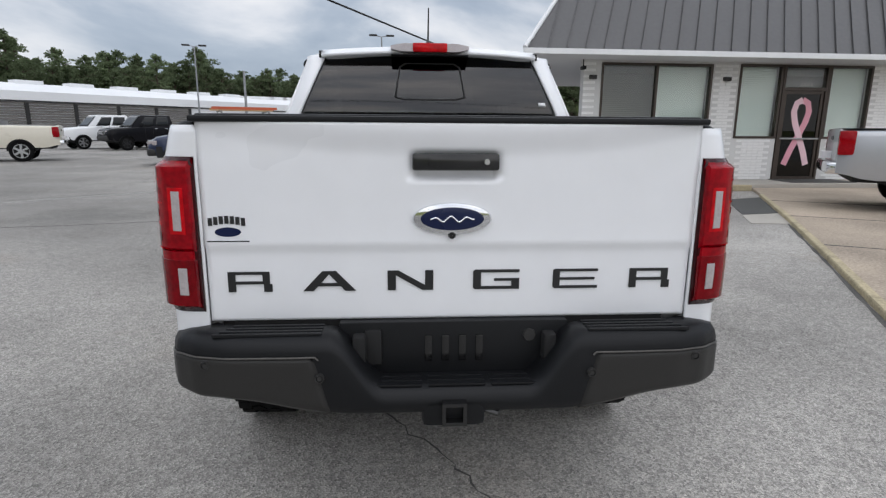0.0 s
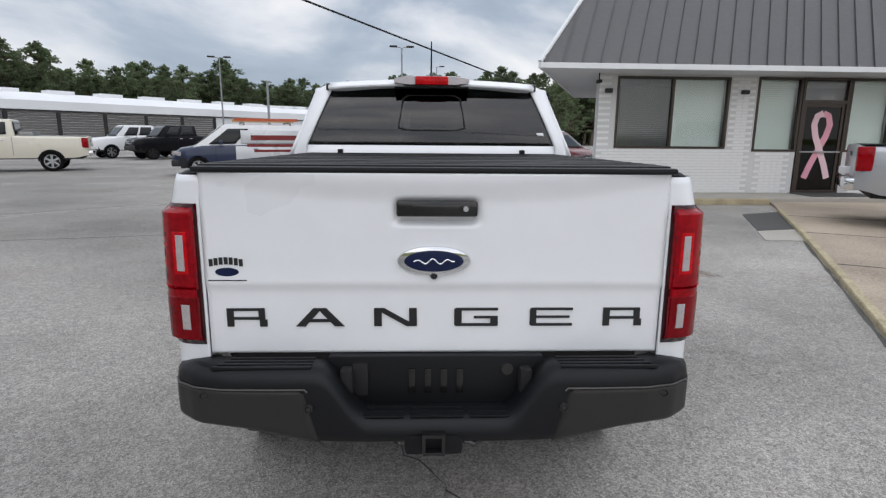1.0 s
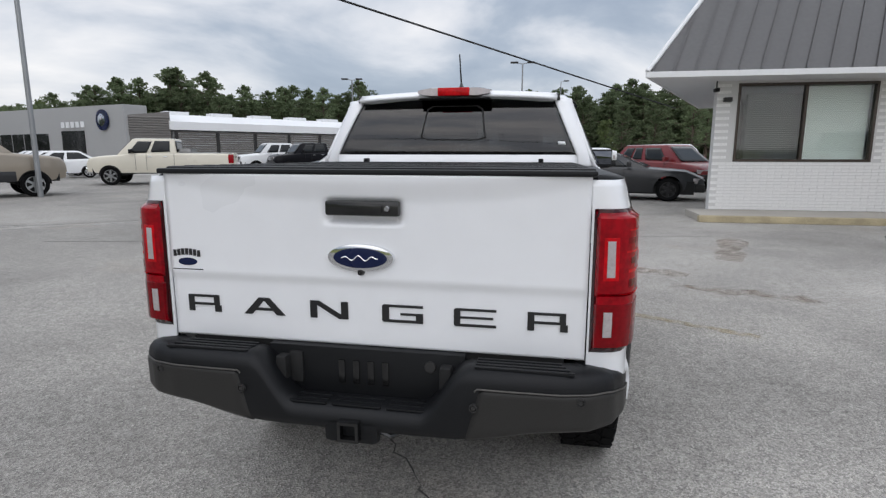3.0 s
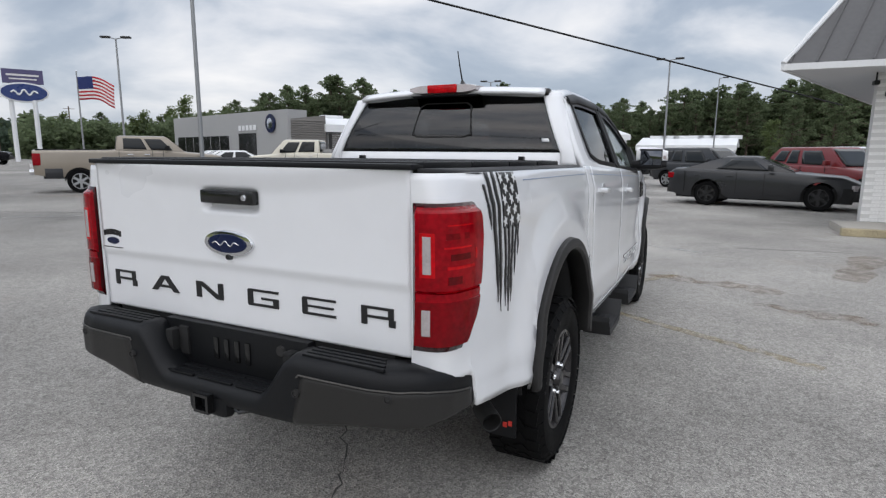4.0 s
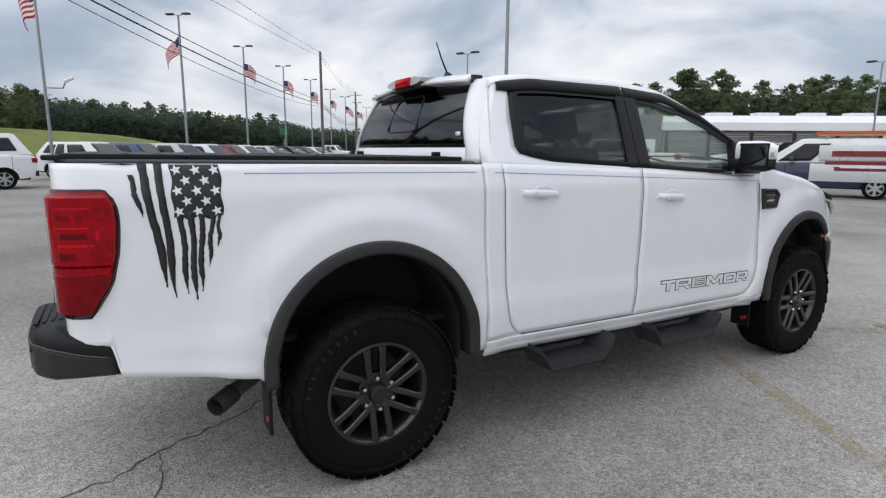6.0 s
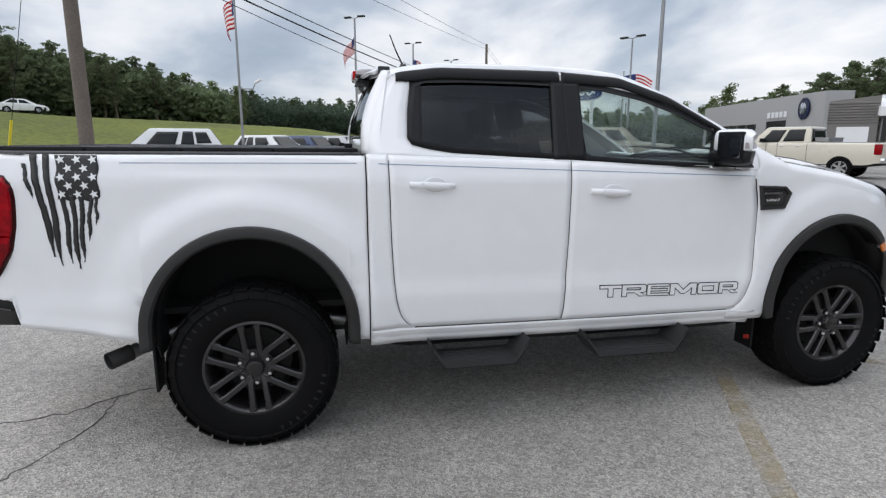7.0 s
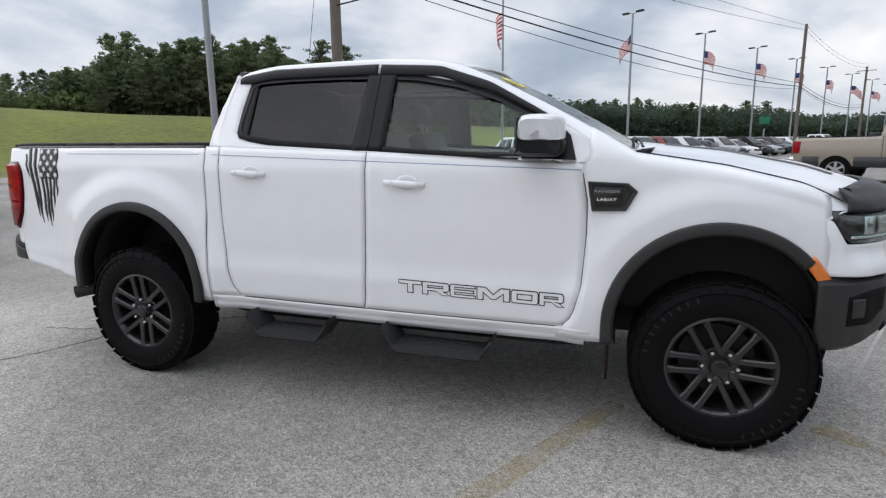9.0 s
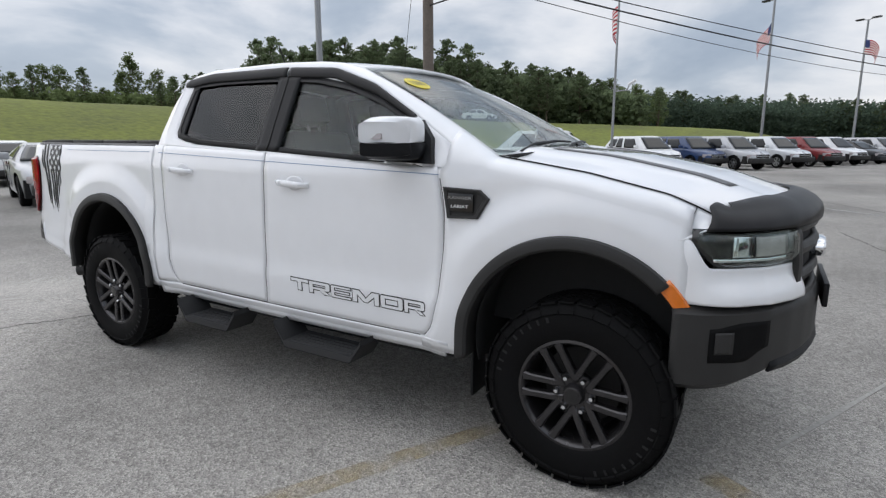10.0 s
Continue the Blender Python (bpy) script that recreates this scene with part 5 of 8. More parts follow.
# underside
bm = bmesh.new()
for x in (-0.42, 0.42):
    box(bm, x - 0.045, x + 0.045, -1.04, 3.50, 0.60, 0.68, 0.01)
for y in (-0.9, 0.5, 1.4, 2.4, 3.5):
    box(bm, -0.42, 0.42, y - 0.05, y + 0.05, 0.61, 0.67, 0.01)
part("chassis", bm, DARK, truck)
bm = bmesh.new()
box(bm, -0.80, 0.80, 0.56, 2.75, 0.500, 0.535)
box(bm, -0.70, 0.70, -1.04, 0.54, 0.63, 0.66)
part("floor_pan", bm, DARK, truck)
for y in (REAR, FRONT):
    bm = bmesh.new()
    tube(bm, [(-0.72, y, HUB), (0.72, y, HUB)], 0.045, 10)
    lathe(bm, [(-0.15, 0.02), (-0.10, 0.10), (0, 0.14), (0.10, 0.10), (0.15, 0.02)], (0.05, y, HUB), 14, "x")
    part("axle", bm, DARK, truck)
bm = bmesh.new()
tube(bm, [(0.55, 1.2, 0.47), (0.58, 0.6, 0.48), (0.56, 0.1, 0.58), (0.56, -0.30, 0.56), (0.66, -0.50, 0.475), (0.742, -0.588, 0.458)], 0.034, 14)
bore = Vector((0.790, -0.640, 0.448)) - Vector((0.66, -0.50, 0.475))
bore.normalize()
pipe = part("exhaust_pipe", bm, STEEL, truck, "dull steel exhaust tail pipe")
bm = bmesh.new()
tip = Vector((0.790, -0.640, 0.448))
side_v = bore.cross(Vector((0, 0, 1))).normalized()
up_v = side_v.cross(bore)
loft(bm, [[tip + bore * d + (side_v * math.cos(a) + up_v * math.sin(a)) * r for a in (2 * math.pi * k / 20 for k in range(20))] for d, r in ((-0.09, 0.040), (0.012, 0.040), (0.015, 0.0385), (0.012, 0.036), (-0.060, 0.035))], caps=False)
part("pipe_tip", bm, GREY_PLASTIC, pipe, thick=0.0)
bm = bmesh.new()
loft(bm, [[tip + bore * d + (side_v * math.cos(a) + up_v * math.sin(a)) * 0.0355 for a in (2 * math.pi * k / 20 for k in range(20))] for d in (-0.062, -0.056)])
part("pipe_bore", bm, DARK, pipe)
bm = bmesh.new()
box(bm, -0.30, 0.30, -0.65, -0.35, 0.60, 0.68, 0.03)
part("fuel_tank", bm, DARK, truck)
bm = bmesh.new()
box(bm, -0.66, 0.66, 2.74, 3.62, 0.62, 1.08)
part("engine_block", bm, DARK, truck)

# cabin
bm = bmesh.new()
box(bm, -0.78, 0.78, 0.60, 2.72, 0.54, 0.60)
sheet(bm, lambda u, v: Vector((-0.79 + 1.58 * u, 0.60 + 0.03 * v, 0.60 + 0.85 * v)), 2, 2)
for s in (-1, 1):
    sheet(bm, lambda u, v: Vector((s * (0.80 - 0.02 * v), 0.62 + 2.05 * u, 0.58 + 0.76 * v)), 6, 2)
part("cabin_lining", bm, CABIN, truck, thick=0.01)
bm = bmesh.new()
sheet(bm, lambda u, v: Vector(((2 * u - 1) * 0.58, 0.70 + 1.26 * v, 1.785 + 0.02 * (1 - (2 * u - 1) ** 2))), 6, 6)
part("headliner", bm, LINER, truck, thick=0.01)
bm = bmesh.new()
loft(bm, [[(x, 2.30, 0.95), (x, 2.26, 1.15), (x, 2.32, 1.29), (x, 2.62, 1.345), (x, 2.80, 1.33), (x, 2.80, 0.95)] for x in (-0.76, -0.4, 0.0, 0.4, 0.76)])
part("dashboard", bm, CABIN, truck, smooth=50)
bm = bmesh.new()
ring_m = Matrix.Translation((-0.38, 2.12, 1.20)) @ Matrix.Rotation(radians(25), 4, "X")
for k in range(28):
    a0, a1 = 2 * math.pi * k / 28, 2 * math.pi * (k + 1) / 28
    tube(bm, [ring_m @ Vector((0.185 * math.cos(a0), 0, 0.185 * math.sin(a0))), ring_m @ Vector((0.185 * math.cos(a1), 0, 0.185 * math.sin(a1)))], 0.016, 6)
for a in (0, math.pi, -math.pi / 2):
    tube(bm, [ring_m @ Vector((0, 0, 0)), ring_m @ Vector((0.18 * math.cos(a), 0, 0.18 * math.sin(a)))], 0.02, 6)
part("steering_wheel", bm, BLACK_PLASTIC, truck)


def seat(x, y, width, lean=14):
    bm = bmesh.new()
    box(bm, x - width / 2, x + width / 2, y - 0.05, y + 0.48, 0.80, 0.96, 0.05)
    root = part("seat", bm, SEAT_CLOTH, truck, "black leather seat")
    bm = bmesh.new()
    m = Matrix.Translation((x, y, 0.94)) @ Matrix.Rotation(radians(lean), 4, "X")
    box(bm, -width / 2, width / 2, -0.07, 0.07, 0.0, 0.55, 0.05, m)
    part("backrest", bm, SEAT_CLOTH, root)
    for dx in ((0,) if width < 0.8 else (-0.38, 0.0, 0.38)):
        bm = bmesh.new()
        box(bm, -0.13 + dx, 0.13 + dx, -0.045, 0.045, 0.60, 0.76, 0.035, m)
        part("headrest", bm, SEAT_CLOTH, root)
        bm = bmesh.new()
        for px in (-0.05, 0.05):
            tube(bm, [m @ Vector((dx + px, 0, 0.53)), m @ Vector((dx + px, 0, 0.62))], 0.006, 6)
        part("headrest_post", bm, STEEL, root)


seat(-0.38, 1.55, 0.50)
seat(0.38, 1.55, 0.50)
seat(0.0, 0.80, 1.26, 10)


# the body stands nose-down by half a degree on its springs
def rake(ob):
    for child in ob.children:
        for v in child.data.vertices:
            v.co.z -= 0.010 + 0.0085 * v.co.y
        rake(child)


bpy.context.view_layer.update()
rake(truck)


# wheels
def wheel_parts(parent, at, radius, width, rim_radius, rim_mat, spokes=6, tread=True, dish=0.0, phase=0.0):
    """A wheel whose outer face looks towards +x of its own space."""
    w = thing("wheel", "", "")
    for key in ("label", "category"):
        if key in w:
            del w[key]
    w.parent, w.matrix_basis = parent, at
    h = width / 2
    bm = bmesh.new()
    r, q = radius, rim_radius
    prof = [(-h * 0.75, q - 0.004), (-h * 0.98, q + 0.03), (-h * 1.0, (q + r) / 2), (-h * 0.93, r - 0.035), (-h * 0.80, r - 0.012), (-h * 0.4, r - 0.009), (0, r - 0.008), (h * 0.4, r - 0.009), (h * 0.80, r - 0.012), (h * 0.93, r - 0.035), (h * 1.0, (q + r) / 2 + 0.01), (h * 0.99, (q + r) / 2 - 0.02), (h * 0.97, q + 0.03), (h * 0.90, q + 0.012), (h * 0.86, q + 0.002), (h * 0.75, q - 0.004)]
    lathe(bm, prof, (0, 0, 0), 64, "x", closed=True)
    part("tyre", bm, RUBBER, w, "black all-terrain tyre" if tread else "")
    if tread:
        bm = bmesh.new()
        n = 32
        for k in range(n):
            a = 2 * math.pi * k / n
            for x, wid, length, shift, tilt in ((-0.086, 0.052, 0.064, 0.0, 0.15), (-0.030, 0.044, 0.054, 0.5, -0.5), (0.028, 0.044, 0.054, 0.0, 0.5), (0.086, 0.052, 0.064, 0.5, -0.15)):
                aa = a + shift * 2 * math.pi / n
                m = Matrix.Rotation(aa, 4, "X") @ Matrix.Translation((x, 0, r - 0.012)) @ Matrix.Rotation(tilt, 4, "Z")
                pts = [Vector((sx * wid / 2, sy * length / 2, sz)) for sz in (0, 0.0085) for sx, sy in ((-1, -1), (1, -1), (1, 1), (-1, 1))]
                vs = [bm.verts.new(m @ p) for p in pts]
                for f in ((4, 5, 6, 7), (0, 1, 5, 4), (1, 2, 6, 5), (2, 3, 7, 6), (3, 0, 4, 7)):
                    bm.faces.new([vs[j] for j in f])
            for side_s in (1, -1):
                aa = a + (0.5 if side_s > 0 else 0) * 2 * math.pi / n
                m = Matrix.Rotation(aa, 4, "X") @ Matrix.Translation((side_s * h * 0.90, 0, r - 0.034)) @ Matrix.Rotation(side_s * 0.9, 4, "Y")
                l2 = 0.066 if k % 2 else 0.056
                pts = [Vector((sx * 0.022, sy * l2 / 2, sz)) for sz in (-0.006, 0.0030) for sx, sy in ((-1, -1), (1, -1), (1, 1), (-1, 1))]
                vs = [bm.verts.new(m @ p) for p in pts]
                for f in ((4, 5, 6, 7), (0, 1, 5, 4), (1, 2, 6, 5), (2, 3, 7, 6), (3, 0, 4, 7)):
                    bm.faces.new([vs[j] for j in f])
        tagged(part("tread", bm, RUBBER, w, smooth=0), kind="stuff")
        bm = bmesh.new()
        rr = (q + r) / 2 + 0.012
        for start, count in ((20, 9), (200, 9)):
            for k in range(count):
                m = Matrix.Rotation(radians(start + 7.5 * k), 4, "X") @ Matrix.Translation((h * 1.0 - 0.001, 0, rr))
                box(bm, 0, 0.0014, -0.006, 0.003 if k % 2 else 0.005, -0.011, 0.011, 0, m)
        tagged(part("sidewall_lettering", bm, SIDEWALL, w, smooth=0), kind="stuff")
    # rim
    bm = bmesh.new()
    face = h * 0.80 - dish
    lathe(bm, [(h * 0.88, q + 0.006), (h * 0.90, q - 0.006), (h * 0.80, q - 0.018), (h * 0.55, q - 0.026), (-h * 0.7, q - 0.035), (-h * 0.7, q - 0.02), (h * 0.5, q - 0.010)], (0, 0, 0), 48, "x", closed=True)
    rim = part("rim", bm, rim_mat, w)
    bm = bmesh.new()
    for k in range(spokes):
        a = 2 * math.pi * k / spokes + phase
        for s in (-1, 1):
            m = Matrix.Rotation(a, 4, "X")
            inner, outer_y = 0.031 * s, 0.038 * s * q / 0.235
            loops = []
            for t, x, ww in ((0.0, face - 0.010, 0.026), (0.30, face + 0.002, 0.024), (0.8, face + 0.010, 0.023), (1.0, face + 0.012, 0.032)):
                rad = 0.045 + (q - 0.012 - 0.045) * t
                c = inner + (outer_y - inner) * t
                loops.append([m @ Vector((x - d, c + ww * e, rad)) for d, e in ((0.034, -0.66), (0.006, -0.62), (0.0, -0.40), (0.0, 0.40), (0.006, 0.62), (0.034, 0.66))])
            loft(bm, loops)
    part("spokes", bm, rim_mat, rim)
    bm = bmesh.new()
    lathe(bm, [(face - 0.045, 0.090), (face - 0.022, 0.090), (face - 0.015, 0.085), (face - 0.014, 0.046), (face + 0.002, 0.042), (face + 0.014, 0.036), (face + 0.016, 0.030), (face + 0.016, 0.0005)], (0, 0, 0), 30, "x")
    part("hub", bm, rim_mat, rim)
    bm = bmesh.new()
    lathe(bm, [(face + 0.010, 0.031), (face + 0.0185, 0.028), (face + 0.020, 0.0005)], (0, 0, 0), 24, "x")
    part("centre_cap", bm, GLOSS_BLACK, rim)
    for k in range(spokes if tread else 0):
        bm = bmesh.new()
        a = 2 * math.pi * k / spokes + phase
        m = Matrix.Rotation(a, 4, "X") @ Matrix.Translation((face - 0.014, 0, 0.072))
        loft(bm, [[m @ Vector((x, rr2 * math.cos(b), rr2 * math.sin(b))) for b in (2 * math.pi * j / 8 for j in range(8))] for x, rr2 in ((-0.01, 0.0115), (0.014, 0.0115), (0.021, 0.008), (0.022, 0.001))])
        part("wheel_nut", bm, CHROME, rim)
    bm = bmesh.new()
    lathe(bm, [(-0.02, 0.05), (-0.02, q * 0.72), (-0.035, q * 0.72), (-0.035, 0.05)], (0, 0, 0), 30, "x", closed=True)
    part("brake_disc", bm, GREY_PLASTIC, rim)
    bm = bmesh.new()
    lathe(bm, [(-0.055, 0.0005), (-0.055, q - 0.03)], (0, 0, 0), 24, "x")
    part("wheel_back", bm, DARK, rim, thick=0.004)
    return w


SIDEWALL = surface("sidewall_grey", (0.0052, 0.0052, 0.0054), 0.8, vary=0.2)
for y in (REAR, FRONT):
    for side in (1, -1):
        at = pose(side * 0.788, y, HUB, 0, 0, 0 if side > 0 else 180)
        wheel_parts(truck, at, TYRE, 0.250, 0.226, RIM_GREY, phase=0.08 if y == REAR else 0.50)

# ---------------------------------------------------------------- ground, hill and paving
def bearing(x, y):
    """Degrees to the left of +y."""
    return math.degrees(math.atan2(-x, y)) % 360


hill_top = curve([(80, 0.0), (84, 1.5), (88, 2.8), (93, 3.3), (97, 3.5), (103, 3.9), (112, 4.2), (121, 4.7), (130, 4.9), (138, 5.0), (146, 5.3), (175, 5.5), (195, 3.0), (210, 0.0)], 4.0)
hill_from = curve([(80, 46), (110, 44), (135, 36), (160, 30), (210, 30)], 5.0)


def ground_z(x, y):
    r, b = math.hypot(x, y), bearing(x, y)
    if not 80 < b < 210:
        return 0.0
    return hill_top(b) * step01((r - hill_from(b)) / 30.0)


def ground_material(name, stones=True):
    """Worn pale asphalt: aggregate, broad stains, a paler tone towards +x and a little rust."""
    mat = surface(name, (0.312, 0.297, 0.274), 0.88, vary=0.14, broad=0.35, fine=14.0)
    n, l = mat.node_tree.nodes, mat.node_tree.links
    bsdf = n["Principled BSDF"]
    where = n.new("ShaderNodeTexCoord")
    base = bsdf.inputs["Base Color"].links[0].from_socket
    grit, stain, rust, speck = n.new("ShaderNodeTexVoronoi"), n.new("ShaderNodeTexNoise"), n.new("ShaderNodeTexNoise"), n.new("ShaderNodeTexNoise")
    grit.inputs["Scale"].default_value = 95
    stain.inputs["Scale"].default_value, stain.inputs["Detail"].default_value, stain.inputs["Roughness"].default_value = 0.22, 8, 0.62
    rust.inputs["Scale"].default_value, rust.inputs["Detail"].default_value = 0.5, 6
    speck.inputs["Scale"].default_value, speck.inputs["Detail"].default_value = 160, 2
    for t in (grit, stain, rust, speck):
        l.new(where.outputs["Object"], t.inputs["Vector"])

    def ramp(source, a, b, low, high):
        r = n.new("ShaderNodeMapRange")
        r.inputs["From Min"].default_value, r.inputs["From Max"].default_value = a, b
        r.inputs["To Min"].default_value, r.inputs["To Max"].default_value = low, high
        l.new(source, r.inputs["Value"])
        return r.outputs[0]

    def times(colour, factor):
        m = n.new("ShaderNodeVectorMath")
        m.operation = "SCALE"
        l.new(colour, m.inputs[0])
        l.new(factor, m.inputs["Scale"])
        return m.outputs[0]

    c = times(base, ramp(grit.outputs["Color"], 0.0, 1.0, 0.52, 1.48))
    c = times(c, ramp(speck.outputs["Fac"], 0.3, 0.7, 0.56, 1.44))
    c = times(c, ramp(stain.outputs["Fac"], 0.32, 0.68, 0.60, 1.32))
    # tone goes from darker at -x to paler at +x, along a wandering border
    axes, wander, shift = n.new("ShaderNodeSeparateXYZ"), n.new("ShaderNodeTexNoise"), n.new("ShaderNodeMath")
    wander.inputs["Scale"].default_value, wander.inputs["Detail"].default_value = 0.45, 5
    shift.operation, shift.inputs[1].default_value = "MULTIPLY_ADD", 3.0
    l.new(where.outputs["Object"], axes.inputs[0])
    l.new(where.outputs["Object"], wander.inputs["Vector"])
    l.new(wander.outputs["Fac"], shift.inputs[0])
    l.new(axes.outputs["X"], shift.inputs[2])
    c = times(c, ramp(shift.outputs[0], -1.2, 3.0, 0.84, 1.11))
    tint = n.new("ShaderNodeMix")
    tint.data_type = "RGBA"
    l.new(ramp(rust.outputs["Fac"], 0.62, 0.80, 0.0, 0.30), tint.inputs["Factor"])
    l.new(c, tint.inputs["A"])
    tint.inputs["B"].default_value = (0.30, 0.22, 0.14, 1)
    l.new(tint.outputs["Result"], bsdf.inputs["Base Color"])
    relief = n.new("ShaderNodeBump")
    relief.inputs["Strength"].default_value, relief.inputs["Distance"].default_value = 0.9, 0.004
    l.new(grit.outputs["Distance"], relief.inputs["Height"])
    l.new(relief.outputs[0], bsdf.inputs["Normal"])
    return mat


ASPHALT = ground_material("worn_asphalt")
GRASS = surface("mown_grass", (0.128, 0.146, 0.024), 0.95, vary=0.38, broad=0.16, fine=2.2, bump=0.05)
CONCRETE = surface("pale_concrete", (0.40, 0.375, 0.335), 0.9, vary=0.16, broad=0.8, fine=55, bump=0.002)
rings = [0, 2, 4, 7, 10, 14, 18, 22, 26, 29, 32, 35, 38, 41, 44, 47, 50, 54, 58, 62, 66, 70, 75, 82, 92, 110, 140, 200, 320, 600, 1200, 2600]
bm = bmesh.new()
count = 120
loops = [[bm.verts.new((-r * math.sin(2 * math.pi * k / count), r * math.cos(2 * math.pi * k / count), ground_z(-r * math.sin(2 * math.pi * k / count), r * math.cos(2 * math.pi * k / count)))) for k in range(count)] for r in rings[1:]]
centre = bm.verts.new((0, 0, 0))
for k in range(count):
    bm.faces.new((centre, loops[0][k], loops[0][(k + 1) % count]))
for a, b in zip(loops, loops[1:]):
    for k in range(count):
        bm.faces.new((a[k], b[k], b[(k + 1) % count], a[(k + 1) % count]))
for f in bm.faces:
    p = f.calc_center_median()
    r, b = p.xy.length, bearing(p.x, p.y)
    f.material_index = 1 if (84 < b < 210 and r > hill_from(b)) or r > 130 else 0
ground = made("ground", bm, ASPHALT, smooth=60)
ground.data.materials.append(GRASS)
tagged(ground, "pale worn asphalt lot with a grassy bank beyond", "ground", kind="structure")

# concrete apron by the office, with a kerb edge, and the pavement under its eaves
apron_edge = [(3.25, 0.55), (4.54, 2.85), (6.0, 5.5), (7.55, 8.45)]
bm = bmesh.new()
outline = apron_edge + [(8.2, 9.75), (24, 9.75), (24, 0.55)]
loft(bm, [[(x, y, z) for x, y in outline] for z in (0.0, 0.055)])
APRON = surface("stained_concrete", (0.37, 0.305, 0.238), 0.9, vary=0.40, broad=0.55, fine=40, bump=0.002)
tagged(made("apron", bm, APRON, smooth=0), "pale concrete parking apron stained brown", "pavement", kind="structure")
KERB_PAINT = surface("worn_yellow_kerb", (0.40, 0.34, 0.22), 0.85, vary=0.35, broad=3.0, fine=40, bump=0.002)
bm = bmesh.new()
for (x0, y0), (x1, y1) in zip(apron_edge, apron_edge[1:]):
    d = Vector((x1 - x0, y1 - y0)).normalized()
    nrm = Vector((-d.y, d.x)) * 0.040
    loft(bm, [[(x0 + nrm.x * s, y0 + nrm.y * s, z) for s, z in ((1, 0.0), (1, 0.048), (0.8, 0.062), (-1, 0.062), (-1, 0.0))], [(x1 + nrm.x * s, y1 + nrm.y * s, z) for s, z in ((1, 0.0), (1, 0.048), (0.8, 0.062), (-1, 0.062), (-1, 0.0))]])
tagged(made("kerb", bm, KERB_PAINT, smooth=0), "worn yellow-painted concrete kerb of the apron", "kerb", kind="structure")
bm = bmesh.new()
box(bm, 3.9, 24, 9.76, 11.0, 0.0, 0.145, 0.01)
tagged(made("pavement", bm, CONCRETE, smooth=0), "narrow concrete pavement along the office wall", "pavement", kind="structure")
bm = bmesh.new()
box(bm, 3.85, 8.1, 9.60, 9.755, 0.0, 0.135, 0.015)
tagged(made("kerb", bm, KERB_PAINT, smooth=0), "worn yellow-painted kerb in front of the office", "kerb", kind="structure")
PATCH = surface("dark_patch", (0.075, 0.075, 0.072), 0.9, vary=0.2, fine=70, bump=0.003)
bm = bmesh.new()
loft(bm, [[(x, y, z) for x, y in ((5.60, 6.06), (6.52, 6.25), (7.70, 8.43), (6.50, 8.02))] for z in (0.001, 0.010)])
tagged(made("asphalt_patch", bm, PATCH, smooth=0), "dark repair patch in the asphalt", "ground patch", kind="structure")
bm = bmesh.new()
loft(bm, [[(x, y, z) for x, y in ((5.19, 5.22), (5.80, 5.11), (6.44, 6.20), (5.56, 6.02))] for z in (0.001, 0.009)])
tagged(made("concrete_patch", bm, CONCRETE, smooth=0), "pale concrete patch by the apron", "ground patch", kind="structure")


def worn_paint(name, colour, most=0.75):
    """Paint rubbed away in patches."""
    mat = surface(name, colour, 0.85, vary=0.25, broad=4, fine=60)
    n, l = mat.node_tree.nodes, mat.node_tree.links
    where, rub, cut = n.new("ShaderNodeTexCoord"), n.new("ShaderNodeTexNoise"), n.new("ShaderNodeMapRange")
    rub.inputs["Scale"].default_value, rub.inputs["Detail"].default_value, rub.inputs["Roughness"].default_value = 7, 8, 0.75
    cut.inputs["From Min"].default_value, cut.inputs["From Max"].default_value = 0.42, 0.62
    cut.inputs["To Min"].default_value, cut.inputs["To Max"].default_value = 0.0, most
    l.new(where.outputs["Object"], rub.inputs["Vector"])
    l.new(rub.outputs["Fac"], cut.inputs["Value"])
    l.new(cut.outputs[0], n["Principled BSDF"].inputs["Alpha"])
    return mat


YELLOW_LINE = worn_paint("worn_yellow_line", (0.46, 0.36, 0.18), 0.30)
WHITE_LINE = worn_paint("worn_white_line", (0.52, 0.52, 0.50), 0.40)


def strip(name, points, width, material, label, category="line", z=0.004, wobble=0.0, seed=1):
    rng = random.Random(seed)
    bm = bmesh.new()
    pts = [Vector((x, y, z)) for x, y in points]
    rows = []
    for i, p in enumerate(pts):
        way = (pts[min(i + 1, len(pts) - 1)] - pts[max(i - 1, 0)]).normalized()
        w = width / 2 * (1 + rng.uniform(-wobble, wobble))
        nrm = Vector((-way.y, way.x, 0)) * w
        rows.append([bm.verts.new(p + nrm), bm.verts.new(p - nrm), bm.verts.new(p - nrm - Vector((0, 0, z - 0.0005))), bm.verts.new(p + nrm - Vector((0, 0, z - 0.0005)))])
    for a, b in zip(rows, rows[1:]):
        for k in range(4):
            bm.faces.new((a[k], a[(k + 1) % 4], b[(k + 1) % 4], b[k]))
    bm.faces.new(rows[0][::-1])
    bm.faces.new(rows[-1])
    return tagged(made(name, bm, material, smooth=0), label, category, kind="structure")


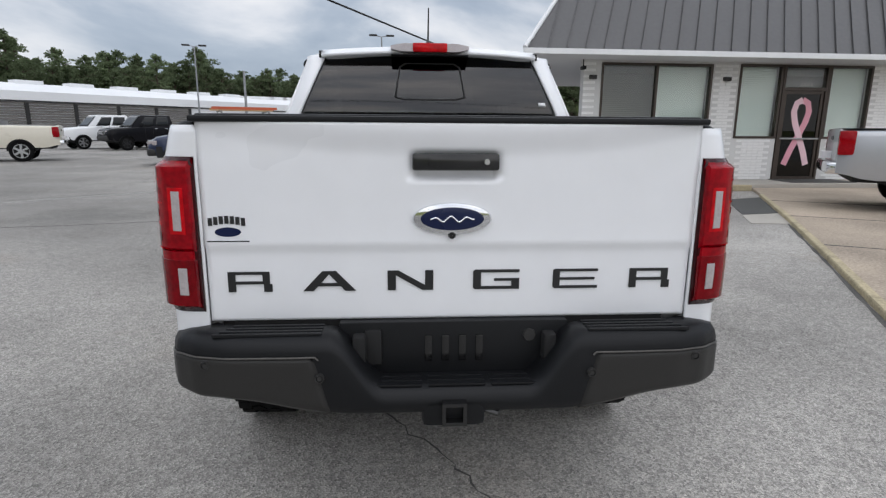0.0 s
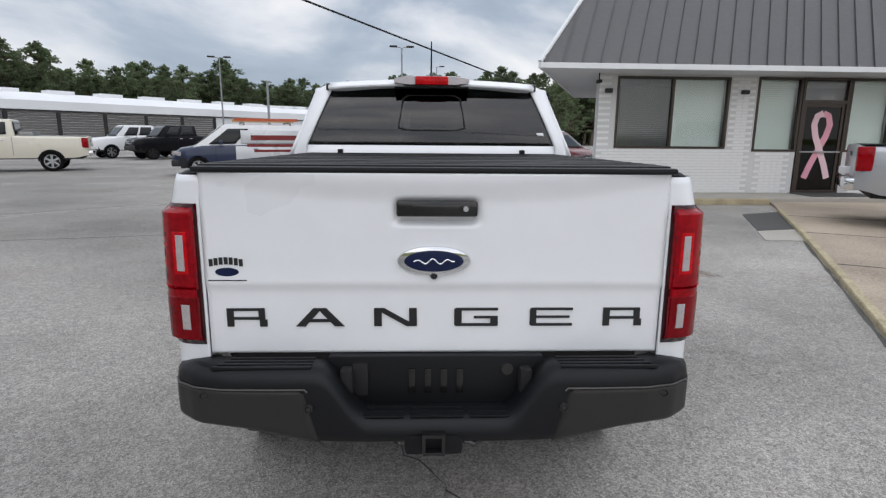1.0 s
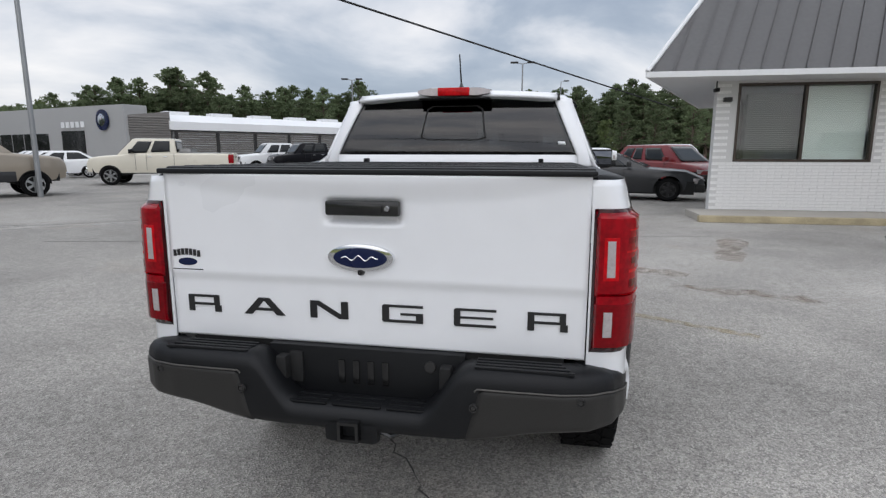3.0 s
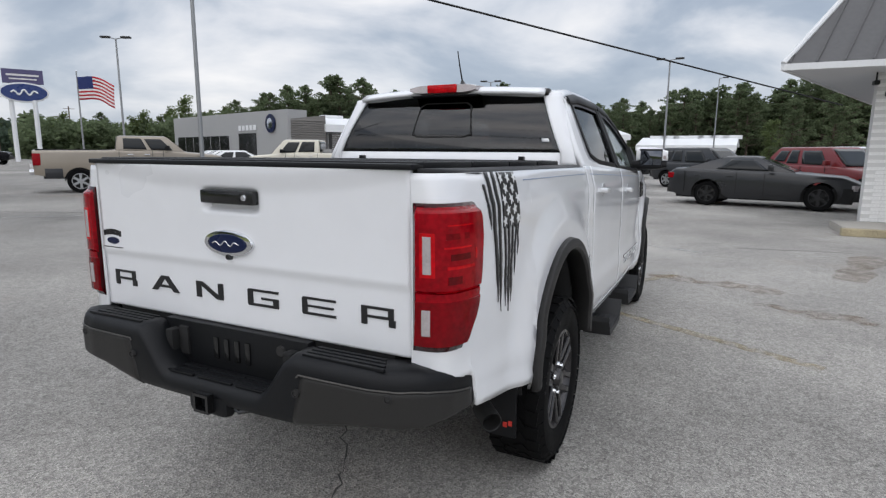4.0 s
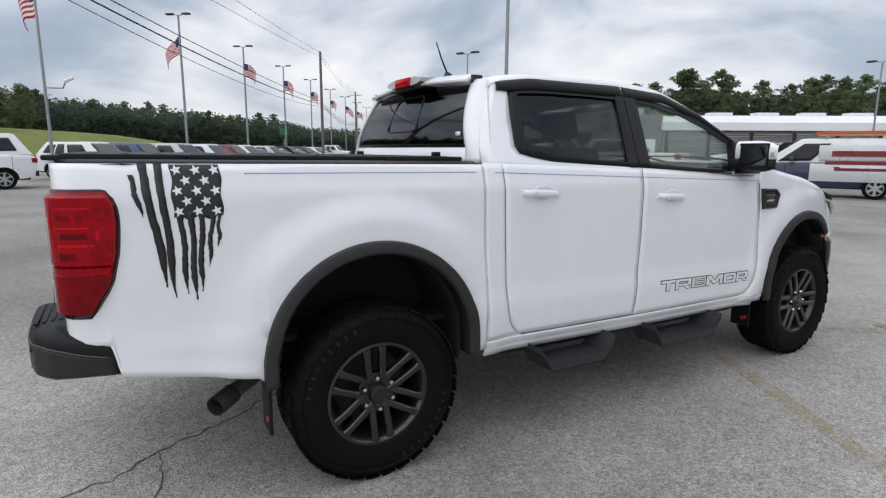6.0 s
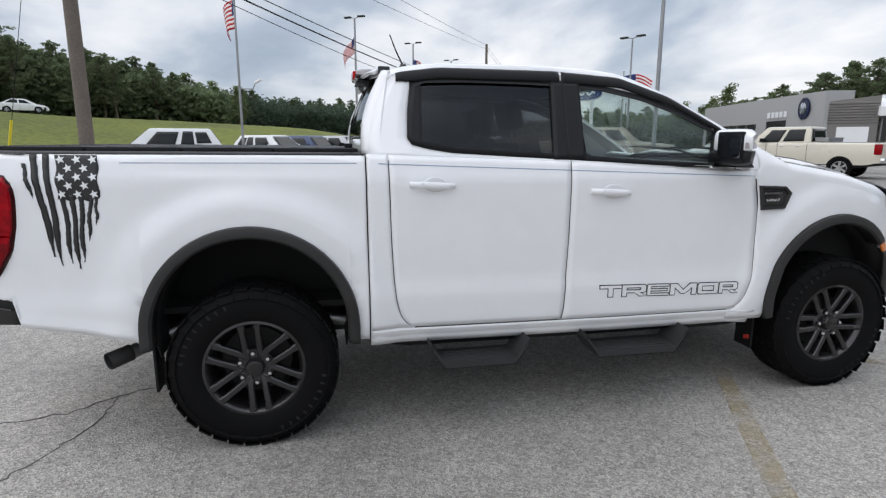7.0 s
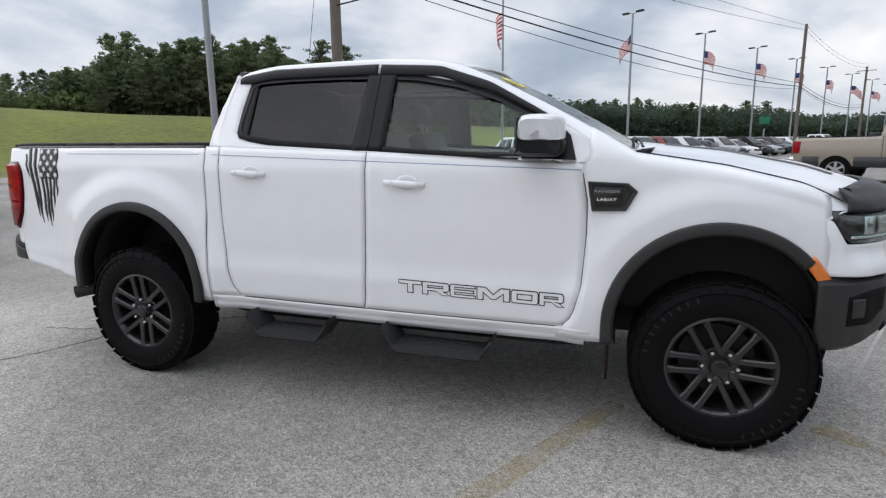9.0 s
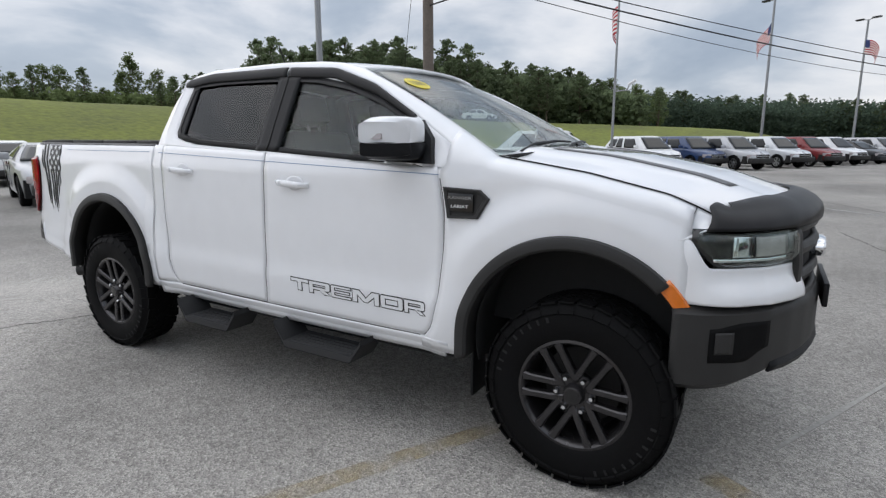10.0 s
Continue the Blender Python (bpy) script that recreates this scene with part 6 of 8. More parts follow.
strip("paint_line", [(0.60, 2.79), (1.36, 2.36), (2.3, 1.84)], 0.10, YELLOW_LINE, "worn yellow parking line on the asphalt", wobble=0.1)
strip("paint_line", [(0.62, 3.70), (0.82, 4.02), (1.02, 4.31), (1.25, 4.64)], 0.14, YELLOW_LINE, "worn yellow paint smear on the asphalt", wobble=0.3, seed=4)
for a, b in (((-9.5, 6.0), (-4.5, 10.5)), ((-6.5, 12.0), (1.0, 14.5)), ((-14, 3.0), (-9.0, 7.0)), ((-16.0, -1.5), (-11.0, 2.0)), ((0.1, 7.12), (1.55, 6.52))):
    strip("paint_line", [a, b], 0.10, WHITE_LINE, "faded white parking line on the asphalt")


def crack(points, seed, width=0.012):
    rng = random.Random(seed)
    out = []
    for (x0, y0), (x1, y1) in zip(points, points[1:]):
        n = max(2, int(math.dist((x0, y0), (x1, y1)) / 0.05))
        for k in range(n):
            t = k / n
            out.append((x0 + (x1 - x0) * t + rng.uniform(-0.018, 0.018), y0 + (y1 - y0) * t + rng.uniform(-0.018, 0.018)))
    out.append(points[-1])
    strip("crack", out, width, CRACK, "dark hairline crack in the asphalt", "crack", 0.003, 0.7, seed)


CRACK = surface("crack_dark", (0.105, 0.101, 0.096), 0.95, vary=0.3)
# dark strip of uneven width just outside the kerb
strip("ground_joint", [(a[0] + (b[0] - a[0]) * k / 12 - 0.055, a[1] + (b[1] - a[1]) * k / 12 + 0.03) for a, b in zip(apron_edge, apron_edge[1:]) for k in range(12)], 0.035, CRACK, "dark uneven strip along the apron kerb", "joint", 0.004, 0.6, 21)
for x, y, dx, dy in ((4.9, 3.4, 7.0, -3.9), (6.1, 5.6, 8.0, -4.4), (7.1, 7.5, 9.0, -4.9)):
    strip("ground_joint", [(x + dx * k / 16, y + dy * k / 16) for k in range(17)], 0.018, CRACK, "narrow joint across the concrete apron", "joint", 0.060, 0.4, 22)
crack([(-0.25, -0.12), (-0.13, -0.32), (-0.04, -0.43), (0.18, -0.85), (0.33, -1.06), (0.40, -1.5)], 1, 0.007)
crack([(1.75, -1.30), (1.29, -1.22), (1.11, -1.17), (0.57, -0.90), (0.43, -0.87), (0.18, -0.85)], 2, 0.0055)
crack([(-7.5, 5.0), (-4.5, 5.6), (-2.0, 6.3)], 5, 0.014)
crack([(2.0, 7.2), (3.6, 7.5)], 6, 0.010)
crack([(-6, 9.5), (-9, 7.0), (-13, 5.2), (-17, 4.6)], 8, 0.02)
crack([(2.2, -0.5), (1.9, -1.5), (1.6, -2.0)], 9, 0.006)
SEAM = surface("sealed_seam", (0.335, 0.325, 0.305), 0.9, vary=0.25)
strip("ground_seam", [(0.25 - 0.30 * k, 3.95 + 0.155 * k) for k in range(14)], 0.022, SEAM, "pale filled joint in the asphalt", "joint", 0.004, 0.5, 11)
RUST = worn_paint("rust_stain", (0.25, 0.155, 0.085), 0.24)
strip("rust_stain", [(0.95 + 0.125 * k, 4.52 - 0.028 * k + 0.05 * math.sin(k)) for k in range(12)], 0.30, RUST, "rusty brown stain on the asphalt", "stain", 0.005, 0.6, 31)
strip("rust_stain", [(2.0 + 0.16 * k, 3.55 - 0.05 * k + 0.06 * math.sin(1.7 * k)) for k in range(9)], 0.22, RUST, "rusty brown stain on the asphalt", "stain", 0.005, 0.7, 32)
strip("rust_stain", [(3.1 + 0.10 * k, 5.2 + 0.30 * k) for k in range(8)], 0.30, RUST, "brown stain beside the apron kerb", "stain", 0.005, 0.7, 33)

# ---------------------------------------------------------------- the office building
BRICK = surface("white_painted_brick", (0.80, 0.80, 0.79), 0.6, vary=0.09, broad=1.1, fine=30, bump=0.002)
MORTAR = surface("painted_mortar", (0.62, 0.62, 0.61), 0.8, vary=0.08, fine=60)
ROOF_METAL = surface("brown_grey_roof_metal", (0.098, 0.097, 0.099), 0.5, metal=0.2, vary=0.10, broad=0.8, fine=12)
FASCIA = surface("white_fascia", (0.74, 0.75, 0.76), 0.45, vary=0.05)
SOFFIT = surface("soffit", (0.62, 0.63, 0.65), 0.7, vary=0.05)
BRONZE = surface("bronze_frame", (0.055, 0.042, 0.034), 0.4, metal=0.4, vary=0.1)
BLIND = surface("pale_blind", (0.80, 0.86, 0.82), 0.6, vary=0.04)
# greyer copy of the pale blind, with the slats' shade in its colour
BLIND_SHADED = surface("shaded_blind", (0.62, 0.63, 0.62), 0.6, vary=0.06)
PINK_PALE = surface("pale_pink_ribbon", (0.80, 0.55, 0.60), 0.5, vary=0.04)
PINK = surface("pink_ribbon", (0.75, 0.34, 0.42), 0.5, vary=0.04)
PANE = glazing("window_glass", (0.95, 0.97, 0.96), 1.52)
PANE_DARK = glazing("door_glass", (0.10, 0.10, 0.10), 1.52)
X0, X1, WALL_Y, DEPTH, SKEW = 4.40, 22.0, 11.0, 7.0, 0.37
FLOOR, SOFFIT_Z, EAVE = 0.145, 3.01, 3.105
office = thing("office_building", "white painted brick office with brown metal mansard roof", "building")
openings = [(4.84, 7.66, 1.24, 2.96), (8.36, 11.90, 0.145, 2.98), (13.0, 15.8, 1.28, 2.98), (16.8, 19.8, 1.28, 2.98)]
bm = bmesh.new()
edges_x = sorted({X0, X1, *[o[0] for o in openings], *[o[1] for o in openings]})
for a, b in zip(edges_x, edges_x[1:]):
    hole = next((o for o in openings if o[0] <= a and b <= o[1]), None)
    spans = [(0.0, SOFFIT_Z)] if hole is None else [(0.0, hole[2]), (hole[3], SOFFIT_Z)]
    for z0, z1 in spans:
        if z1 - z0 > 0.01:
            wall_part = part("wall", box(bmesh.new(), a, b, WALL_Y, WALL_Y + 0.22, z0, z1), MORTAR, office, smooth=0)
loft(bm, [[(X0 + SKEW * s + a, WALL_Y + s, z) for s, a in ((0.22, 0), (0.22, 0.24), (DEPTH, 0.24), (DEPTH, 0))] for z in (0.0, SOFFIT_Z)])
box(bm, X1 - 0.22, X1, WALL_Y + 0.22, WALL_Y + DEPTH, 0.0, SOFFIT_Z)
box(bm, X0 + SKEW * DEPTH + 0.22, X1 - 0.22, WALL_Y + DEPTH - 0.22, WALL_Y + DEPTH, 0.0, SOFFIT_Z)
part("wall", bm, MORTAR, office, smooth=0)
bm = bmesh.new()
box(bm, X0 + 2.9, X1 - 0.23, WALL_Y + 0.24, WALL_Y + DEPTH - 0.24, 0.0, 0.10)
part("floor", bm, CONCRETE, office, smooth=0)
bm = bmesh.new()
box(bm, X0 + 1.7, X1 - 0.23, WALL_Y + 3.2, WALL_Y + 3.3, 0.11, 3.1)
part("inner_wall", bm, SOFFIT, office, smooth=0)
# eaves and mansard
OUT, OUT_LEFT, RISE, BACK = 1.12, 1.72, 2.3, 1.75
left_x = lambda y: X0 - OUT_LEFT + SKEW * (y - WALL_Y + OUT)
yf, yb = WALL_Y - OUT, WALL_Y + DEPTH + OUT
e0 = [(left_x(yf), yf), (X1 + OUT, yf), (X1 + OUT, yb), (left_x(yb), yb)]
e1 = [(left_x(yf) + BACK, yf + BACK), (X1 + OUT - BACK, yf + BACK), (X1 + OUT - BACK, yb - BACK), (left_x(yb) + BACK, yb - BACK)]
bm = bmesh.new()
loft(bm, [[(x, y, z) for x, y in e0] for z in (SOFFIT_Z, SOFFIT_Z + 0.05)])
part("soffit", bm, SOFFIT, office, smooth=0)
for k in range(4):
    (xa, ya), (xb, yb2) = e0[k], e0[(k + 1) % 4]
    way = Vector((xb - xa, yb2 - ya, 0)).normalized()
    out_v = Vector((way.y, -way.x, 0))
    bm = bmesh.new()
    loft(bm, [[Vector((x, y, 0)) + out_v * d + way * e + Vector((0, 0, z)) for d, z in ((-0.02, SOFFIT_Z - 0.02), (0.03, SOFFIT_Z - 0.02), (0.03, EAVE), (-0.02, EAVE))] for x, y, e in ((xa, ya, 0.0), (xb, yb2, 0.028))])
    part("fascia", bm, FASCIA, office, smooth=0)
bm = bmesh.new()
loft(bm, [[(x, y, EAVE - 0.02) for x, y in e0], [(x, y, EAVE + RISE) for x, y in e1]])
roof_part = part("roof", bm, ROOF_METAL, office, smooth=0)
DRIFT = 0.55
for k in range(48):
    x = left_x(yf) + 0.10 + 0.42 * k
    t_max = min(1.0, max(0.0, (x - left_x(yf)) / BACK / (1 - DRIFT)), max(0.0, ((X1 + OUT) - x) / BACK / (1 + DRIFT)))
    if t_max < 0.03:
        continue
    bm = bmesh.new()
    p0, p1 = Vector((x, yf, EAVE)), Vector((x + DRIFT * BACK * t_max, yf + BACK * t_max, EAVE + RISE * t_max))
    up = Vector((0, -RISE, BACK)).normalized() * 0.034
    s = Vector((0.012, 0, 0))
    loft(bm, [[p - s, p + s, p + s + up, p - s + up] for p in (p0, p1)])
    part("roof_seam", bm, ROOF_METAL, roof_part, smooth=0)
bm = bmesh.new()
tube(bm, [(*e0[0], EAVE + 0.01), (*e1[0], EAVE + RISE + 0.01)], 0.05, 8)
part("hip_cap", bm, FASCIA, office)


def frame_bars(bm, x0, x1, z0, z1, w, y0, y1):
    box(bm, x0, x0 + w, y0, y1, z0, z1)
    box(bm, x1 - w, x1, y0, y1, z0, z1)
    box(bm, x0 + w, x1 - w, y0, y1, z0, z0 + w)
    box(bm, x0 + w, x1 - w, y0, y1, z1 - w, z1)


def window(x0, x1, z0, z1, splits, shades, name="window"):
    bm = bmesh.new()
    frame_bars(bm, x0, x1, z0, z1, 0.055, WALL_Y - 0.02, WALL_Y + 0.10)
    for s in splits:
        box(bm, s - 0.03, s + 0.03, WALL_Y - 0.018, WALL_Y + 0.098, z0 + 0.055, z1 - 0.055)
    root = part(name, bm, BRONZE, office, "bronze-framed window with closed blinds", smooth=0)
    xs = [x0 + 0.05, *splits, x1 - 0.05]
    for (a, b), shade in zip(zip(xs, xs[1:]), shades):
        bm = bmesh.new()
        box(bm, a, b, WALL_Y + 0.035, WALL_Y + 0.043, z0 + 0.05, z1 - 0.05)
        pane = part("pane", bm, PANE, root, smooth=0)
        pane.visible_shadow = False
        bm = bmesh.new()
        n = 34
        for k in range(n):
            zc = z0 + 0.08 + (z1 - z0 - 0.16) * k / (n - 1)
            m = Matrix.Translation(((a + b) / 2, WALL_Y + 0.16, zc)) @ Matrix.Rotation(radians(62 if shade is BLIND else 7), 4, "X")
            box(bm, -(b - a) / 2 + 0.03, (b - a) / 2 - 0.03, -0.026, 0.026, -0.001, 0.001, 0, m)
        tagged(part("blind", bm, shade, root, smooth=0), kind="stuff")
    return root


window(*openings[0], [6.24], [BLIND_SHADED, BLIND])
window(*openings[2], [14.4], [BLIND, BLIND])
window(*openings[3], [18.3], [BLIND, BLIND])
# entrance: side lights, transom and the glass door with a ribbon on it
x0, x1, z0, z1 = openings[1]
window(x0, 9.50, 1.18, z1, [], [BLIND], "side_light")
window(10.74, x1, 1.18, z1, [], [BLIND], "side_light")
bm = bmesh.new()
box(bm, x0, 9.50, WALL_Y, WALL_Y + 0.22, 0.10, 1.18)
part("wall", bm, MORTAR, office, smooth=0)
bm = bmesh.new()
box(bm, 10.74, x1, WALL_Y, WALL_Y + 0.22, 0.10, 1.18)
part("wall", bm, MORTAR, office, smooth=0)
bm = bmesh.new()
frame_bars(bm, 9.515, 10.725, 0.145, z1, 0.06, WALL_Y - 0.03, WALL_Y + 0.12)
box(bm, 9.575, 10.665, WALL_Y - 0.03, WALL_Y + 0.12, 2.36, 2.44)
door = part("door", bm, BRONZE, office, "bronze-framed glass door with a pink ribbon", smooth=0)
bm = bmesh.new()
frame_bars(bm, 9.585, 10.655, 0.15, 2.355, 0.075, WALL_Y, WALL_Y + 0.05)
part("door_leaf", bm, BRONZE, door, smooth=0)
bm = bmesh.new()
box(bm, 9.655, 10.585, WALL_Y + 0.02, WALL_Y + 0.028, 0.22, 2.29)
part("pane", bm, PANE_DARK, door, smooth=0)
bm = bmesh.new()
box(bm, 9.575, 10.665, WALL_Y + 0.02, WALL_Y + 0.028, 2.44, z1 - 0.06)
part("pane", bm, PANE, door, smooth=0)
bm = bmesh.new()
box(bm, 9.595, 10.645, WALL_Y - 0.045, WALL_Y - 0.02, 1.16, 1.20, 0.006)
part("push_bar", bm, STEEL, door)
bm = bmesh.new()
for k in range(4):
    box(bm, 10.0 + 0.09 * k, 10.06 + 0.09 * k, WALL_Y + 0.008, WALL_Y + 0.014, 2.47, 2.56)
part("number_bars", bm, FASCIA, door, smooth=0)


def ribbon_path(side):
    return [(10.12 + side * x, z) for x, z in ((-0.30, 0.52), (-0.18, 0.86), (-0.02, 1.22), (0.14, 1.58), (0.205, 1.85), (0.15, 2.06), (0.0, 2.13))]


for side, m, y in ((1, PINK, WALL_Y + 0.012), (-1, PINK_PALE, WALL_Y + 0.006)):
    pts = [Vector((x, 0, z)) for x, z in ribbon_path(side)]
    bm = bmesh.new()
    rows = []
    for i, p in enumerate(pts):
        way = (pts[min(i + 1, len(pts) - 1)] - pts[max(i - 1, 0)]).normalized()
        nrm = Vector((-way.z, 0, way.x)) * 0.080
        rows.append([bm.verts.new((q.x, y + d, q.z)) for q, d in ((p - nrm, 0), (p + nrm, 0), (p + nrm, 0.004), (p - nrm, 0.004))])
    for a, b in zip(rows, rows[1:]):
        for k in range(4):
            bm.faces.new((a[k], a[(k + 1) % 4], b[(k + 1) % 4], b[k]))
    part("ribbon", bm, m, door, "pink awareness ribbon" if side > 0 else "", smooth=0)
for x in (4.62, 8.02, 12.45):
    bm = bmesh.new()
    box(bm, x - 0.09, x + 0.09, WALL_Y - 0.10, WALL_Y, 2.56, 2.66, 0.02)
    part("wall_lamp", bm, GREY_PLASTIC, office)
bm = bmesh.new()
box(bm, 4.30, 4.39, WALL_Y - 0.22, WALL_Y - 0.02, 2.77, 2.85, 0.015)
tube(bm, [(4.35, WALL_Y - 0.10, 2.85), (4.35, WALL_Y - 0.10, 3.01)], 0.015, 6)
part("security_camera", bm, BLACK_PLASTIC, office)
bm = bmesh.new()
box(bm, 9.4, 11.1, 10.05, 10.95, 0.146, 0.160, 0.004)
tagged(made("door_mat", bm, PATCH), "dark mat in front of the office door", "door mat")

# ---------------------------------------------------------------- far buildings
CLADDING = surface("grey_cladding", (0.185, 0.175, 0.165), 0.55, metal=0.2, vary=0.08)
WHITE_METAL = surface("white_metal_roof", (0.78, 0.79, 0.80), 0.5, vary=0.06, broad=0.3)
SHOWROOM = surface("pale_grey_panel", (0.36, 0.36, 0.36), 0.45, vary=0.05)


def long_building(name, label, a, b, deep, height, band_h, low_mat, split=0.0, ribs=0.35):
    """A long shed from a to b; the far side lies to the left of the way from a to b."""
    root = thing(name, label, "building")
    a, b = Vector((*a, 0)), Vector((*b, 0))
    u = (b - a).normalized()
    v = Vector((-u.y, u.x, 0))
    n = (b - a).length
    at = lambda s, d, z: a + u * s + v * d + Vector((0, 0, z))
    bm = bmesh.new()
    loft(bm, [[at(s, 0, 0), at(s, deep, 0), at(s, deep, height - 0.2), at(s, deep / 2, height + 1.0), at(s, 0, height - band_h)] for s in (0, n)])
    part("wall", bm, WHITE_METAL, root, smooth=0)
    bm = bmesh.new()
    loft(bm, [[at(s, -0.35, height - 0.75), at(s, -0.35, height), at(s, deep / 2, height + 1.15), at(s, deep + 0.3, height), at(s, deep + 0.3, height - 0.2), at(s, deep / 2, height + 0.95)] for s in (-0.4, n + 0.4)])
    part("roof", bm, WHITE_METAL, root, smooth=0)
    if split:
        rows = int((height - band_h) / 0.22)
        for k in range(rows):
            bm = bmesh.new()
            z = 0.05 + 0.22 * k
            loft(bm, [[at(s, 0, z), at(s, -0.10, z + 0.03), at(s, -0.10, z + 0.14), at(s, 0, z + 0.19)] for s in (0.1, n * split)])
            part("cladding_rib", bm, low_mat, root, smooth=0)
        s = 0.0
        while s < n * split + 0.1:
            bm = bmesh.new()
            loft(bm, [[at(s, -0.16, z), at(s + 0.3, -0.16, z), at(s + 0.3, 0.05, z), at(s, 0.05, z)] for z in (0, height - band_h)])
            part("pillar", bm, GREY_PLASTIC, root, smooth=0)
            s += n * split / 5
    for k in range(7):
        bm = bmesh.new()
        s = n * (0.06 + 0.135 * k)
        loft(bm, [[at(s, deep / 2 - 0.7, z), at(s + 2.4, deep / 2 - 0.7, z), at(s + 2.4, deep / 2 + 0.7, z), at(s, deep / 2 + 0.7, z)] for z in (height + 0.9, height + 1.42)])
        part("roof_vent", bm, FASCIA, root, smooth=0)
    return root


long_building("warehouse", "long warehouse with white roof and grey ribbed cladding", (-33.5, 45.6), (-13.5, 76.0), 16, 4.2, 0.9, CLADDING, 0.55)
long_building("metal_shed", "long white metal shed behind the lot", (-20.0, 72.5), (-8.2, 80.0), 12, 4.1, 0.6, CLADDING)
long_building("metal_shed", "low white metal shed at the lot's far edge", (-6.8, 83.0), (5.2, 82.0), 10, 2.7, 0.5, CLADDING)

showroom = thing("showroom", "pale grey panelled car showroom with a dark entrance", "building")
s1, s2 = Vector((-36.2, 42.6, 0)), Vector((-64.0, 52.4, 0))
u = (s2 - s1).normalized()
v = Vector((u.y, -u.x, 0))
if v.y < 0:
    v = -v
bm = bmesh.new()
loft(bm, [[s1 + v * d + raised(0), s1 + u * 29 + v * d + raised(0), s1 + u * 29 + v * d + raised(5.7), s1 + u * 9 + v * d + raised(5.65), s1 + v * d + raised(5.6)] for d in (0, 2.2)])
part("wall", bm, SHOWROOM, showroom, smooth=0)
bm = bmesh.new()
loft(bm, [[s1 + u * 6.5 - v * 0.05 + raised(0), s1 + u * 10.5 - v * 0.05 + raised(0), s1 + u * 10.5 - v * 0.05 + raised(3.4), s1 + u * 6.5 - v * 0.05 + raised(3.4)], [s1 + u * 6.5 + v * 0.5 + raised(0), s1 + u * 10.5 + v * 0.5 + raised(0), s1 + u * 10.5 + v * 0.5 + raised(3.4), s1 + u * 6.5 + v * 0.5 + raised(3.4)]])
part("entrance", bm, GLOSS_BLACK, showroom, smooth=0)
for k in range(6):
    bm = bmesh.new()
    a = s1 + u * (13.0 + 2.5 * k) - v * 0.04
    loft(bm, [[a + raised(0.4), a + u * 2.3 + raised(0.4), a + u * 2.3 + raised(3.2), a + raised(3.2)], [a + v * 0.1 + raised(0.4), a + u * 2.3 + v * 0.1 + raised(0.4), a + u * 2.3 + v * 0.1 + raised(3.2), a + v * 0.1 + raised(3.2)]])
    part("pane", bm, GLOSS_BLACK, showroom, smooth=0)
c = s1 + u * 3.2 - v * 0.06 + raised(4.3)
bm = bmesh.new()
loft(bm, [[c + u * r * math.cos(t) + raised(r * math.sin(t)) - v * d for t in (2 * math.pi * k / 24 for k in range(24))] for r, d in ((0.95, 0), (0.95, 0.12), (0.05, 0.14))])
part("round_logo", bm, BLUE, showroom)
bm = bmesh.new()
loft(bm, [[c + u * r * math.cos(t) + raised(r * math.sin(t)) - v * d for t in (2 * math.pi * k / 24 for k in range(24))] for r, d in ((0.55, 0.13), (0.55, 0.17), (0.05, 0.18))])
part("logo_disc", bm, CHROME, showroom)
for k in range(5):
    bm = bmesh.new()
    a = s1 + u * (6.3 + 0.85 * k) - v * 0.05 + raised(3.7)
    loft(bm, [[a, a + u * 0.6, a + u * 0.6 + raised(0.55), a + raised(0.55)], [a - v * 0.06, a + u * 0.6 - v * 0.06, a + u * 0.6 - v * 0.06 + raised(0.55), a - v * 0.06 + raised(0.55)]])
    part("sign_bar", bm, WHITE_METAL, showroom, smooth=0)
bm = bmesh.new()
t1, t2 = Vector((-36.1, 42.9, 0)), Vector((-33.7, 45.4, 0))
w = (t2 - t1).normalized()
q = Vector((-w.y, w.x, 0))
loft(bm, [[t1 + raised(0), t2 + raised(0), t2 + q * 9 + raised(0), t1 + q * 9 + raised(0)], [t1 + raised(4.7), t2 + raised(5.1), t2 + q * 9 + raised(5.1), t1 + q * 9 + raised(4.7)]])
service = tagged(made("service_block", bm, CLADDING, smooth=0), "grey ribbed service block beside the showroom", "building")
bm = bmesh.new()
loft(bm, [[t1 + w * s - q * 0.05 + raised(z) for s, z in ((0.7, 0), (2.9, 0), (2.9, 2.6), (0.7, 2.6))], [t1 + w * s + q * 0.1 + raised(z) for s, z in ((0.7, 0), (2.9, 0), (2.9, 2.6), (0.7, 2.6))]])
part("roller_door", bm, WHITE_METAL, service, smooth=0)
for k in range(21):
    bm = bmesh.new()
    z = 0.05 + 0.22 * k
    s0 = 0.0 if z > 2.8 else 3.42
    if s0 < (t2 - t1).length:
        loft(bm, [[t1 + w * s + raised(z), t1 + w * s - q * 0.08 + raised(z + 0.03), t1 + w * s - q * 0.08 + raised(z + 0.14), t1 + w * s + raised(z + 0.19)] for s in (s0, (t2 - t1).length)])
        part("cladding_rib", bm, CLADDING, service, smooth=0)

# ---------------------------------------------------------------- poles, lamps, flags, wires
POLE = surface("galvanised_pole", (0.30, 0.31, 0.32), 0.5, metal=0.6, vary=0.1, broad=2)
TIMBER = surface("weathered_timber", (0.15, 0.125, 0.105), 0.9, vary=0.25, broad=2, fine=25, bump=0.004)
FLAG_RED = surface("flag_red", (0.42, 0.02, 0.03), 0.8, vary=0.1)
FLAG_WHITE = surface("flag_white", (0.72, 0.70, 0.70), 0.8, vary=0.05)
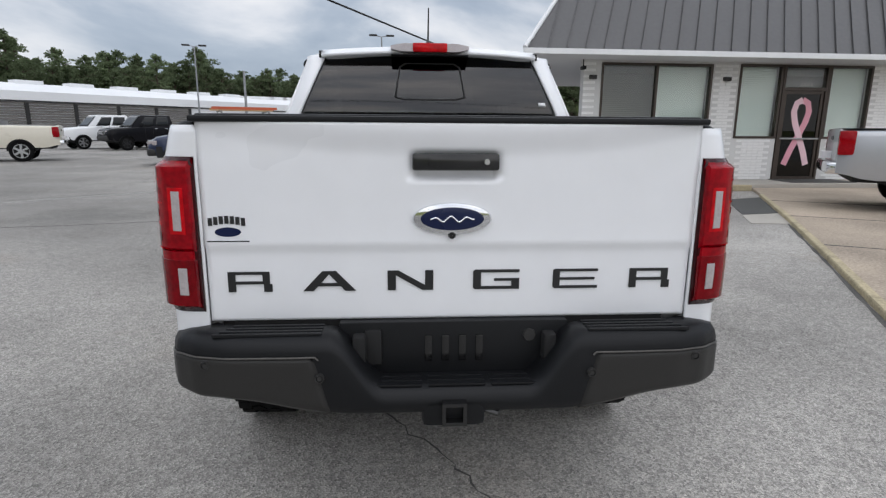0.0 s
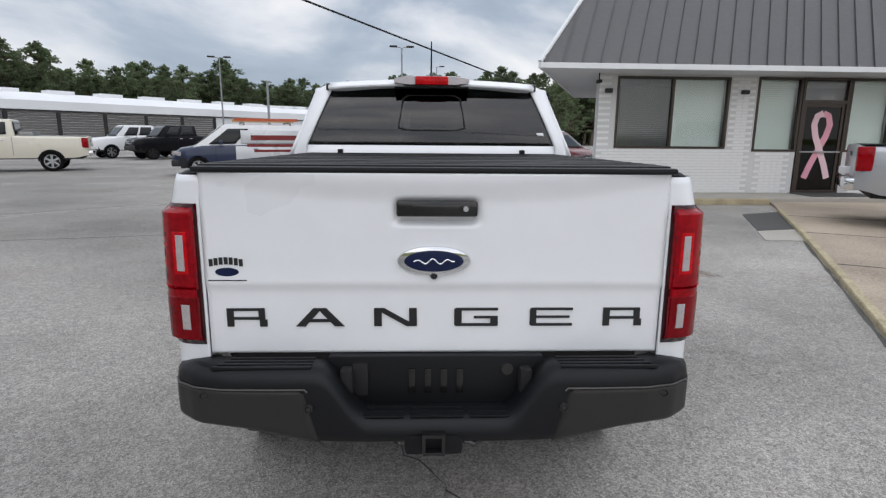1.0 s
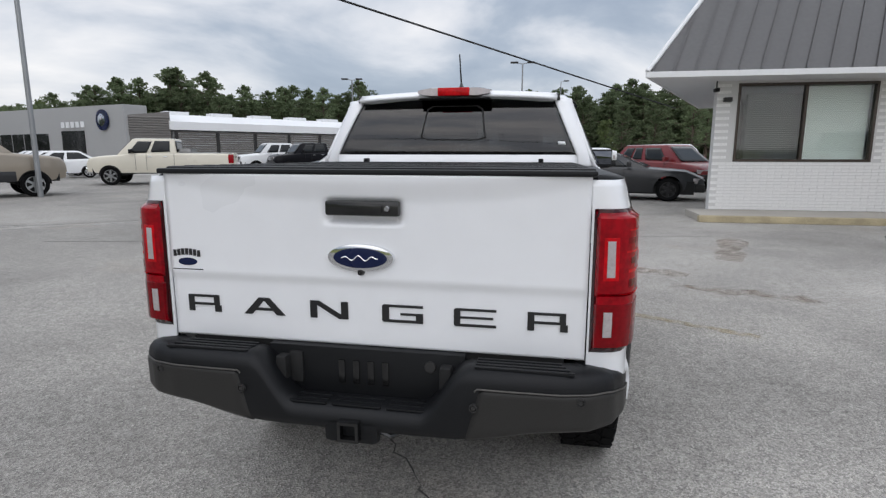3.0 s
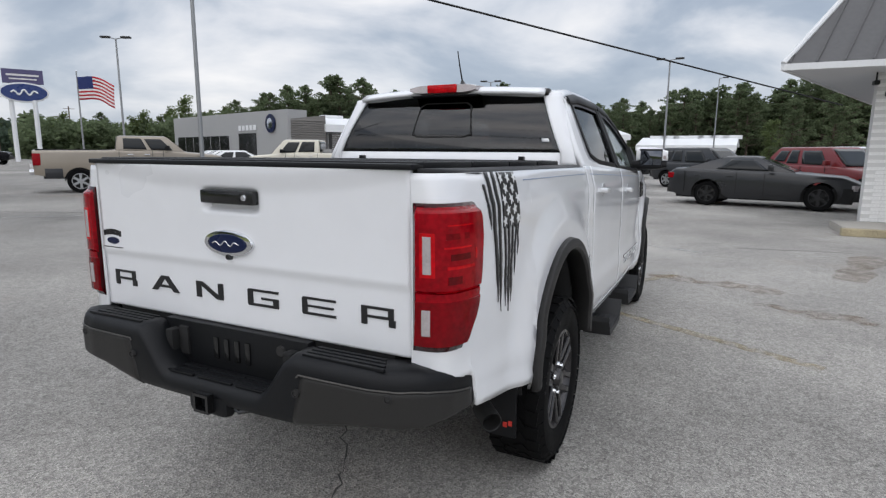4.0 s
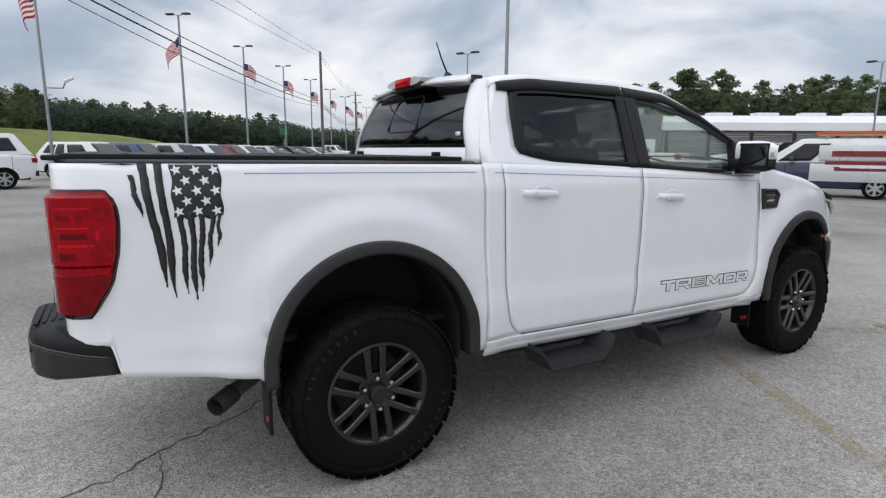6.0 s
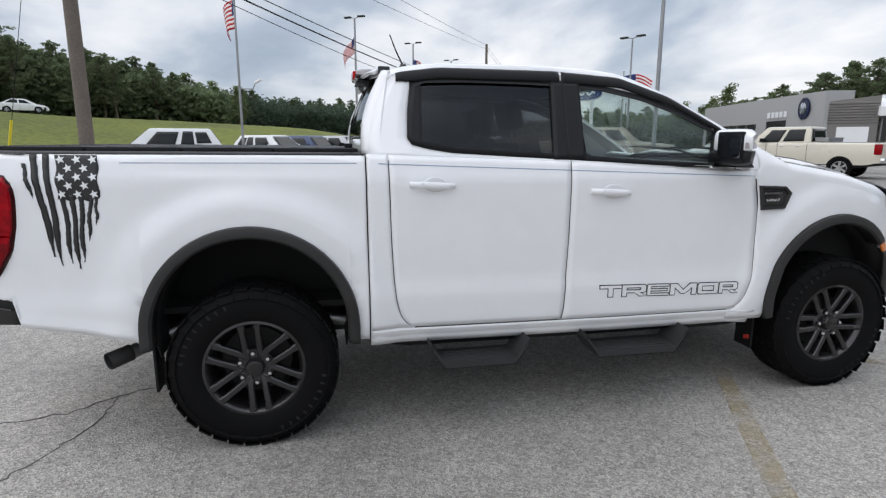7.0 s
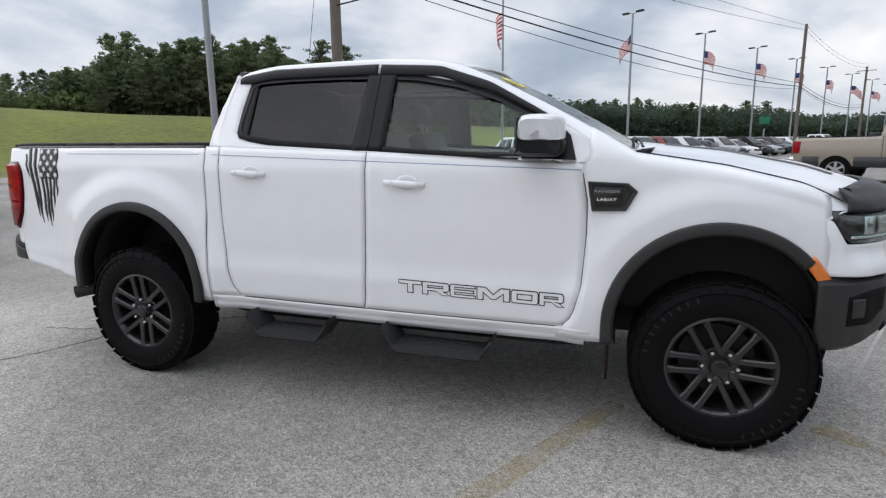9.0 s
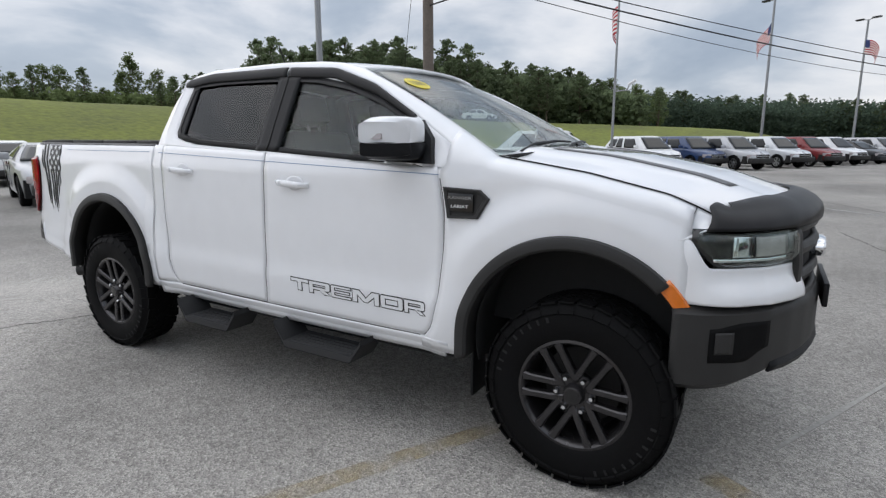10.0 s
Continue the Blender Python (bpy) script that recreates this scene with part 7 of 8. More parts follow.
FLAG_BLUE = surface("flag_blue", (0.015, 0.03, 0.13), 0.8, vary=0.1)


def flag_cloth(parent, top, length, drop, seed, droop=0.15, back=False):
    rng = random.Random(seed)
    turn = rng.uniform(-0.4, 0.4)
    way = (-1 if back else 1) * Vector((math.cos(turn), math.sin(turn) * 0.6 + 0.4, 0)).normalized()
    bm = bmesh.new()
    ph = rng.uniform(0, 6)

    def f(u, v):
        p = top + way * length * u * (1 - 0.1 * droop)
        p += Vector((-way.y, way.x, 0)) * 0.10 * length * math.sin(5.5 * u + ph + 1.2 * v) * u
        p += Vector((0, 0, -drop * v - droop * length * u * u + 0.03 * length * math.sin(7 * u + ph)))
        return p

    sheet(bm, f, 20, 13)
    ob = part("flag", bm, FLAG_RED, parent, "striped red and white flag with blue field", thick=0.01)
    ob.data.materials.append(FLAG_WHITE)
    ob.data.materials.append(FLAG_BLUE)
    for i, p in enumerate(ob.data.polygons):
        col, row = divmod(i, 13)
        p.material_index = 2 if col < 8 and row < 7 else (row % 2)
    return ob


def lamp_post(x, y, height, heads=2, turn=0.0, radius=0.075, flag=0.0, flag_len=1.5, seed=1, block=True, base=0.0):
    root = thing("street_lamp", "tall galvanised car-park lamp post" + (" with a flag" if flag else ""), "street lamp", "lamp posts of the lot")
    bm = bmesh.new()
    tube(bm, [(x, y, base), (x, y, height)], radius, 10, radius * 0.65)
    part("pole", bm, POLE, root)
    if block:
        bm = bmesh.new()
        tube(bm, [(x, y, base), (x, y, base + 0.65)], 0.28, 14)
        part("footing", bm, CONCRETE, root)
    d = Vector((math.cos(turn), math.sin(turn), 0))
    for s in ((1, -1) if heads == 2 else (1,)):
        c = Vector((x, y, height))
        bm = bmesh.new()
        tube(bm, [c, c + d * 0.36 * s + Vector((0, 0, 0.07))], 0.030, 6)
        part("arm", bm, POLE, root)
        bm = bmesh.new()
        m = Matrix.Translation(c + d * 0.58 * s + Vector((0, 0, 0.09))) @ Matrix.Rotation(turn, 4, "Z")
        box(bm, -0.27, 0.27, -0.14, 0.14, -0.05, 0.06, 0.03, m)
        part("lamp_head", bm, GREY_PLASTIC, root)
    if flag:
        flag_cloth(root, Vector((x, y, flag)) + Vector((0.05, 0, 0)), flag_len, flag_len * 0.60, seed, 0.35 + 0.25 * random.Random(seed * 7).random(), seed == 10)
    return root


def flag_pole(x, y, height, at_z, length, seed, radius=0.06, droop=0.12):
    root = thing("flagpole", "tall pale flagpole flying a striped flag", "flagpole")
    bm = bmesh.new()
    tube(bm, [(x, y, 0), (x, y, height)], radius, 10, radius * 0.6)
    part("pole", bm, POLE, root)
    bm = bmesh.new()
    bmesh.ops.create_uvsphere(bm, u_segments=10, v_segments=8, radius=0.11, matrix=Matrix.Translation((x, y, height + 0.08)))
    part("finial", bm, CHROME, root)
    if at_z:
        flag_cloth(root, Vector((x, y, at_z)), length, length * 0.58, seed, droop, seed == 3)
    return root


lamp_post(-14.9, 42.6, 7.2, 2, 0.2)
lamp_post(-0.9, 38.2, 7.5, 2, 0.1)
lamp_post(-30.4, 20.7, 7.9, 2, 0.5)
lamp_post(2.5, 62.0, 9.0, 1, 0.1)
for k in range(10):
    lamp_post(-39.9 - 9.9 * k, 3.8 + 6.1 * k, 10.2, 2, 0.9, 0.10, flag=8.9 - 0.05 * k, flag_len=1.75, seed=10 + k)
lot_pole = flag_pole(-27.75, -3.13, 9.9, 8.6, 2.5, 3, 0.075, 0.15)
bm = bmesh.new()
tube(bm, [(-27.70, -3.05, 4.05), (-27.55, -2.45, 4.05), (-27.50, -2.35, 4.30)], 0.035, 6)
part("camera_arm", bm, POLE, lot_pole)
bm = bmesh.new()
tube(bm, [(-27.50, -2.38, 4.32), (-27.35, -2.00, 4.52)], 0.075, 8)
part("security_camera", bm, WHITE_METAL, lot_pole, "white security camera on an arm")
flag_pole(-15.4, 12.8, 14.0, 0, 0, 4, 0.085)
flag_pole(-64.0, 40.0, 10.2, 9.8, 4.4, 5, 0.11, 0.22)
bm = bmesh.new()
tube(bm, [(-14.1, -11.2, 0), (-14.1, -11.2, 16.0)], 0.125, 12, 0.10)
tagged(made("light_pole", bm, POLE), "plain pale metal pole", "pole")
bm = bmesh.new()
tube(bm, [(-16.2, 62.0, 0), (-16.2, 62.0, 7.3)], 0.16, 10, 0.12)
tagged(made("light_pole", bm, POLE), "bare grey pole by the warehouse", "pole")


def utility_pole(x, y, height, radius, arms=True):
    root = thing("utility_pole", "weathered wooden utility pole", "utility pole")
    bm = bmesh.new()
    tube(bm, [(x, y, 0), (x, y, height)], radius, 12, radius * 0.75)
    part("pole", bm, TIMBER, root)
    if arms:
        bm = bmesh.new()
        tube(bm, [(x - 0.5, y - 0.9, height - 0.5), (x + 0.5, y + 0.9, height - 0.5)], 0.05, 6)
        part("crossarm", bm, TIMBER, root)
    return root


utility_pole(-11.6, -4.9, 11.5, 0.17, False)
utility_pole(-56.5, 19.1, 11.6, 0.17, False)
utility_pole(-84.0, 34.0, 10.6, 0.16)
utility_pole(-104.0, 52.0, 10.5, 0.16)
utility_pole(-120.0, 74.0, 10.5, 0.16)


def wire(a, b, sag, radius=0.012, label="thin black overhead cable"):
    a, b = Vector(a), Vector(b)
    pts = [a.lerp(b, k / 24) - Vector((0, 0, 4 * sag * (k / 24) * (1 - k / 24))) for k in range(25)]
    return tagged(made("overhead_cable", tube(bmesh.new(), pts, radius, 5), DARK), label, "cable")


wire((-11.6, -4.9, 5.25), (5.6, 20.5, 3.1), 0.0, 0.022)
for z0, z1, r, sag in ((6.6, 6.5, 0.02, 0.36), (6.4, 6.2, 0.03, 0.56), (6.2, 6.0, 0.014, 0.86), (8.7, 11.5, 0.012, 0.2), (7.7, 11.1, 0.012, 0.2)):
    wire((-11.6, -4.9, z0), (-56.5, 19.1, z1), sag, r)
    wire((-56.5, 19.1, z1), (-84.0, 34.0, z1 - 0.6), 0.8, r)
    wire((-11.6, -4.9, z0), (24.0, -24.0, z0 + 1.4), 0.3, r)

# dealer sign on two posts
sign = thing("roadside_sign", "blue oval sign under a purple panel on posts", "sign")
for dx in (-0.9, 0.6):
    bm = bmesh.new()
    tube(bm, [(-73.8 + dx, 39.8 + dx * 1.2, 0), (-73.8 + dx, 39.8 + dx * 1.2, 7.4)], 0.26, 12)
    part("post", bm, WHITE_METAL, sign)
sn_ = Vector((60, -34, 0)).normalized()
su_ = Vector((-sn_.y, sn_.x, 0))
sc_ = Vector((-73.8, 39.8, 8.27))


def sign_oval(rx, rz, d0, d1, material, label=""):
    b = bmesh.new()
    loft(b, [[sc_ + su_ * rx * k * math.cos(t) + raised(rz * k * math.sin(t)) + sn_ * d for t in (2 * math.pi * j / 36 for j in range(36))] for k, d in ((1, d0), (1, d1), (0.02, d1))])
    part("oval_board", b, material, sign, label)


sign_oval(2.48, 1.18, -0.3, 0.30, WHITE_METAL, "white-rimmed blue oval board")
SIGN_BLUE = surface("sign_blue", (0.018, 0.042, 0.17), 0.3, vary=0.06)
sign_oval(2.28, 1.00, 0.3, 0.36, SIGN_BLUE)
bm = bmesh.new()
tube(bm, [sc_ + su_ * (1.35 * (2 * k / 40 - 1)) + raised(0.30 * math.sin(k * 0.40) * (1 - abs(2 * k / 40 - 1) ** 3)) + sn_ * 0.38 for k in range(41)], 0.11, 6)
part("sign_mark", bm, WHITE_METAL, sign)
PURPLE = surface("sign_purple", (0.085, 0.075, 0.17), 0.4, vary=0.08)
bm = bmesh.new()
loft(bm, [[sc_ + su_ * x + raised(z) + sn_ * d for x, z in ((-2.02, 1.05), (2.02, 1.05), (2.02, 2.68), (-2.02, 2.68))] for d in (-0.25, 0.25)])
part("top_panel", bm, PURPLE, sign, "purple panel with a red band", smooth=0)
for z0, z1, w_, m_ in ((1.90, 2.12, 1.6, 0), (1.48, 1.64, 1.35, 0)):
    bm = bmesh.new()
    loft(bm, [[sc_ + su_ * x + raised(z) + sn_ * d for x, z in ((-w_, z0), (w_, z0), (w_, z1), (-w_, z1))] for d in (0.25, 0.30)])
    part("panel_bar", bm, FLAG_WHITE, sign, smooth=0)
GREEN_SIGN = surface("road_sign_green", (0.01, 0.16, 0.07), 0.5, vary=0.05)
bm = bmesh.new()
box(bm, -96.1, -95.9, 24.8, 26.2, 3.9, 5.0, 0.02)
road_sign = tagged(made("road_sign", bm, GREEN_SIGN), "green highway sign on a post", "road sign")
bm = bmesh.new()
tube(bm, [(-96, 25.5, 0), (-96, 25.5, 3.2)], 0.1, 8)
part("post", bm, POLE, road_sign)
bm = bmesh.new()
tube(bm, [(-13.95, -7.80, 0), (-13.78, -7.58, 0.9), (-13.52, -7.26, 1.95)], 0.035, 8)
tagged(made("cable_guard", bm, STICKER_YELLOW), "yellow plastic guard on the pole's stay cable", "cable guard")
wire((-13.52, -7.26, 1.9), (-11.6, -4.9, 9.5), 0.0, 0.008, "thin steel stay cable of the utility pole")

# ---------------------------------------------------------------- trees
BARK = surface("pine_bark", (0.10, 0.075, 0.055), 0.95, vary=0.3, broad=3, fine=20)


def foliage(name, colour):
    mat = surface(name, colour, 0.85, vary=0.45, broad=0.35, fine=3.0, spec=0.2)
    n, l = mat.node_tree.nodes, mat.node_tree.links
    bsdf = n["Principled BSDF"]
    old = bsdf.inputs["Base Color"].links[0].from_socket
    info, rng, scale, isl = n.new("ShaderNodeObjectInfo"), n.new("ShaderNodeMapRange"), n.new("ShaderNodeVectorMath"), n.new("ShaderNodeNewGeometry")
    both = n.new("ShaderNodeMath")
    both.operation = "ADD"
    rng.inputs["From Min"].default_value, rng.inputs["From Max"].default_value = 0.0, 2.0
    rng.inputs["To Min"].default_value, rng.inputs["To Max"].default_value = 0.75, 1.5
    scale.operation = "SCALE"
    l.new(info.outputs["Random"], both.inputs[0])
    l.new(isl.outputs["Random Per Island"], both.inputs[1])
    l.new(both.outputs[0], rng.inputs["Value"])
    l.new(old, scale.inputs[0])
    l.new(rng.outputs[0], scale.inputs["Scale"])
    l.new(scale.outputs[0], bsdf.inputs["Base Color"])
    thin, mix = n.new("ShaderNodeBsdfTranslucent"), n.new("ShaderNodeMixShader")
    mix.inputs[0].default_value = 0.6
    l.new(scale.outputs[0], thin.inputs["Color"])
    l.new(bsdf.outputs[0], mix.inputs[1])
    l.new(thin.outputs[0], mix.inputs[2])
    l.new(mix.outputs[0], n["Material Output"].inputs["Surface"])
    return mat


PINE = foliage("pine_needles", (0.130, 0.165, 0.090))
# pine needles again, duller and bluer: haze of distance mixed into the colour
HAZY_PINE = foliage("hazy_distant_pines", (0.075, 0.105, 0.075))
BROAD = foliage("broad_leaves", (0.125, 0.160, 0.068))


def leaf_cloud(bm, rng, centre, rx, rz, count, size):
    for _ in range(count):
        d = Vector((rng.gauss(0, 1), rng.gauss(0, 1), rng.gauss(0, 1))).normalized() * rng.uniform(0.35, 1.0)
        p = centre + Vector((d.x * rx, d.y * rx, d.z * rz))
        a = Vector((rng.gauss(0, 1), rng.gauss(0, 1), rng.gauss(0, 0.6))).normalized()
        b = a.cross(Vector((rng.gauss(0, 1), rng.gauss(0, 1), rng.gauss(0, 1)))).normalized()
        s = size * rng.uniform(0.6, 1.35)
        q = [p + a * s, p + b * s * 0.55, p - a * s * 0.9, p - b * s * 0.6]
        bm.faces.new([bm.verts.new(c) for c in q])


def tree(kind, height, seed):
    rng = random.Random(seed)
    root = thing("tree", "tall pine with a dark open crown" if kind == "pine" else "broad green leafy tree", "tree", "trees round the lot")
    bm = bmesh.new()
    lean = rng.uniform(-0.4, 0.4)
    trunk = [(lean * (k / 6) ** 2, 0.2 * math.sin(k), height * 0.97 * k / 6) for k in range(7)]
    tube(bm, trunk, 0.02 * height, 7, 0.004 * height)
    crown = bmesh.new()
    whorls = 34 if kind == "pine" else 22
    for k in range(whorls):
        t = (k + 0.5) / whorls
        if kind == "pine":
            z = height * (0.28 + 0.70 * t)
            reach = height * (0.20 * (1 - t) ** 0.6 + 0.030) * rng.uniform(0.25, 1.45)
        else:
            z = height * (0.16 + 0.82 * t)
            reach = height * 0.30 * math.sin(math.pi * (0.15 + 0.80 * t)) * rng.uniform(0.4, 1.1)
        ang = k * 2.4 + rng.uniform(-0.5, 0.5)
        tip = Vector((lean * t + reach * math.cos(ang), reach * math.sin(ang), z + height * 0.02))
        stem = Vector((lean * t, 0, z - height * 0.04))
        tube(bm, [stem, stem.lerp(tip, 0.6), tip], 0.006 * height, 5, 0.002 * height)
        for j in range(3):
            c = stem.lerp(tip, 0.45 + 0.3 * j) + Vector((rng.gauss(0, 0.03), rng.gauss(0, 0.03), rng.gauss(0, 0.02))) * height
            if kind == "pine":
                leaf_cloud(crown, rng, c, height * rng.uniform(0.035, 0.065), height * rng.uniform(0.018, 0.036), 38, height * 0.0145)
            else:
                leaf_cloud(crown, rng, c, height * 0.090, height * 0.068, 42, height * 0.020)
    leaf_cloud(crown, rng, Vector((lean, 0, height * 0.97)), height * 0.05, height * 0.05, 22, height * 0.026)
    part("trunk", bm, BARK, root)
    part("crown", crown, PINE if kind == "pine" else BROAD, root, smooth=0)
    return root


stock = [tree("pine", 12, 1), tree("pine", 14, 2), tree("pine", 13, 3), tree("broad", 9, 4), tree("broad", 8, 5), tree("pine", 12.5, 6)]
used = set()


def plant(k, x, y, scale, turn, z=None):
    m = Matrix.Translation((x, y, (ground_z(x, y) if z is None else z) - 0.1)) @ Matrix.Rotation(turn, 4, "Z") @ Matrix.Diagonal((scale, scale, scale * 1.0, 1))
    if k in used:
        copy_thing(stock[k], m)
    else:
        used.add(k)
        stock[k].matrix_basis = m
        stock[k].scale = stock[k].scale


def polar(b, r):
    return -r * math.sin(radians(b)), r * math.cos(radians(b))


# the height of the skyline over the horizon, in degrees, by bearing
skyline = curve([(-24, 5.6), (-13, 6.0), (-9, 6.6), (-5, 5.2), (-2, 6.5), (1, 5.5), (4, 4.8), (9, 5.1), (15, 5.7), (20, 6.2), (25, 5.7), (31, 5.9), (35, 6.9), (38, 6.0), (42, 4.9), (47, 4.3), (50, 3.8), (54, 2.9), (61, 3.2), (67, 2.3), (72, 2.5),
                 (76, 3.4), (81, 3.9), (86, 4.2), (92, 4.5), (96, 5.0), (99, 5.7), (102, 6.4), (105, 7.4), (108, 8.3), (112, 8.6), (116, 9.1), (118, 9.5), (121, 9.8), (125, 10.3), (129, 10.1), (133, 9.9), (137, 8.7), (140, 7.7), (144, 6.9), (148, 6.6), (152, 6.8), (158, 6.5), (172, 6.5)])
STOCK_HEIGHT = (12, 14, 13, 9, 8, 12.5)
tree_rng = random.Random(11)
for b0, b1, step, r0, r1, kinds, low in (
    (-20, 45, 0.52, 98, 116, (0, 1, 2, 5), 0.92),
    (45, 62, 1.1, 105, 125, (0, 3, 4, 2), 0.70),
    (62, 97, 1.0, 150, 185, (0, 1, 2, 5), 0.72),
    (96, 104, 0.75, 78, 96, (0, 2, 3, 5), 0.72),
    (104, 138, 0.44, 76, 92, (0, 1, 2, 5), 0.84),
    (138, 146, 0.75, 74, 90, (0, 1, 2, 5), 0.72),
    (146, 168, 1.2, 72, 88, (0, 3, 4, 5), 0.50),
):
    b = b0
    while b < b1:
        r, at_b, k = tree_rng.uniform(r0, r1), b + tree_rng.uniform(-0.4, 0.4), tree_rng.choice(kinds)
        x, y = polar(at_b, r)
        top = 1.45 + r * math.tan(radians(skyline(at_b)))
        plant(k, x, y, (top - ground_z(x, y)) / STOCK_HEIGHT[k] * tree_rng.uniform(low, 1.08), tree_rng.uniform(0, 6.28))
        b += step * tree_rng.uniform(0.7, 1.3)
for x, y, k, s in ((13, 64, 1, 0.62), (16, 60, 0, 0.60), (10, 68, 2, 0.66), (19, 66, 5, 0.64), (8.5, 72, 3, 0.6), (22, 62, 3, 0.6)):
    plant(k, x, y, s, x)
for k in range(len(stock)):
    if k not in used:
        plant(k, -60 - 6 * k, 120, 1.0, 0.0)


# undergrowth and far woods as one mass of leaves
def woods(name, label, b0, b1, r0, r1, high, count, size, material, seed):
    rng = random.Random(seed)
    bm = bmesh.new()
    for _ in range(count):
        b, r = rng.uniform(b0, b1), rng.uniform(r0, r1)
        x, y = polar(b, r)
        h = high * (1.45 + r * math.tan(radians(skyline(b))) - ground_z(x, y)) * rng.uniform(0.5, 1.0) ** 0.7
        leaf_cloud(bm, rng, Vector((x, y, ground_z(x, y) + h * rng.uniform(0.05, 0.95))), r * 0.012 + 0.4, 0.9, 9, size)
    return tagged(made(name, bm, material, smooth=0), label, "woods", kind="stuff")


woods("far_woods", "dense dark mass of pine woods behind the buildings", -24, 62, 104, 124, 0.92, 12500, 0.50, PINE, 21)
woods("far_woods", "low line of distant green woods", 60, 100, 150, 190, 0.90, 12500, 0.42, HAZY_PINE, 22)
woods("undergrowth", "dark wooded edge on top of the bank", 98, 141, 80, 96, 0.82, 11500, 0.40, PINE, 23)
woods("undergrowth", "leafy wooded edge on top of the bank", 138, 172, 78, 94, 0.42, 4600, 0.36, BROAD, 24)

# ---------------------------------------------------------------- parked vehicles
ALLOY = surface("alloy", (0.45, 0.46, 0.47), 0.3, metal=0.9, vary=0.06)
BLACK_RIM = surface("black_rim", (0.03, 0.03, 0.032), 0.3, metal=0.5, vary=0.06)
CAR_GLASS = glazing("car_glass", (0.12, 0.14, 0.14), 1.55)
PAINTS = {name: paint("paint_" + name, c, 0.3, f, 0.06 if name == "black" else 0.40) for name, c, f in (
    ("silver", (0.42, 0.43, 0.45), 0.5), ("cream", (0.66, 0.62, 0.52), 0.0), ("tan", (0.30, 0.26, 0.21), 0.3), ("white", (0.76, 0.77, 0.78), 0.0), ("black", (0.012, 0.013, 0.017), 0.0),
    ("charcoal", (0.016, 0.017, 0.020), 0.1), ("navy", (0.012, 0.022, 0.060), 0.1), ("red", (0.18, 0.012, 0.014), 0.1), ("blue", (0.018, 0.045, 0.13), 0.1), ("pearl", (0.60, 0.62, 0.64), 0.3))}

PAINTS["black"] = surface("paint_jet", (0.006, 0.006, 0.008), 0.22, vary=0.03, spec=0.16, rough_vary=0.03)
# style: length, width, rear overhang, wheelbase, tyre radius, sill height
STYLES = {
    "pickup": (6.05, 1.98, 1.28, 3.82, 0.40, 0.53),
    "suv": (4.70, 1.86, 0.98, 2.75, 0.355, 0.36),
    "sedan": (4.75, 1.82, 1.05, 2.75, 0.325, 0.27),
    "coupe": (4.78, 1.88, 1.10, 2.72, 0.345, 0.25),
    "van": (4.75, 1.84, 0.85, 3.05, 0.335, 0.33),
}
# upper edge of the body along its length, and the cabin: belt y rear, front, roof y rear, front, roof height, inset
TOPS = {
    "pickup": ([(0.0, 1.36), (2.32, 1.38), (2.40, 1.39), (4.50, 1.36), (4.82, 1.30), (5.6, 1.24), (5.95, 1.17), (6.05, 0.98)], (2.38, 4.80, 2.46, 4.16, 1.99, 0.17)),
    "suv": ([(0.0, 0.95), (0.12, 1.12), (3.2, 1.08), (3.55, 1.06), (4.35, 0.94), (4.70, 0.74)], (0.10, 3.75, 0.55, 2.85, 1.70, 0.24)),
    "sedan": ([(0.0, 0.88), (0.12, 1.02), (0.9, 1.04), (3.2, 0.99), (3.6, 0.96), (4.4, 0.84), (4.75, 0.66)], (0.62, 3.75, 1.45, 2.75, 1.46, 0.26)),
    "coupe": ([(0.0, 0.90), (0.10, 1.04), (0.7, 1.05), (2.7, 1.00), (3.1, 0.98), (4.3, 0.88), (4.78, 0.66)], (0.38, 3.30, 1.45, 2.30, 1.38, 0.30)),
    "van": ([(0.0, 1.10), (0.05, 1.15), (3.3, 1.12), (3.8, 1.10), (4.5, 0.98), (4.75, 0.72)], (0.03, 4.05, 0.12, 2.95, 1.84, 0.14)),
}


def simple_wheel(root, at, radius, rim_mat):
    bm = bmesh.new()
    q, h = radius * 0.66, 0.11
    lathe(bm, [(-h, q), (-h, radius - 0.03), (-h * 0.7, radius), (h * 0.7, radius), (h, radius - 0.03), (h * 1.02, (q + radius) / 2), (h * 0.85, q)], (0, 0, 0), 26, "x", closed=True)
    tyre = part("wheel", bm, RUBBER, root)
    tyre.matrix_basis = at
    bm = bmesh.new()
    lathe(bm, [(h * 0.86, q + 0.004), (h * 0.80, q - 0.02), (h * 0.3, q - 0.03), (h * 0.3, 0.001)], (0, 0, 0), 26, "x")
    back = part("rim_barrel", bm, DARK, tyre)
    bm = bmesh.new()
    for k in range(6):
        m = Matrix.Rotation(2 * math.pi * k / 6, 4, "X")
        loft(bm, [[m @ Vector((h * 0.45, -w, r)), m @ Vector((h * 0.78, -w, r)), m @ Vector((h * 0.78, w, r)), m @ Vector((h * 0.45, w, r))] for r, w in ((0.0, 0.05), (q * 0.5, 0.034), (q - 0.005, 0.042))])
    lathe(bm, [(h * 0.3, 0.075), (h * 0.86, 0.07), (h * 0.88, 0.001)], (0, 0, 0), 14, "x")
    lathe(bm, [(h * 0.70, q - 0.022), (h * 0.90, q - 0.012), (h * 0.90, q + 0.006), (h * 0.78, q + 0.006)], (0, 0, 0), 26, "x", closed=True)
    part("rim", bm, rim_mat, tyre)


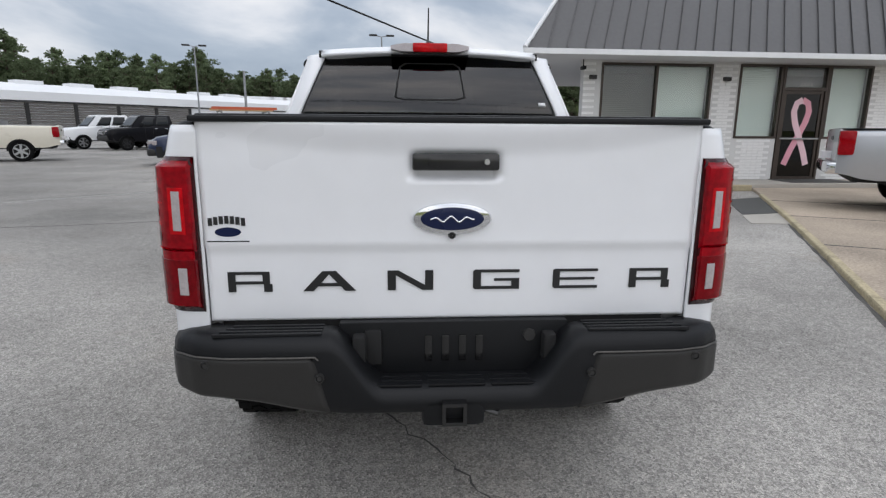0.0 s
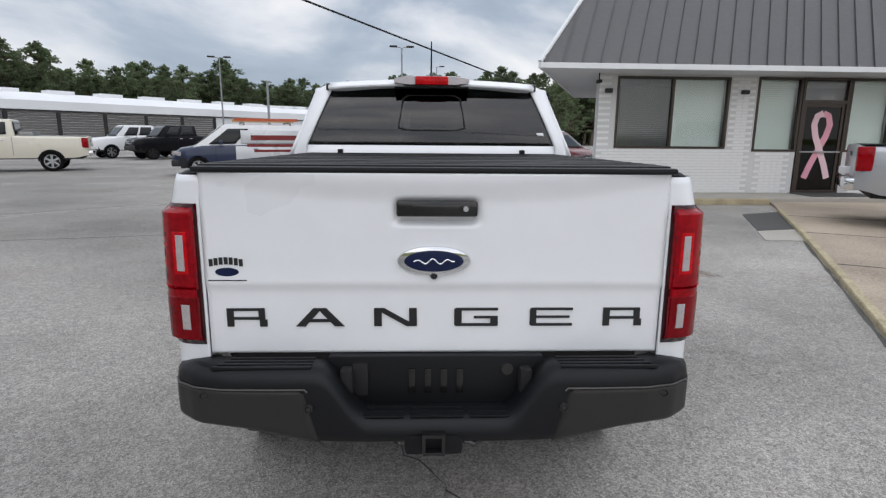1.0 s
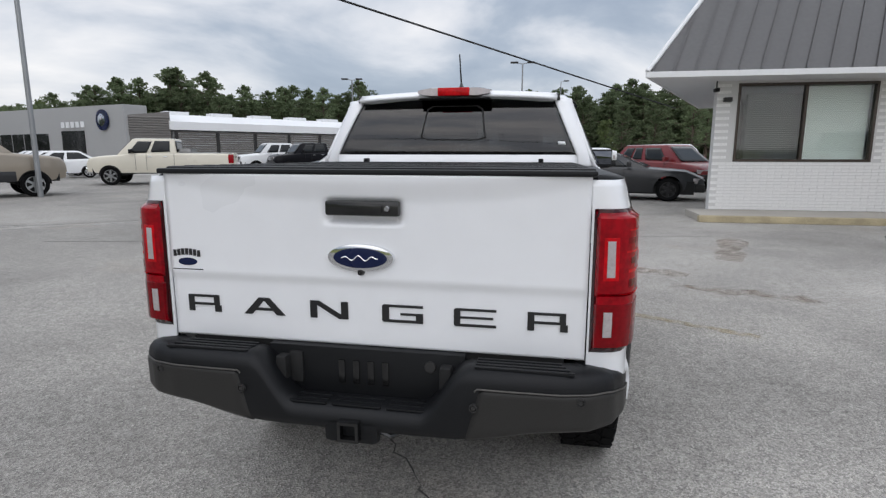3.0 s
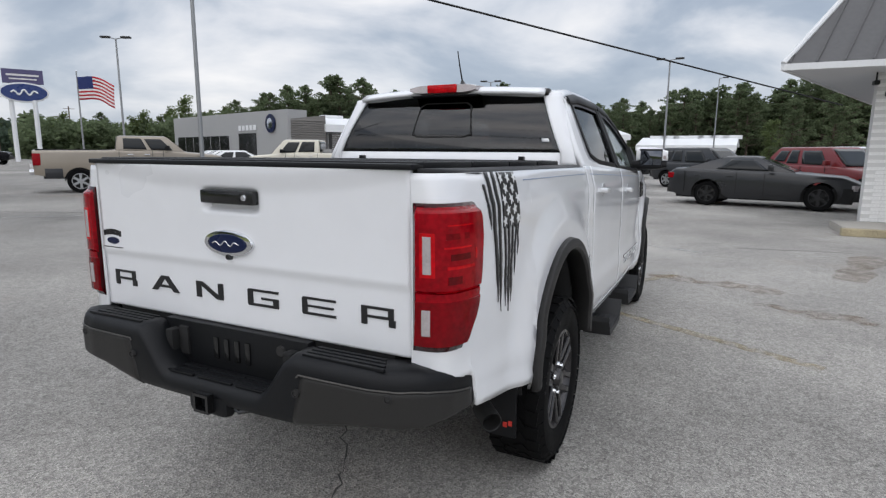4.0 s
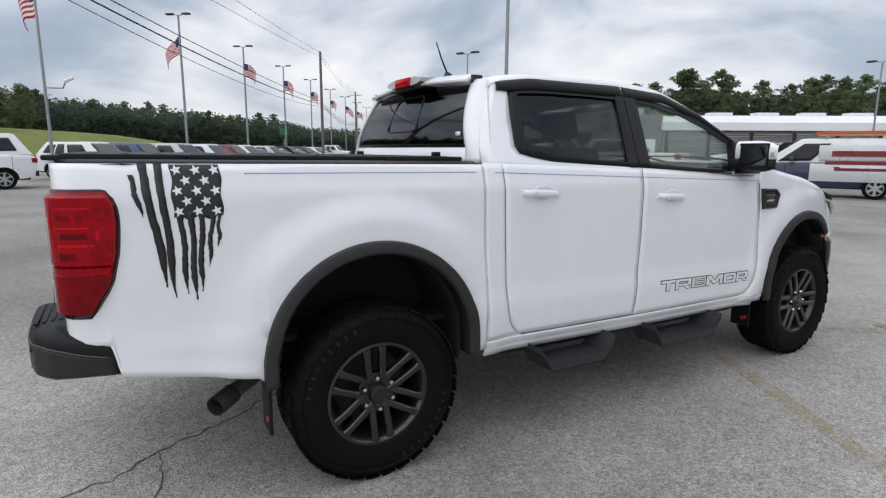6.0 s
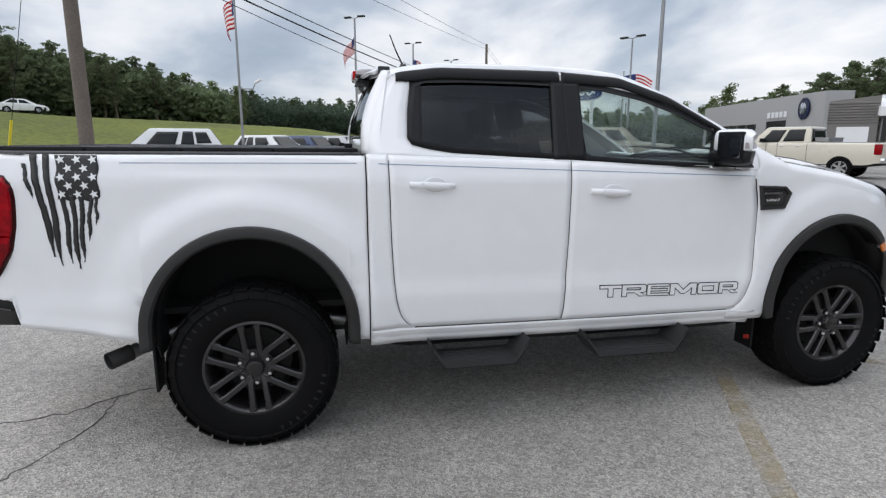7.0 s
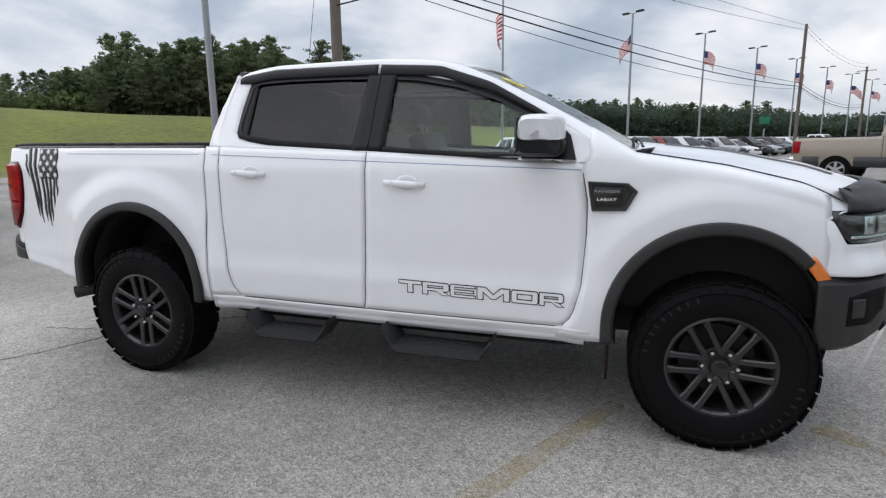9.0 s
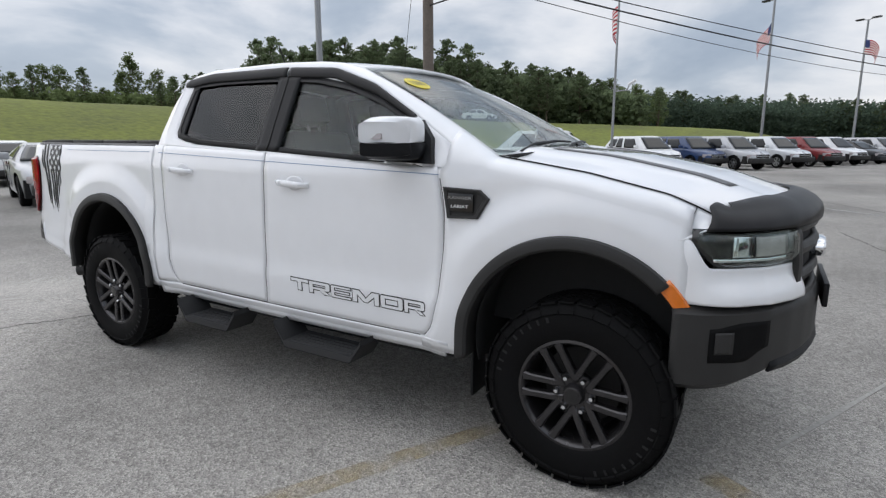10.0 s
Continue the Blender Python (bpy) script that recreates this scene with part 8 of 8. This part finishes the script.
def vehicle(style, colour, x, y, turn, label, rim=None, z=0.0, name=None, two_tone=None, cab=None, rise=0.0, roof_at=None, cab_long=1.0):
    """A parked vehicle whose rear axle's middle stands at x, y and which faces +y before its turn (degrees)."""
    length, width, over, base, tyre, sill = STYLES[style]
    names = {"pickup": "pickup_truck", "suv": "suv", "sedan": "sedan", "coupe": "sports_coupe", "van": "cargo_van"}
    root = thing(name or names[style], label, {"pickup": "pickup truck", "suv": "car", "sedan": "car", "coupe": "car", "van": "van"}[style], "parked vehicles", pose(x, y, z, 0, 0, turn))
    top_pts, (by0, by1, ry0, ry1, roof, inset) = TOPS[style]
    top = curve([(a, b + rise) for a, b in top_pts], 0.10)
    roof, by1, ry1 = roof_at or roof, by0 + (by1 - by0) * cab_long, ry0 + (ry1 - ry0) * cab_long
    half = width / 2
    plan = curve([(0, half - 0.16), (0.18, half - 0.045), (0.6, half), (length - 1.0, half), (length - 0.45, half - 0.09), (length - 0.15, half - 0.24), (length, half - 0.42)], 0.12)
    if style == "pickup":
        plan = curve([(0, half - 0.10), (0.12, half - 0.03), (0.6, half), (length - 1.0, half), (length - 0.45, half - 0.04), (length - 0.15, half - 0.12), (length, half - 0.24)], 0.10)
    ar = tyre + 0.065
    centres = (over, over + base)

    def low(s):
        for c in centres:
            d = abs(s - c)
            if d < ar:
                return max(sill, tyre + math.sqrt(ar * ar - d * d))
        return sill + 0.10 * step01((0.5 - s) / 0.5) + 0.06 * step01((s - length + 0.5) / 0.5)

    stations = [0, 0.06, 0.18, 0.35, 0.55] + [c + ar * math.cos(math.pi * k / 14) for c in centres for k in range(15)] + [over + base * k / 10 for k in range(2, 9)] + [length - d for d in (0.75, 0.5, 0.3, 0.15, 0.05, 0.0)]
    stations = sorted({round(s, 3) for s in stations if 0 <= s <= length})
    bm = bmesh.new()
    cols = []
    for s in stations:
        w, zl, zt = plan(s), low(s), top(s)
        sh = max(zl + 0.02, zt - 0.10)
        col = []
        for k in range(9):
            zz = zl + (sh - zl) * k / 8
            bulge = 0.035 * math.sin(math.pi * min(1, max(0, (zz - sill) / (zt - sill))))
            col.append((w - 0.035 + bulge, zz))
        col += [(w - 0.03, zt - 0.05), (w - 0.07, zt - 0.012), (w - 0.16, zt + 0.004), (w * 0.5, zt + 0.02), (0.0, zt + 0.028)]
        cols.append(([bm.verts.new((a, s - over, b)) for a, b in col], [bm.verts.new((-a, s - over, b)) for a, b in col[:-1]]))
    for (r0, l0), (r1, l1) in zip(cols, cols[1:]):
        L0, L1 = l0 + [r0[-1]], l1 + [r1[-1]]
        for k in range(len(r0) - 1):
            bm.faces.new((r0[k], r1[k], r1[k + 1], r0[k + 1]))
            bm.faces.new((L0[k], L0[k + 1], L1[k + 1], L1[k]))
    for r0, l0 in (cols[0], cols[-1]):
        L0 = l0 + [r0[-1]]
        for k in range(len(r0) - 2):
            bm.faces.new((r0[k], r0[k + 1], L0[k + 1], L0[k]))
        bm.faces.new((r0[-2], r0[-1], L0[-2]))
    body = part("body", bm, PAINTS[colour], root, smooth=40)
    bm = bmesh.new()
    box(bm, -half + 0.10, half - 0.10, 0.25 - over, length - over - 0.25, sill - 0.04, sill + 0.35)
    part("underbody", bm, DARK, root)
    for c in centres:
        bm = bmesh.new()
        sheet(bm, lambda u, v: Vector(((2 * v - 1) * (half - 0.06), c - over + (ar - 0.005) * math.cos(math.pi * u), tyre + (ar - 0.005) * math.sin(math.pi * u))), 12, 2)
        part("arch_liner", bm, DARK, root)
    # cabin: painted shell and panes set a little proud
    wb, wr = half - 0.07, half - 0.07 - inset
    zb = lambda s: top(s) - 0.02
    low_loop = [(wb, by0), (wb, by1), (-wb, by1), (-wb, by0)]
    high_loop = [(wr, ry0), (wr, ry1), (-wr, ry1), (-wr, ry0)]
    bm = bmesh.new()
    mid = []
    for t, zz in ((0, None), (0.5, None), (0.9, None), (1.0, None)):
        pts = []
        for (xa, ya), (xb, yb) in zip(low_loop, high_loop):
            z0 = zb(min(max(ya, 0.15), length - 0.5))
            bulge = 0.03 * math.sin(math.pi * t)
            pts.append((xa + (xb - xa) * t + math.copysign(bulge, xa), ya - over + (yb - ya) * t, z0 + (roof - z0) * (t if t < 1 else 1.0)))
        mid.append(pts)
    mid.append([(xb * 0.86, yb - over + (0.10 if i in (0, 3) else -0.10), roof + 0.035) for i, (xb, yb) in enumerate(high_loop)])
    loft(bm, mid)
    bmesh.ops.bevel(bm, geom=[e for e in bm.edges if abs(e.verts[0].co.z - e.verts[1].co.z) > 0.05], offset=0.03, segments=2, affect="EDGES")
    part("cabin", bm, PAINTS[cab or colour], root, smooth=40)

    def pane(name, i, j, u0, u1, t0, t1, push):
        b = bmesh.new()

        def f(u, v):
            uu, t = u0 + (u1 - u0) * u, t0 + (t1 - t0) * v
            pts = []
            for k in (i, j):
                (xa, ya), (xb, yb) = low_loop[k], high_loop[k]
                z0 = zb(min(max(ya, 0.15), length - 0.5))
                bulge = 0.03 * math.sin(math.pi * t)
                pts.append(Vector((xa + (xb - xa) * t + math.copysign(bulge, xa), ya - over + (yb - ya) * t, z0 + (roof - z0) * t)))
            return pts[0].lerp(pts[1], uu) + Vector(push)

        sheet(b, f, 8, 6)
        part(name, b, CAR_PANE, root, thick=0.004)

    has_rear_side = style != "van"
    pane("windscreen", 1, 2, 0.05, 0.95, 0.10, 0.94, (0, 0.022, 0.010))
    if style != "van":
        pane("rear_window", 0, 3, 0.06, 0.94, 0.16 if style != "pickup" else 0.1, 0.90, (0, -0.022, 0.008))
    for i, j, sx in ((0, 1, 1), (3, 2, -1)):
        if style == "van":
            pane("side_window", i, j, 0.66, 0.90, 0.12, 0.84, (sx * 0.016, 0, 0))
        elif style == "coupe":
            pane("side_window", i, j, 0.30, 0.80, 0.14, 0.86, (sx * 0.016, 0, 0))
        else:
            pane("side_window", i, j, {"suv": 0.30, "pickup": 0.11}.get(style, 0.08), 0.45, 0.14, 0.88, (sx * 0.016, 0, 0))
            pane("side_window", i, j, 0.51, 0.83, 0.12, 0.86, (sx * 0.016, 0, 0))
            if style == "suv":
                pane("side_window", i, j, 0.10, 0.27, 0.22, 0.84, (sx * 0.016, 0, 0))
    # lamps, bumpers, grille
    front, rear = length - over, -over
    zt_f = top(length - 0.25)
    dark_bumper = style in ("pickup",)
    for sx in (1, -1):
        bm = bmesh.new()
        m = Matrix.Translation((sx * (half - 0.36), front - 0.16, zt_f - 0.16)) @ Matrix.Rotation(-sx * 0.55, 4, "Z")
        box(bm, -0.22, 0.22, -0.10, 0.06, -0.085, 0.075, 0.03, m)
        part("headlamp", bm, CLEAR_LENS, root)
        bm = bmesh.new()
        if style == "pickup":
            box(bm, *sorted((sx * (half - 0.20), sx * (half - 0.02))), rear - 0.015, rear + 0.22, 0.93, 1.33, 0.03)
        else:
            box(bm, *sorted((sx * (half - 0.42), sx * (half - 0.08))), rear - 0.02, rear + 0.20, top(0.1) - 0.26, top(0.1) - 0.09, 0.03)
        part("tail_lamp", bm, RED_LENS, root)
        bm = bmesh.new()
        yy = by1 - over - (0.62 if style != "van" else 0.95)
        zz = zb(by1 - 0.6) + 0.10
        box(bm, *sorted((sx * (half - 0.02), sx * (half + 0.20))), yy - 0.05, yy + 0.08, zz - 0.06, zz + 0.11, 0.03)
        part("door_mirror", bm, PAINTS[colour] if style != "pickup" else BLACK_PLASTIC, root)
        for hy in ((by0 + by1) / 2 - over - 0.15, by0 - over + 0.45):
            bm = bmesh.new()
            box(bm, *sorted((sx * (half - 0.02), sx * (half + 0.025))), hy - 0.09, hy + 0.09, top(2.5) - 0.17, top(2.5) - 0.14, 0.008)
            part("door_handle", bm, PAINTS[colour] if style != "pickup" else CHROME, root)
        for hy in ((by0 + by1) / 2 - over + 0.02, by0 - over + (0.62 if style == "suv" else 0.1), by1 - over - 0.75):
            gap = box(bmesh.new(), *sorted((sx * (half - 0.012), sx * (half + 0.001))), hy - 0.006, hy + 0.006, sill + 0.12, top(2.5) - 0.03)
            part("door_gap", gap, DARK, root)
    bm = bmesh.new()
    box(bm, -half + 0.50, half - 0.50, front - 0.10, front + 0.012, zt_f - 0.36, zt_f - 0.08, 0.03)
    grille = part("grille", bm, GLOSS_BLACK, root)
    for k in range(2):
        bm = bmesh.new()
        box(bm, -half + 0.52, half - 0.52, front + 0.008, front + 0.024, zt_f - 0.29 + 0.11 * k, zt_f - 0.26 + 0.11 * k, 0.005)
        part("grille_bar", bm, CHROME, grille)
    bm = bmesh.new()
    box(bm, -half + 0.22, half - 0.22, front - 0.35, front + 0.05, sill + 0.02, sill + 0.26, 0.05)
    part("front_bumper", bm, CHROME if colour in ("cream", "tan") else (GREY_PLASTIC if style != "sedan" else PAINTS[colour]), root)
    bm = bmesh.new()
    box(bm, -half + 0.12, half - 0.12, rear - (0.14 if style == "pickup" else 0.03), rear + 0.25, sill + 0.08, sill + 0.28, 0.04)
    part("rear_bumper", bm, CHROME if style == "pickup" and colour != "black" else GREY_PLASTIC, root)
    bm = bmesh.new()
    box(bm, -0.16, 0.16, rear - (0.16 if style == "pickup" else 0.04), rear - 0.01, sill + 0.32, sill + 0.44, 0.004)
    part("plate_bar", bm, FLAG_WHITE, root)
    if style == "pickup":
        bm = bmesh.new()
        box(bm, -half + 0.16, half - 0.16, rear + 0.08, by0 - over - 0.06, 1.36, top(1.0) + 0.034, 0.01)
        part("bed_cover", bm, BLACK_PLASTIC if colour != "cream" else STEEL, root)
        bm = bmesh.new()
        box(bm, -half + 0.17, half - 0.17, rear - 0.016, rear + 0.03, 0.82, 1.36, 0.02)
        part("tailgate", bm, PAINTS[colour], root)
        bm = bmesh.new()
        box(bm, -0.13, 0.13, rear - 0.03, rear, 1.16, 1.24, 0.012)
        part("tailgate_handle", bm, GLOSS_BLACK, root)
    if two_tone:
        for sx in (1, -1):
            for ya, yb in ((rear + 0.30, -ar - 0.02), (ar + 0.02, base - ar - 0.02)):
                bm = bmesh.new()
                box(bm, *sorted((sx * (half - 0.03), sx * (half + 0.004))), ya, yb, sill - 0.02, sill + 0.30, 0.006)
                part("lower_trim", bm, PAINTS[two_tone], root)
    for c in (0.0, base):
        for sx in (1, -1):
            simple_wheel(root, pose(sx * (half - 0.14), c, tyre, 0, 0, 0 if sx > 0 else 180), tyre, rim or ALLOY)
    return root


CAR_PANE = surface("dark_car_glass", (0.012, 0.014, 0.015), 0.05, vary=0.05, coat=0.0, rough_vary=0.02, spec=0.3)

vehicle("pickup", "silver", 8.80, 6.22, -124, "silver pickup parked on the apron by the office", z=0.055, rise=-0.03)
cream = vehicle("pickup", "cream", -14.85, 21.3, 114, "cream-white pickup with a chrome toolbox, parked alone")
vehicle("pickup", "tan", -18.6, 10.3, -34, "tan pickup with dark lower sides on the lot", two_tone="charcoal", rise=0.07, roof_at=1.93, cab_long=0.93)
vehicle("pickup", "white", -16.5, 36.2, 135, "white pickup parked before the grey warehouse")
vehicle("pickup", "black", -13.4, 34.8, 135, "black pickup parked before the grey warehouse", BLACK_RIM)
van = vehicle("van", "navy", -5.4, 20.1, 112, "white cargo van with blue graphics and roof ladders", cab="white")
vehicle("coupe", "charcoal", 1.85, 16.2, 256, "dark grey sports coupe parked near the office", BLACK_RIM)
vehicle("suv", "charcoal", 0.6, 25.0, 232, "dark suv parked behind the sports coupe")
vehicle("suv", "red", 4.9, 22.6, 215, "dark red suv parked behind the office")
vehicle("van", "white", 7.6, 33.0, 200, "plain white van parked behind the office")
vehicle("sedan", "charcoal", 5.9, 27.0, 205, "dark sedan parked behind the red suv")
vehicle("sedan", "black", -4.8, 32.8, -62, "black sedan parked near the lamp post", BLACK_RIM)
vehicle("pickup", "red", -5.4, 38.4, 140, "dark red pickup in the far row")
vehicle("pickup", "white", -8.6, 41.0, 140, "silver-white pickup in the far row")
vehicle("pickup", "white", 0.2, 60.0, 135, "white pickup at the lot's far edge")
vehicle("coupe", "silver", -5.05, -12.96, -20, "silver-grey coupe parked behind the truck, facing it", BLACK_RIM)
vehicle("sedan", "white", -6.4, -18.4, 154, "white sedan parked further behind, facing away")
vehicle("suv", "white", -22.4, -4.3, 191, "large white suv with dark glass at the row's end", rise=0.10, roof_at=1.90)
row = [("suv", "white", -29.4, -2.7), ("suv", "blue", -31.5, -0.8), ("suv", "silver", -32.0, 1.2), ("suv", "pearl", -35.6, 3.2), ("suv", "red", -38.6, 4.9), ("suv", "white", -41.7, 6.5), ("sedan", "charcoal", -44.8, 8.2), ("suv", "silver", -47.9, 9.8),
       ("sedan", "white", -51.0, 11.5), ("suv", "black", -54.1, 13.1), ("sedan", "silver", -57.2, 14.8), ("suv", "charcoal", -60.3, 16.4), ("sedan", "navy", -63.4, 18.1), ("suv", "white", -66.5, 19.7), ("sedan", "pearl", -69.6, 21.4), ("pickup", "black", -62.0, 26.0), ("suv", "silver", -72.7, 23.0), ("pickup", "white", -76.0, 25.0)]
words_for = {"suv": "suv", "sedan": "sedan", "pickup": "pickup"}
for style, colour, x, y in row:
    vehicle(style, colour, x, y, -42, f"{colour} {words_for[style]} in the long row by the road")
for k, (colour, x, y) in enumerate((("white", -27.5, 27.5), ("silver", -30.0, 29.5), ("white", -32.6, 31.6), ("pearl", -35.2, 33.6), ("white", -24.8, 25.4))):
    vehicle("sedan", colour, x, y, 130, f"{colour} sedan in the row by the showroom")
for b in (115, 126):
    vehicle("sedan", "white" if b < 120 else "silver", *polar(b, 74), 24, "pale sedan on the road along the bank", z=ground_z(*polar(b, 74)))

# what the van and the cream pickup carry
WOODEN = surface("ladder_wood", (0.42, 0.27, 0.13), 0.7, vary=0.15)
LADDER_RED = surface("ladder_orange", (0.50, 0.10, 0.04), 0.6, vary=0.1)
vm = van.matrix_basis
for x, m_, zz in ((-0.45, LADDER_RED, 2.05), (0.35, WOODEN, 2.02)):
    bm = bmesh.new()
    for dx in (-0.18, 0.18):
        box(bm, x + dx - 0.03, x + dx + 0.03, -0.6, 1.7, zz - 0.04, zz + 0.05, 0.0, vm)
    for k in range(7):
        box(bm, x - 0.18, x + 0.18, -0.55 + 0.33 * k, -0.51 + 0.33 * k, zz - 0.015, zz + 0.02, 0.0, vm)
    tagged(made("ladder", bm, m_, smooth=0), "long ladder strapped on the van's roof rack", "ladder")
for yy in (-0.3, 1.4):
    bm = bmesh.new()
    box(bm, -0.75, 0.75, yy - 0.03, yy + 0.03, 1.92, 1.97)
    for xx in (-0.68, 0.68):
        box(bm, xx - 0.03, xx + 0.03, yy - 0.03, yy + 0.03, 1.84, 1.92)
    part("roof_rack", bm, STEEL, van, smooth=0)
for sx in (1, -1):
    bm = bmesh.new()
    for z0, z1, y0, y1 in ((1.30, 1.48, -0.5, 1.2), (1.05, 1.16, -0.55, 1.35), (0.86, 0.95, -0.35, 1.1)):
        box(bm, *sorted((sx * (0.875 if z0 > 1.2 else 0.915), sx * (0.895 if z0 > 1.2 else 0.935))), y0, y1, z0, z1)
    tagged(part("side_graphic", bm, PAINTS["red"], van, smooth=0), kind="stuff")
    bm = bmesh.new()
    box(bm, *sorted((sx * 0.90, sx * 0.925)), -0.75, 1.75, 0.52, 1.08, 0.004)
    part("side_panel", bm, PAINTS["pearl"], van)
    bm = bmesh.new()
    box(bm, *sorted((sx * 0.86, sx * 0.885)), -0.75, 1.55, 1.18, 1.66, 0.004)
    part("side_panel", bm, PAINTS["pearl"], van)

bm = bmesh.new()
box(bm, -0.80, 0.80, 0.52, 1.00, 1.38, 1.56, 0.03, cream.matrix_basis)
toolbox = tagged(made("tool_box", bm, STEEL), "chrome tool box across the pickup's bed", "tool box")
bm = bmesh.new()
box(bm, -0.83, 0.83, 0.50, 1.02, 1.555, 1.585, 0.01, cream.matrix_basis)
part("lid", bm, STEEL, toolbox)

# painted bricks of the office's front wall, last
brick_rng = random.Random(4)
BW, BH, GAP = 0.290, 0.0610, 0.011


def brick_mesh(w):
    b = bmesh.new()
    box(b, 0, w, -0.011, 0.002, 0, BH)
    mesh = bpy.data.meshes.new("brick")
    b.to_mesh(mesh)
    b.free()
    mesh.materials.append(BRICK)
    return mesh


full = brick_mesh(BW)
spots = []
z, course = FLOOR + 0.01, 0
while z + BH < SOFFIT_Z:
    x = X0 - (BW + GAP) / 2 * (course % 2)
    while x < 13.0:
        a, b = max(x, X0), min(x + BW, X1)
        blocked = any(a < o[1] and b > o[0] and z < o[3] and z + BH > (o[2] if o is not openings[1] else (o[2])) for o in openings)
        if openings[1][0] < a and b < 9.49 and z + BH < 1.17 or (10.75 < a and b < openings[1][1] and z + BH < 1.17):
            blocked = False
        if b - a > 0.15 and not blocked:
            spots.append((a, z))
        x += BW + GAP
    z += BH + GAP
    course += 1
near = sorted(spots, key=lambda s: (s[0] > 5.6, s[0]))[:290]
for x, z in near:
    ob = new("brick", full)
    ob.parent = wall_part
    ob.matrix_basis = Matrix.Translation((x, WALL_Y + brick_rng.uniform(-0.0015, 0.0015), z))
rest = sorted(set(spots) - set(near))
b = bmesh.new()
for x, z in rest:
    y = WALL_Y + brick_rng.uniform(-0.0015, 0.0015)
    vs = [b.verts.new(p) for p in ((x, y - 0.005, z), (x + BW, y - 0.005, z), (x + BW, y - 0.005, z + BH), (x, y - 0.005, z + BH), (x, y, z), (x + BW, y, z), (x + BW, y, z + BH), (x, y, z + BH))]
    for f in ((0, 1, 2, 3), (0, 4, 5, 1), (1, 5, 6, 2), (2, 6, 7, 3), (3, 7, 4, 0)):
        b.faces.new([vs[i] for i in f])
tagged(part("brickwork", b, BRICK, wall_part, smooth=0), kind="stuff")
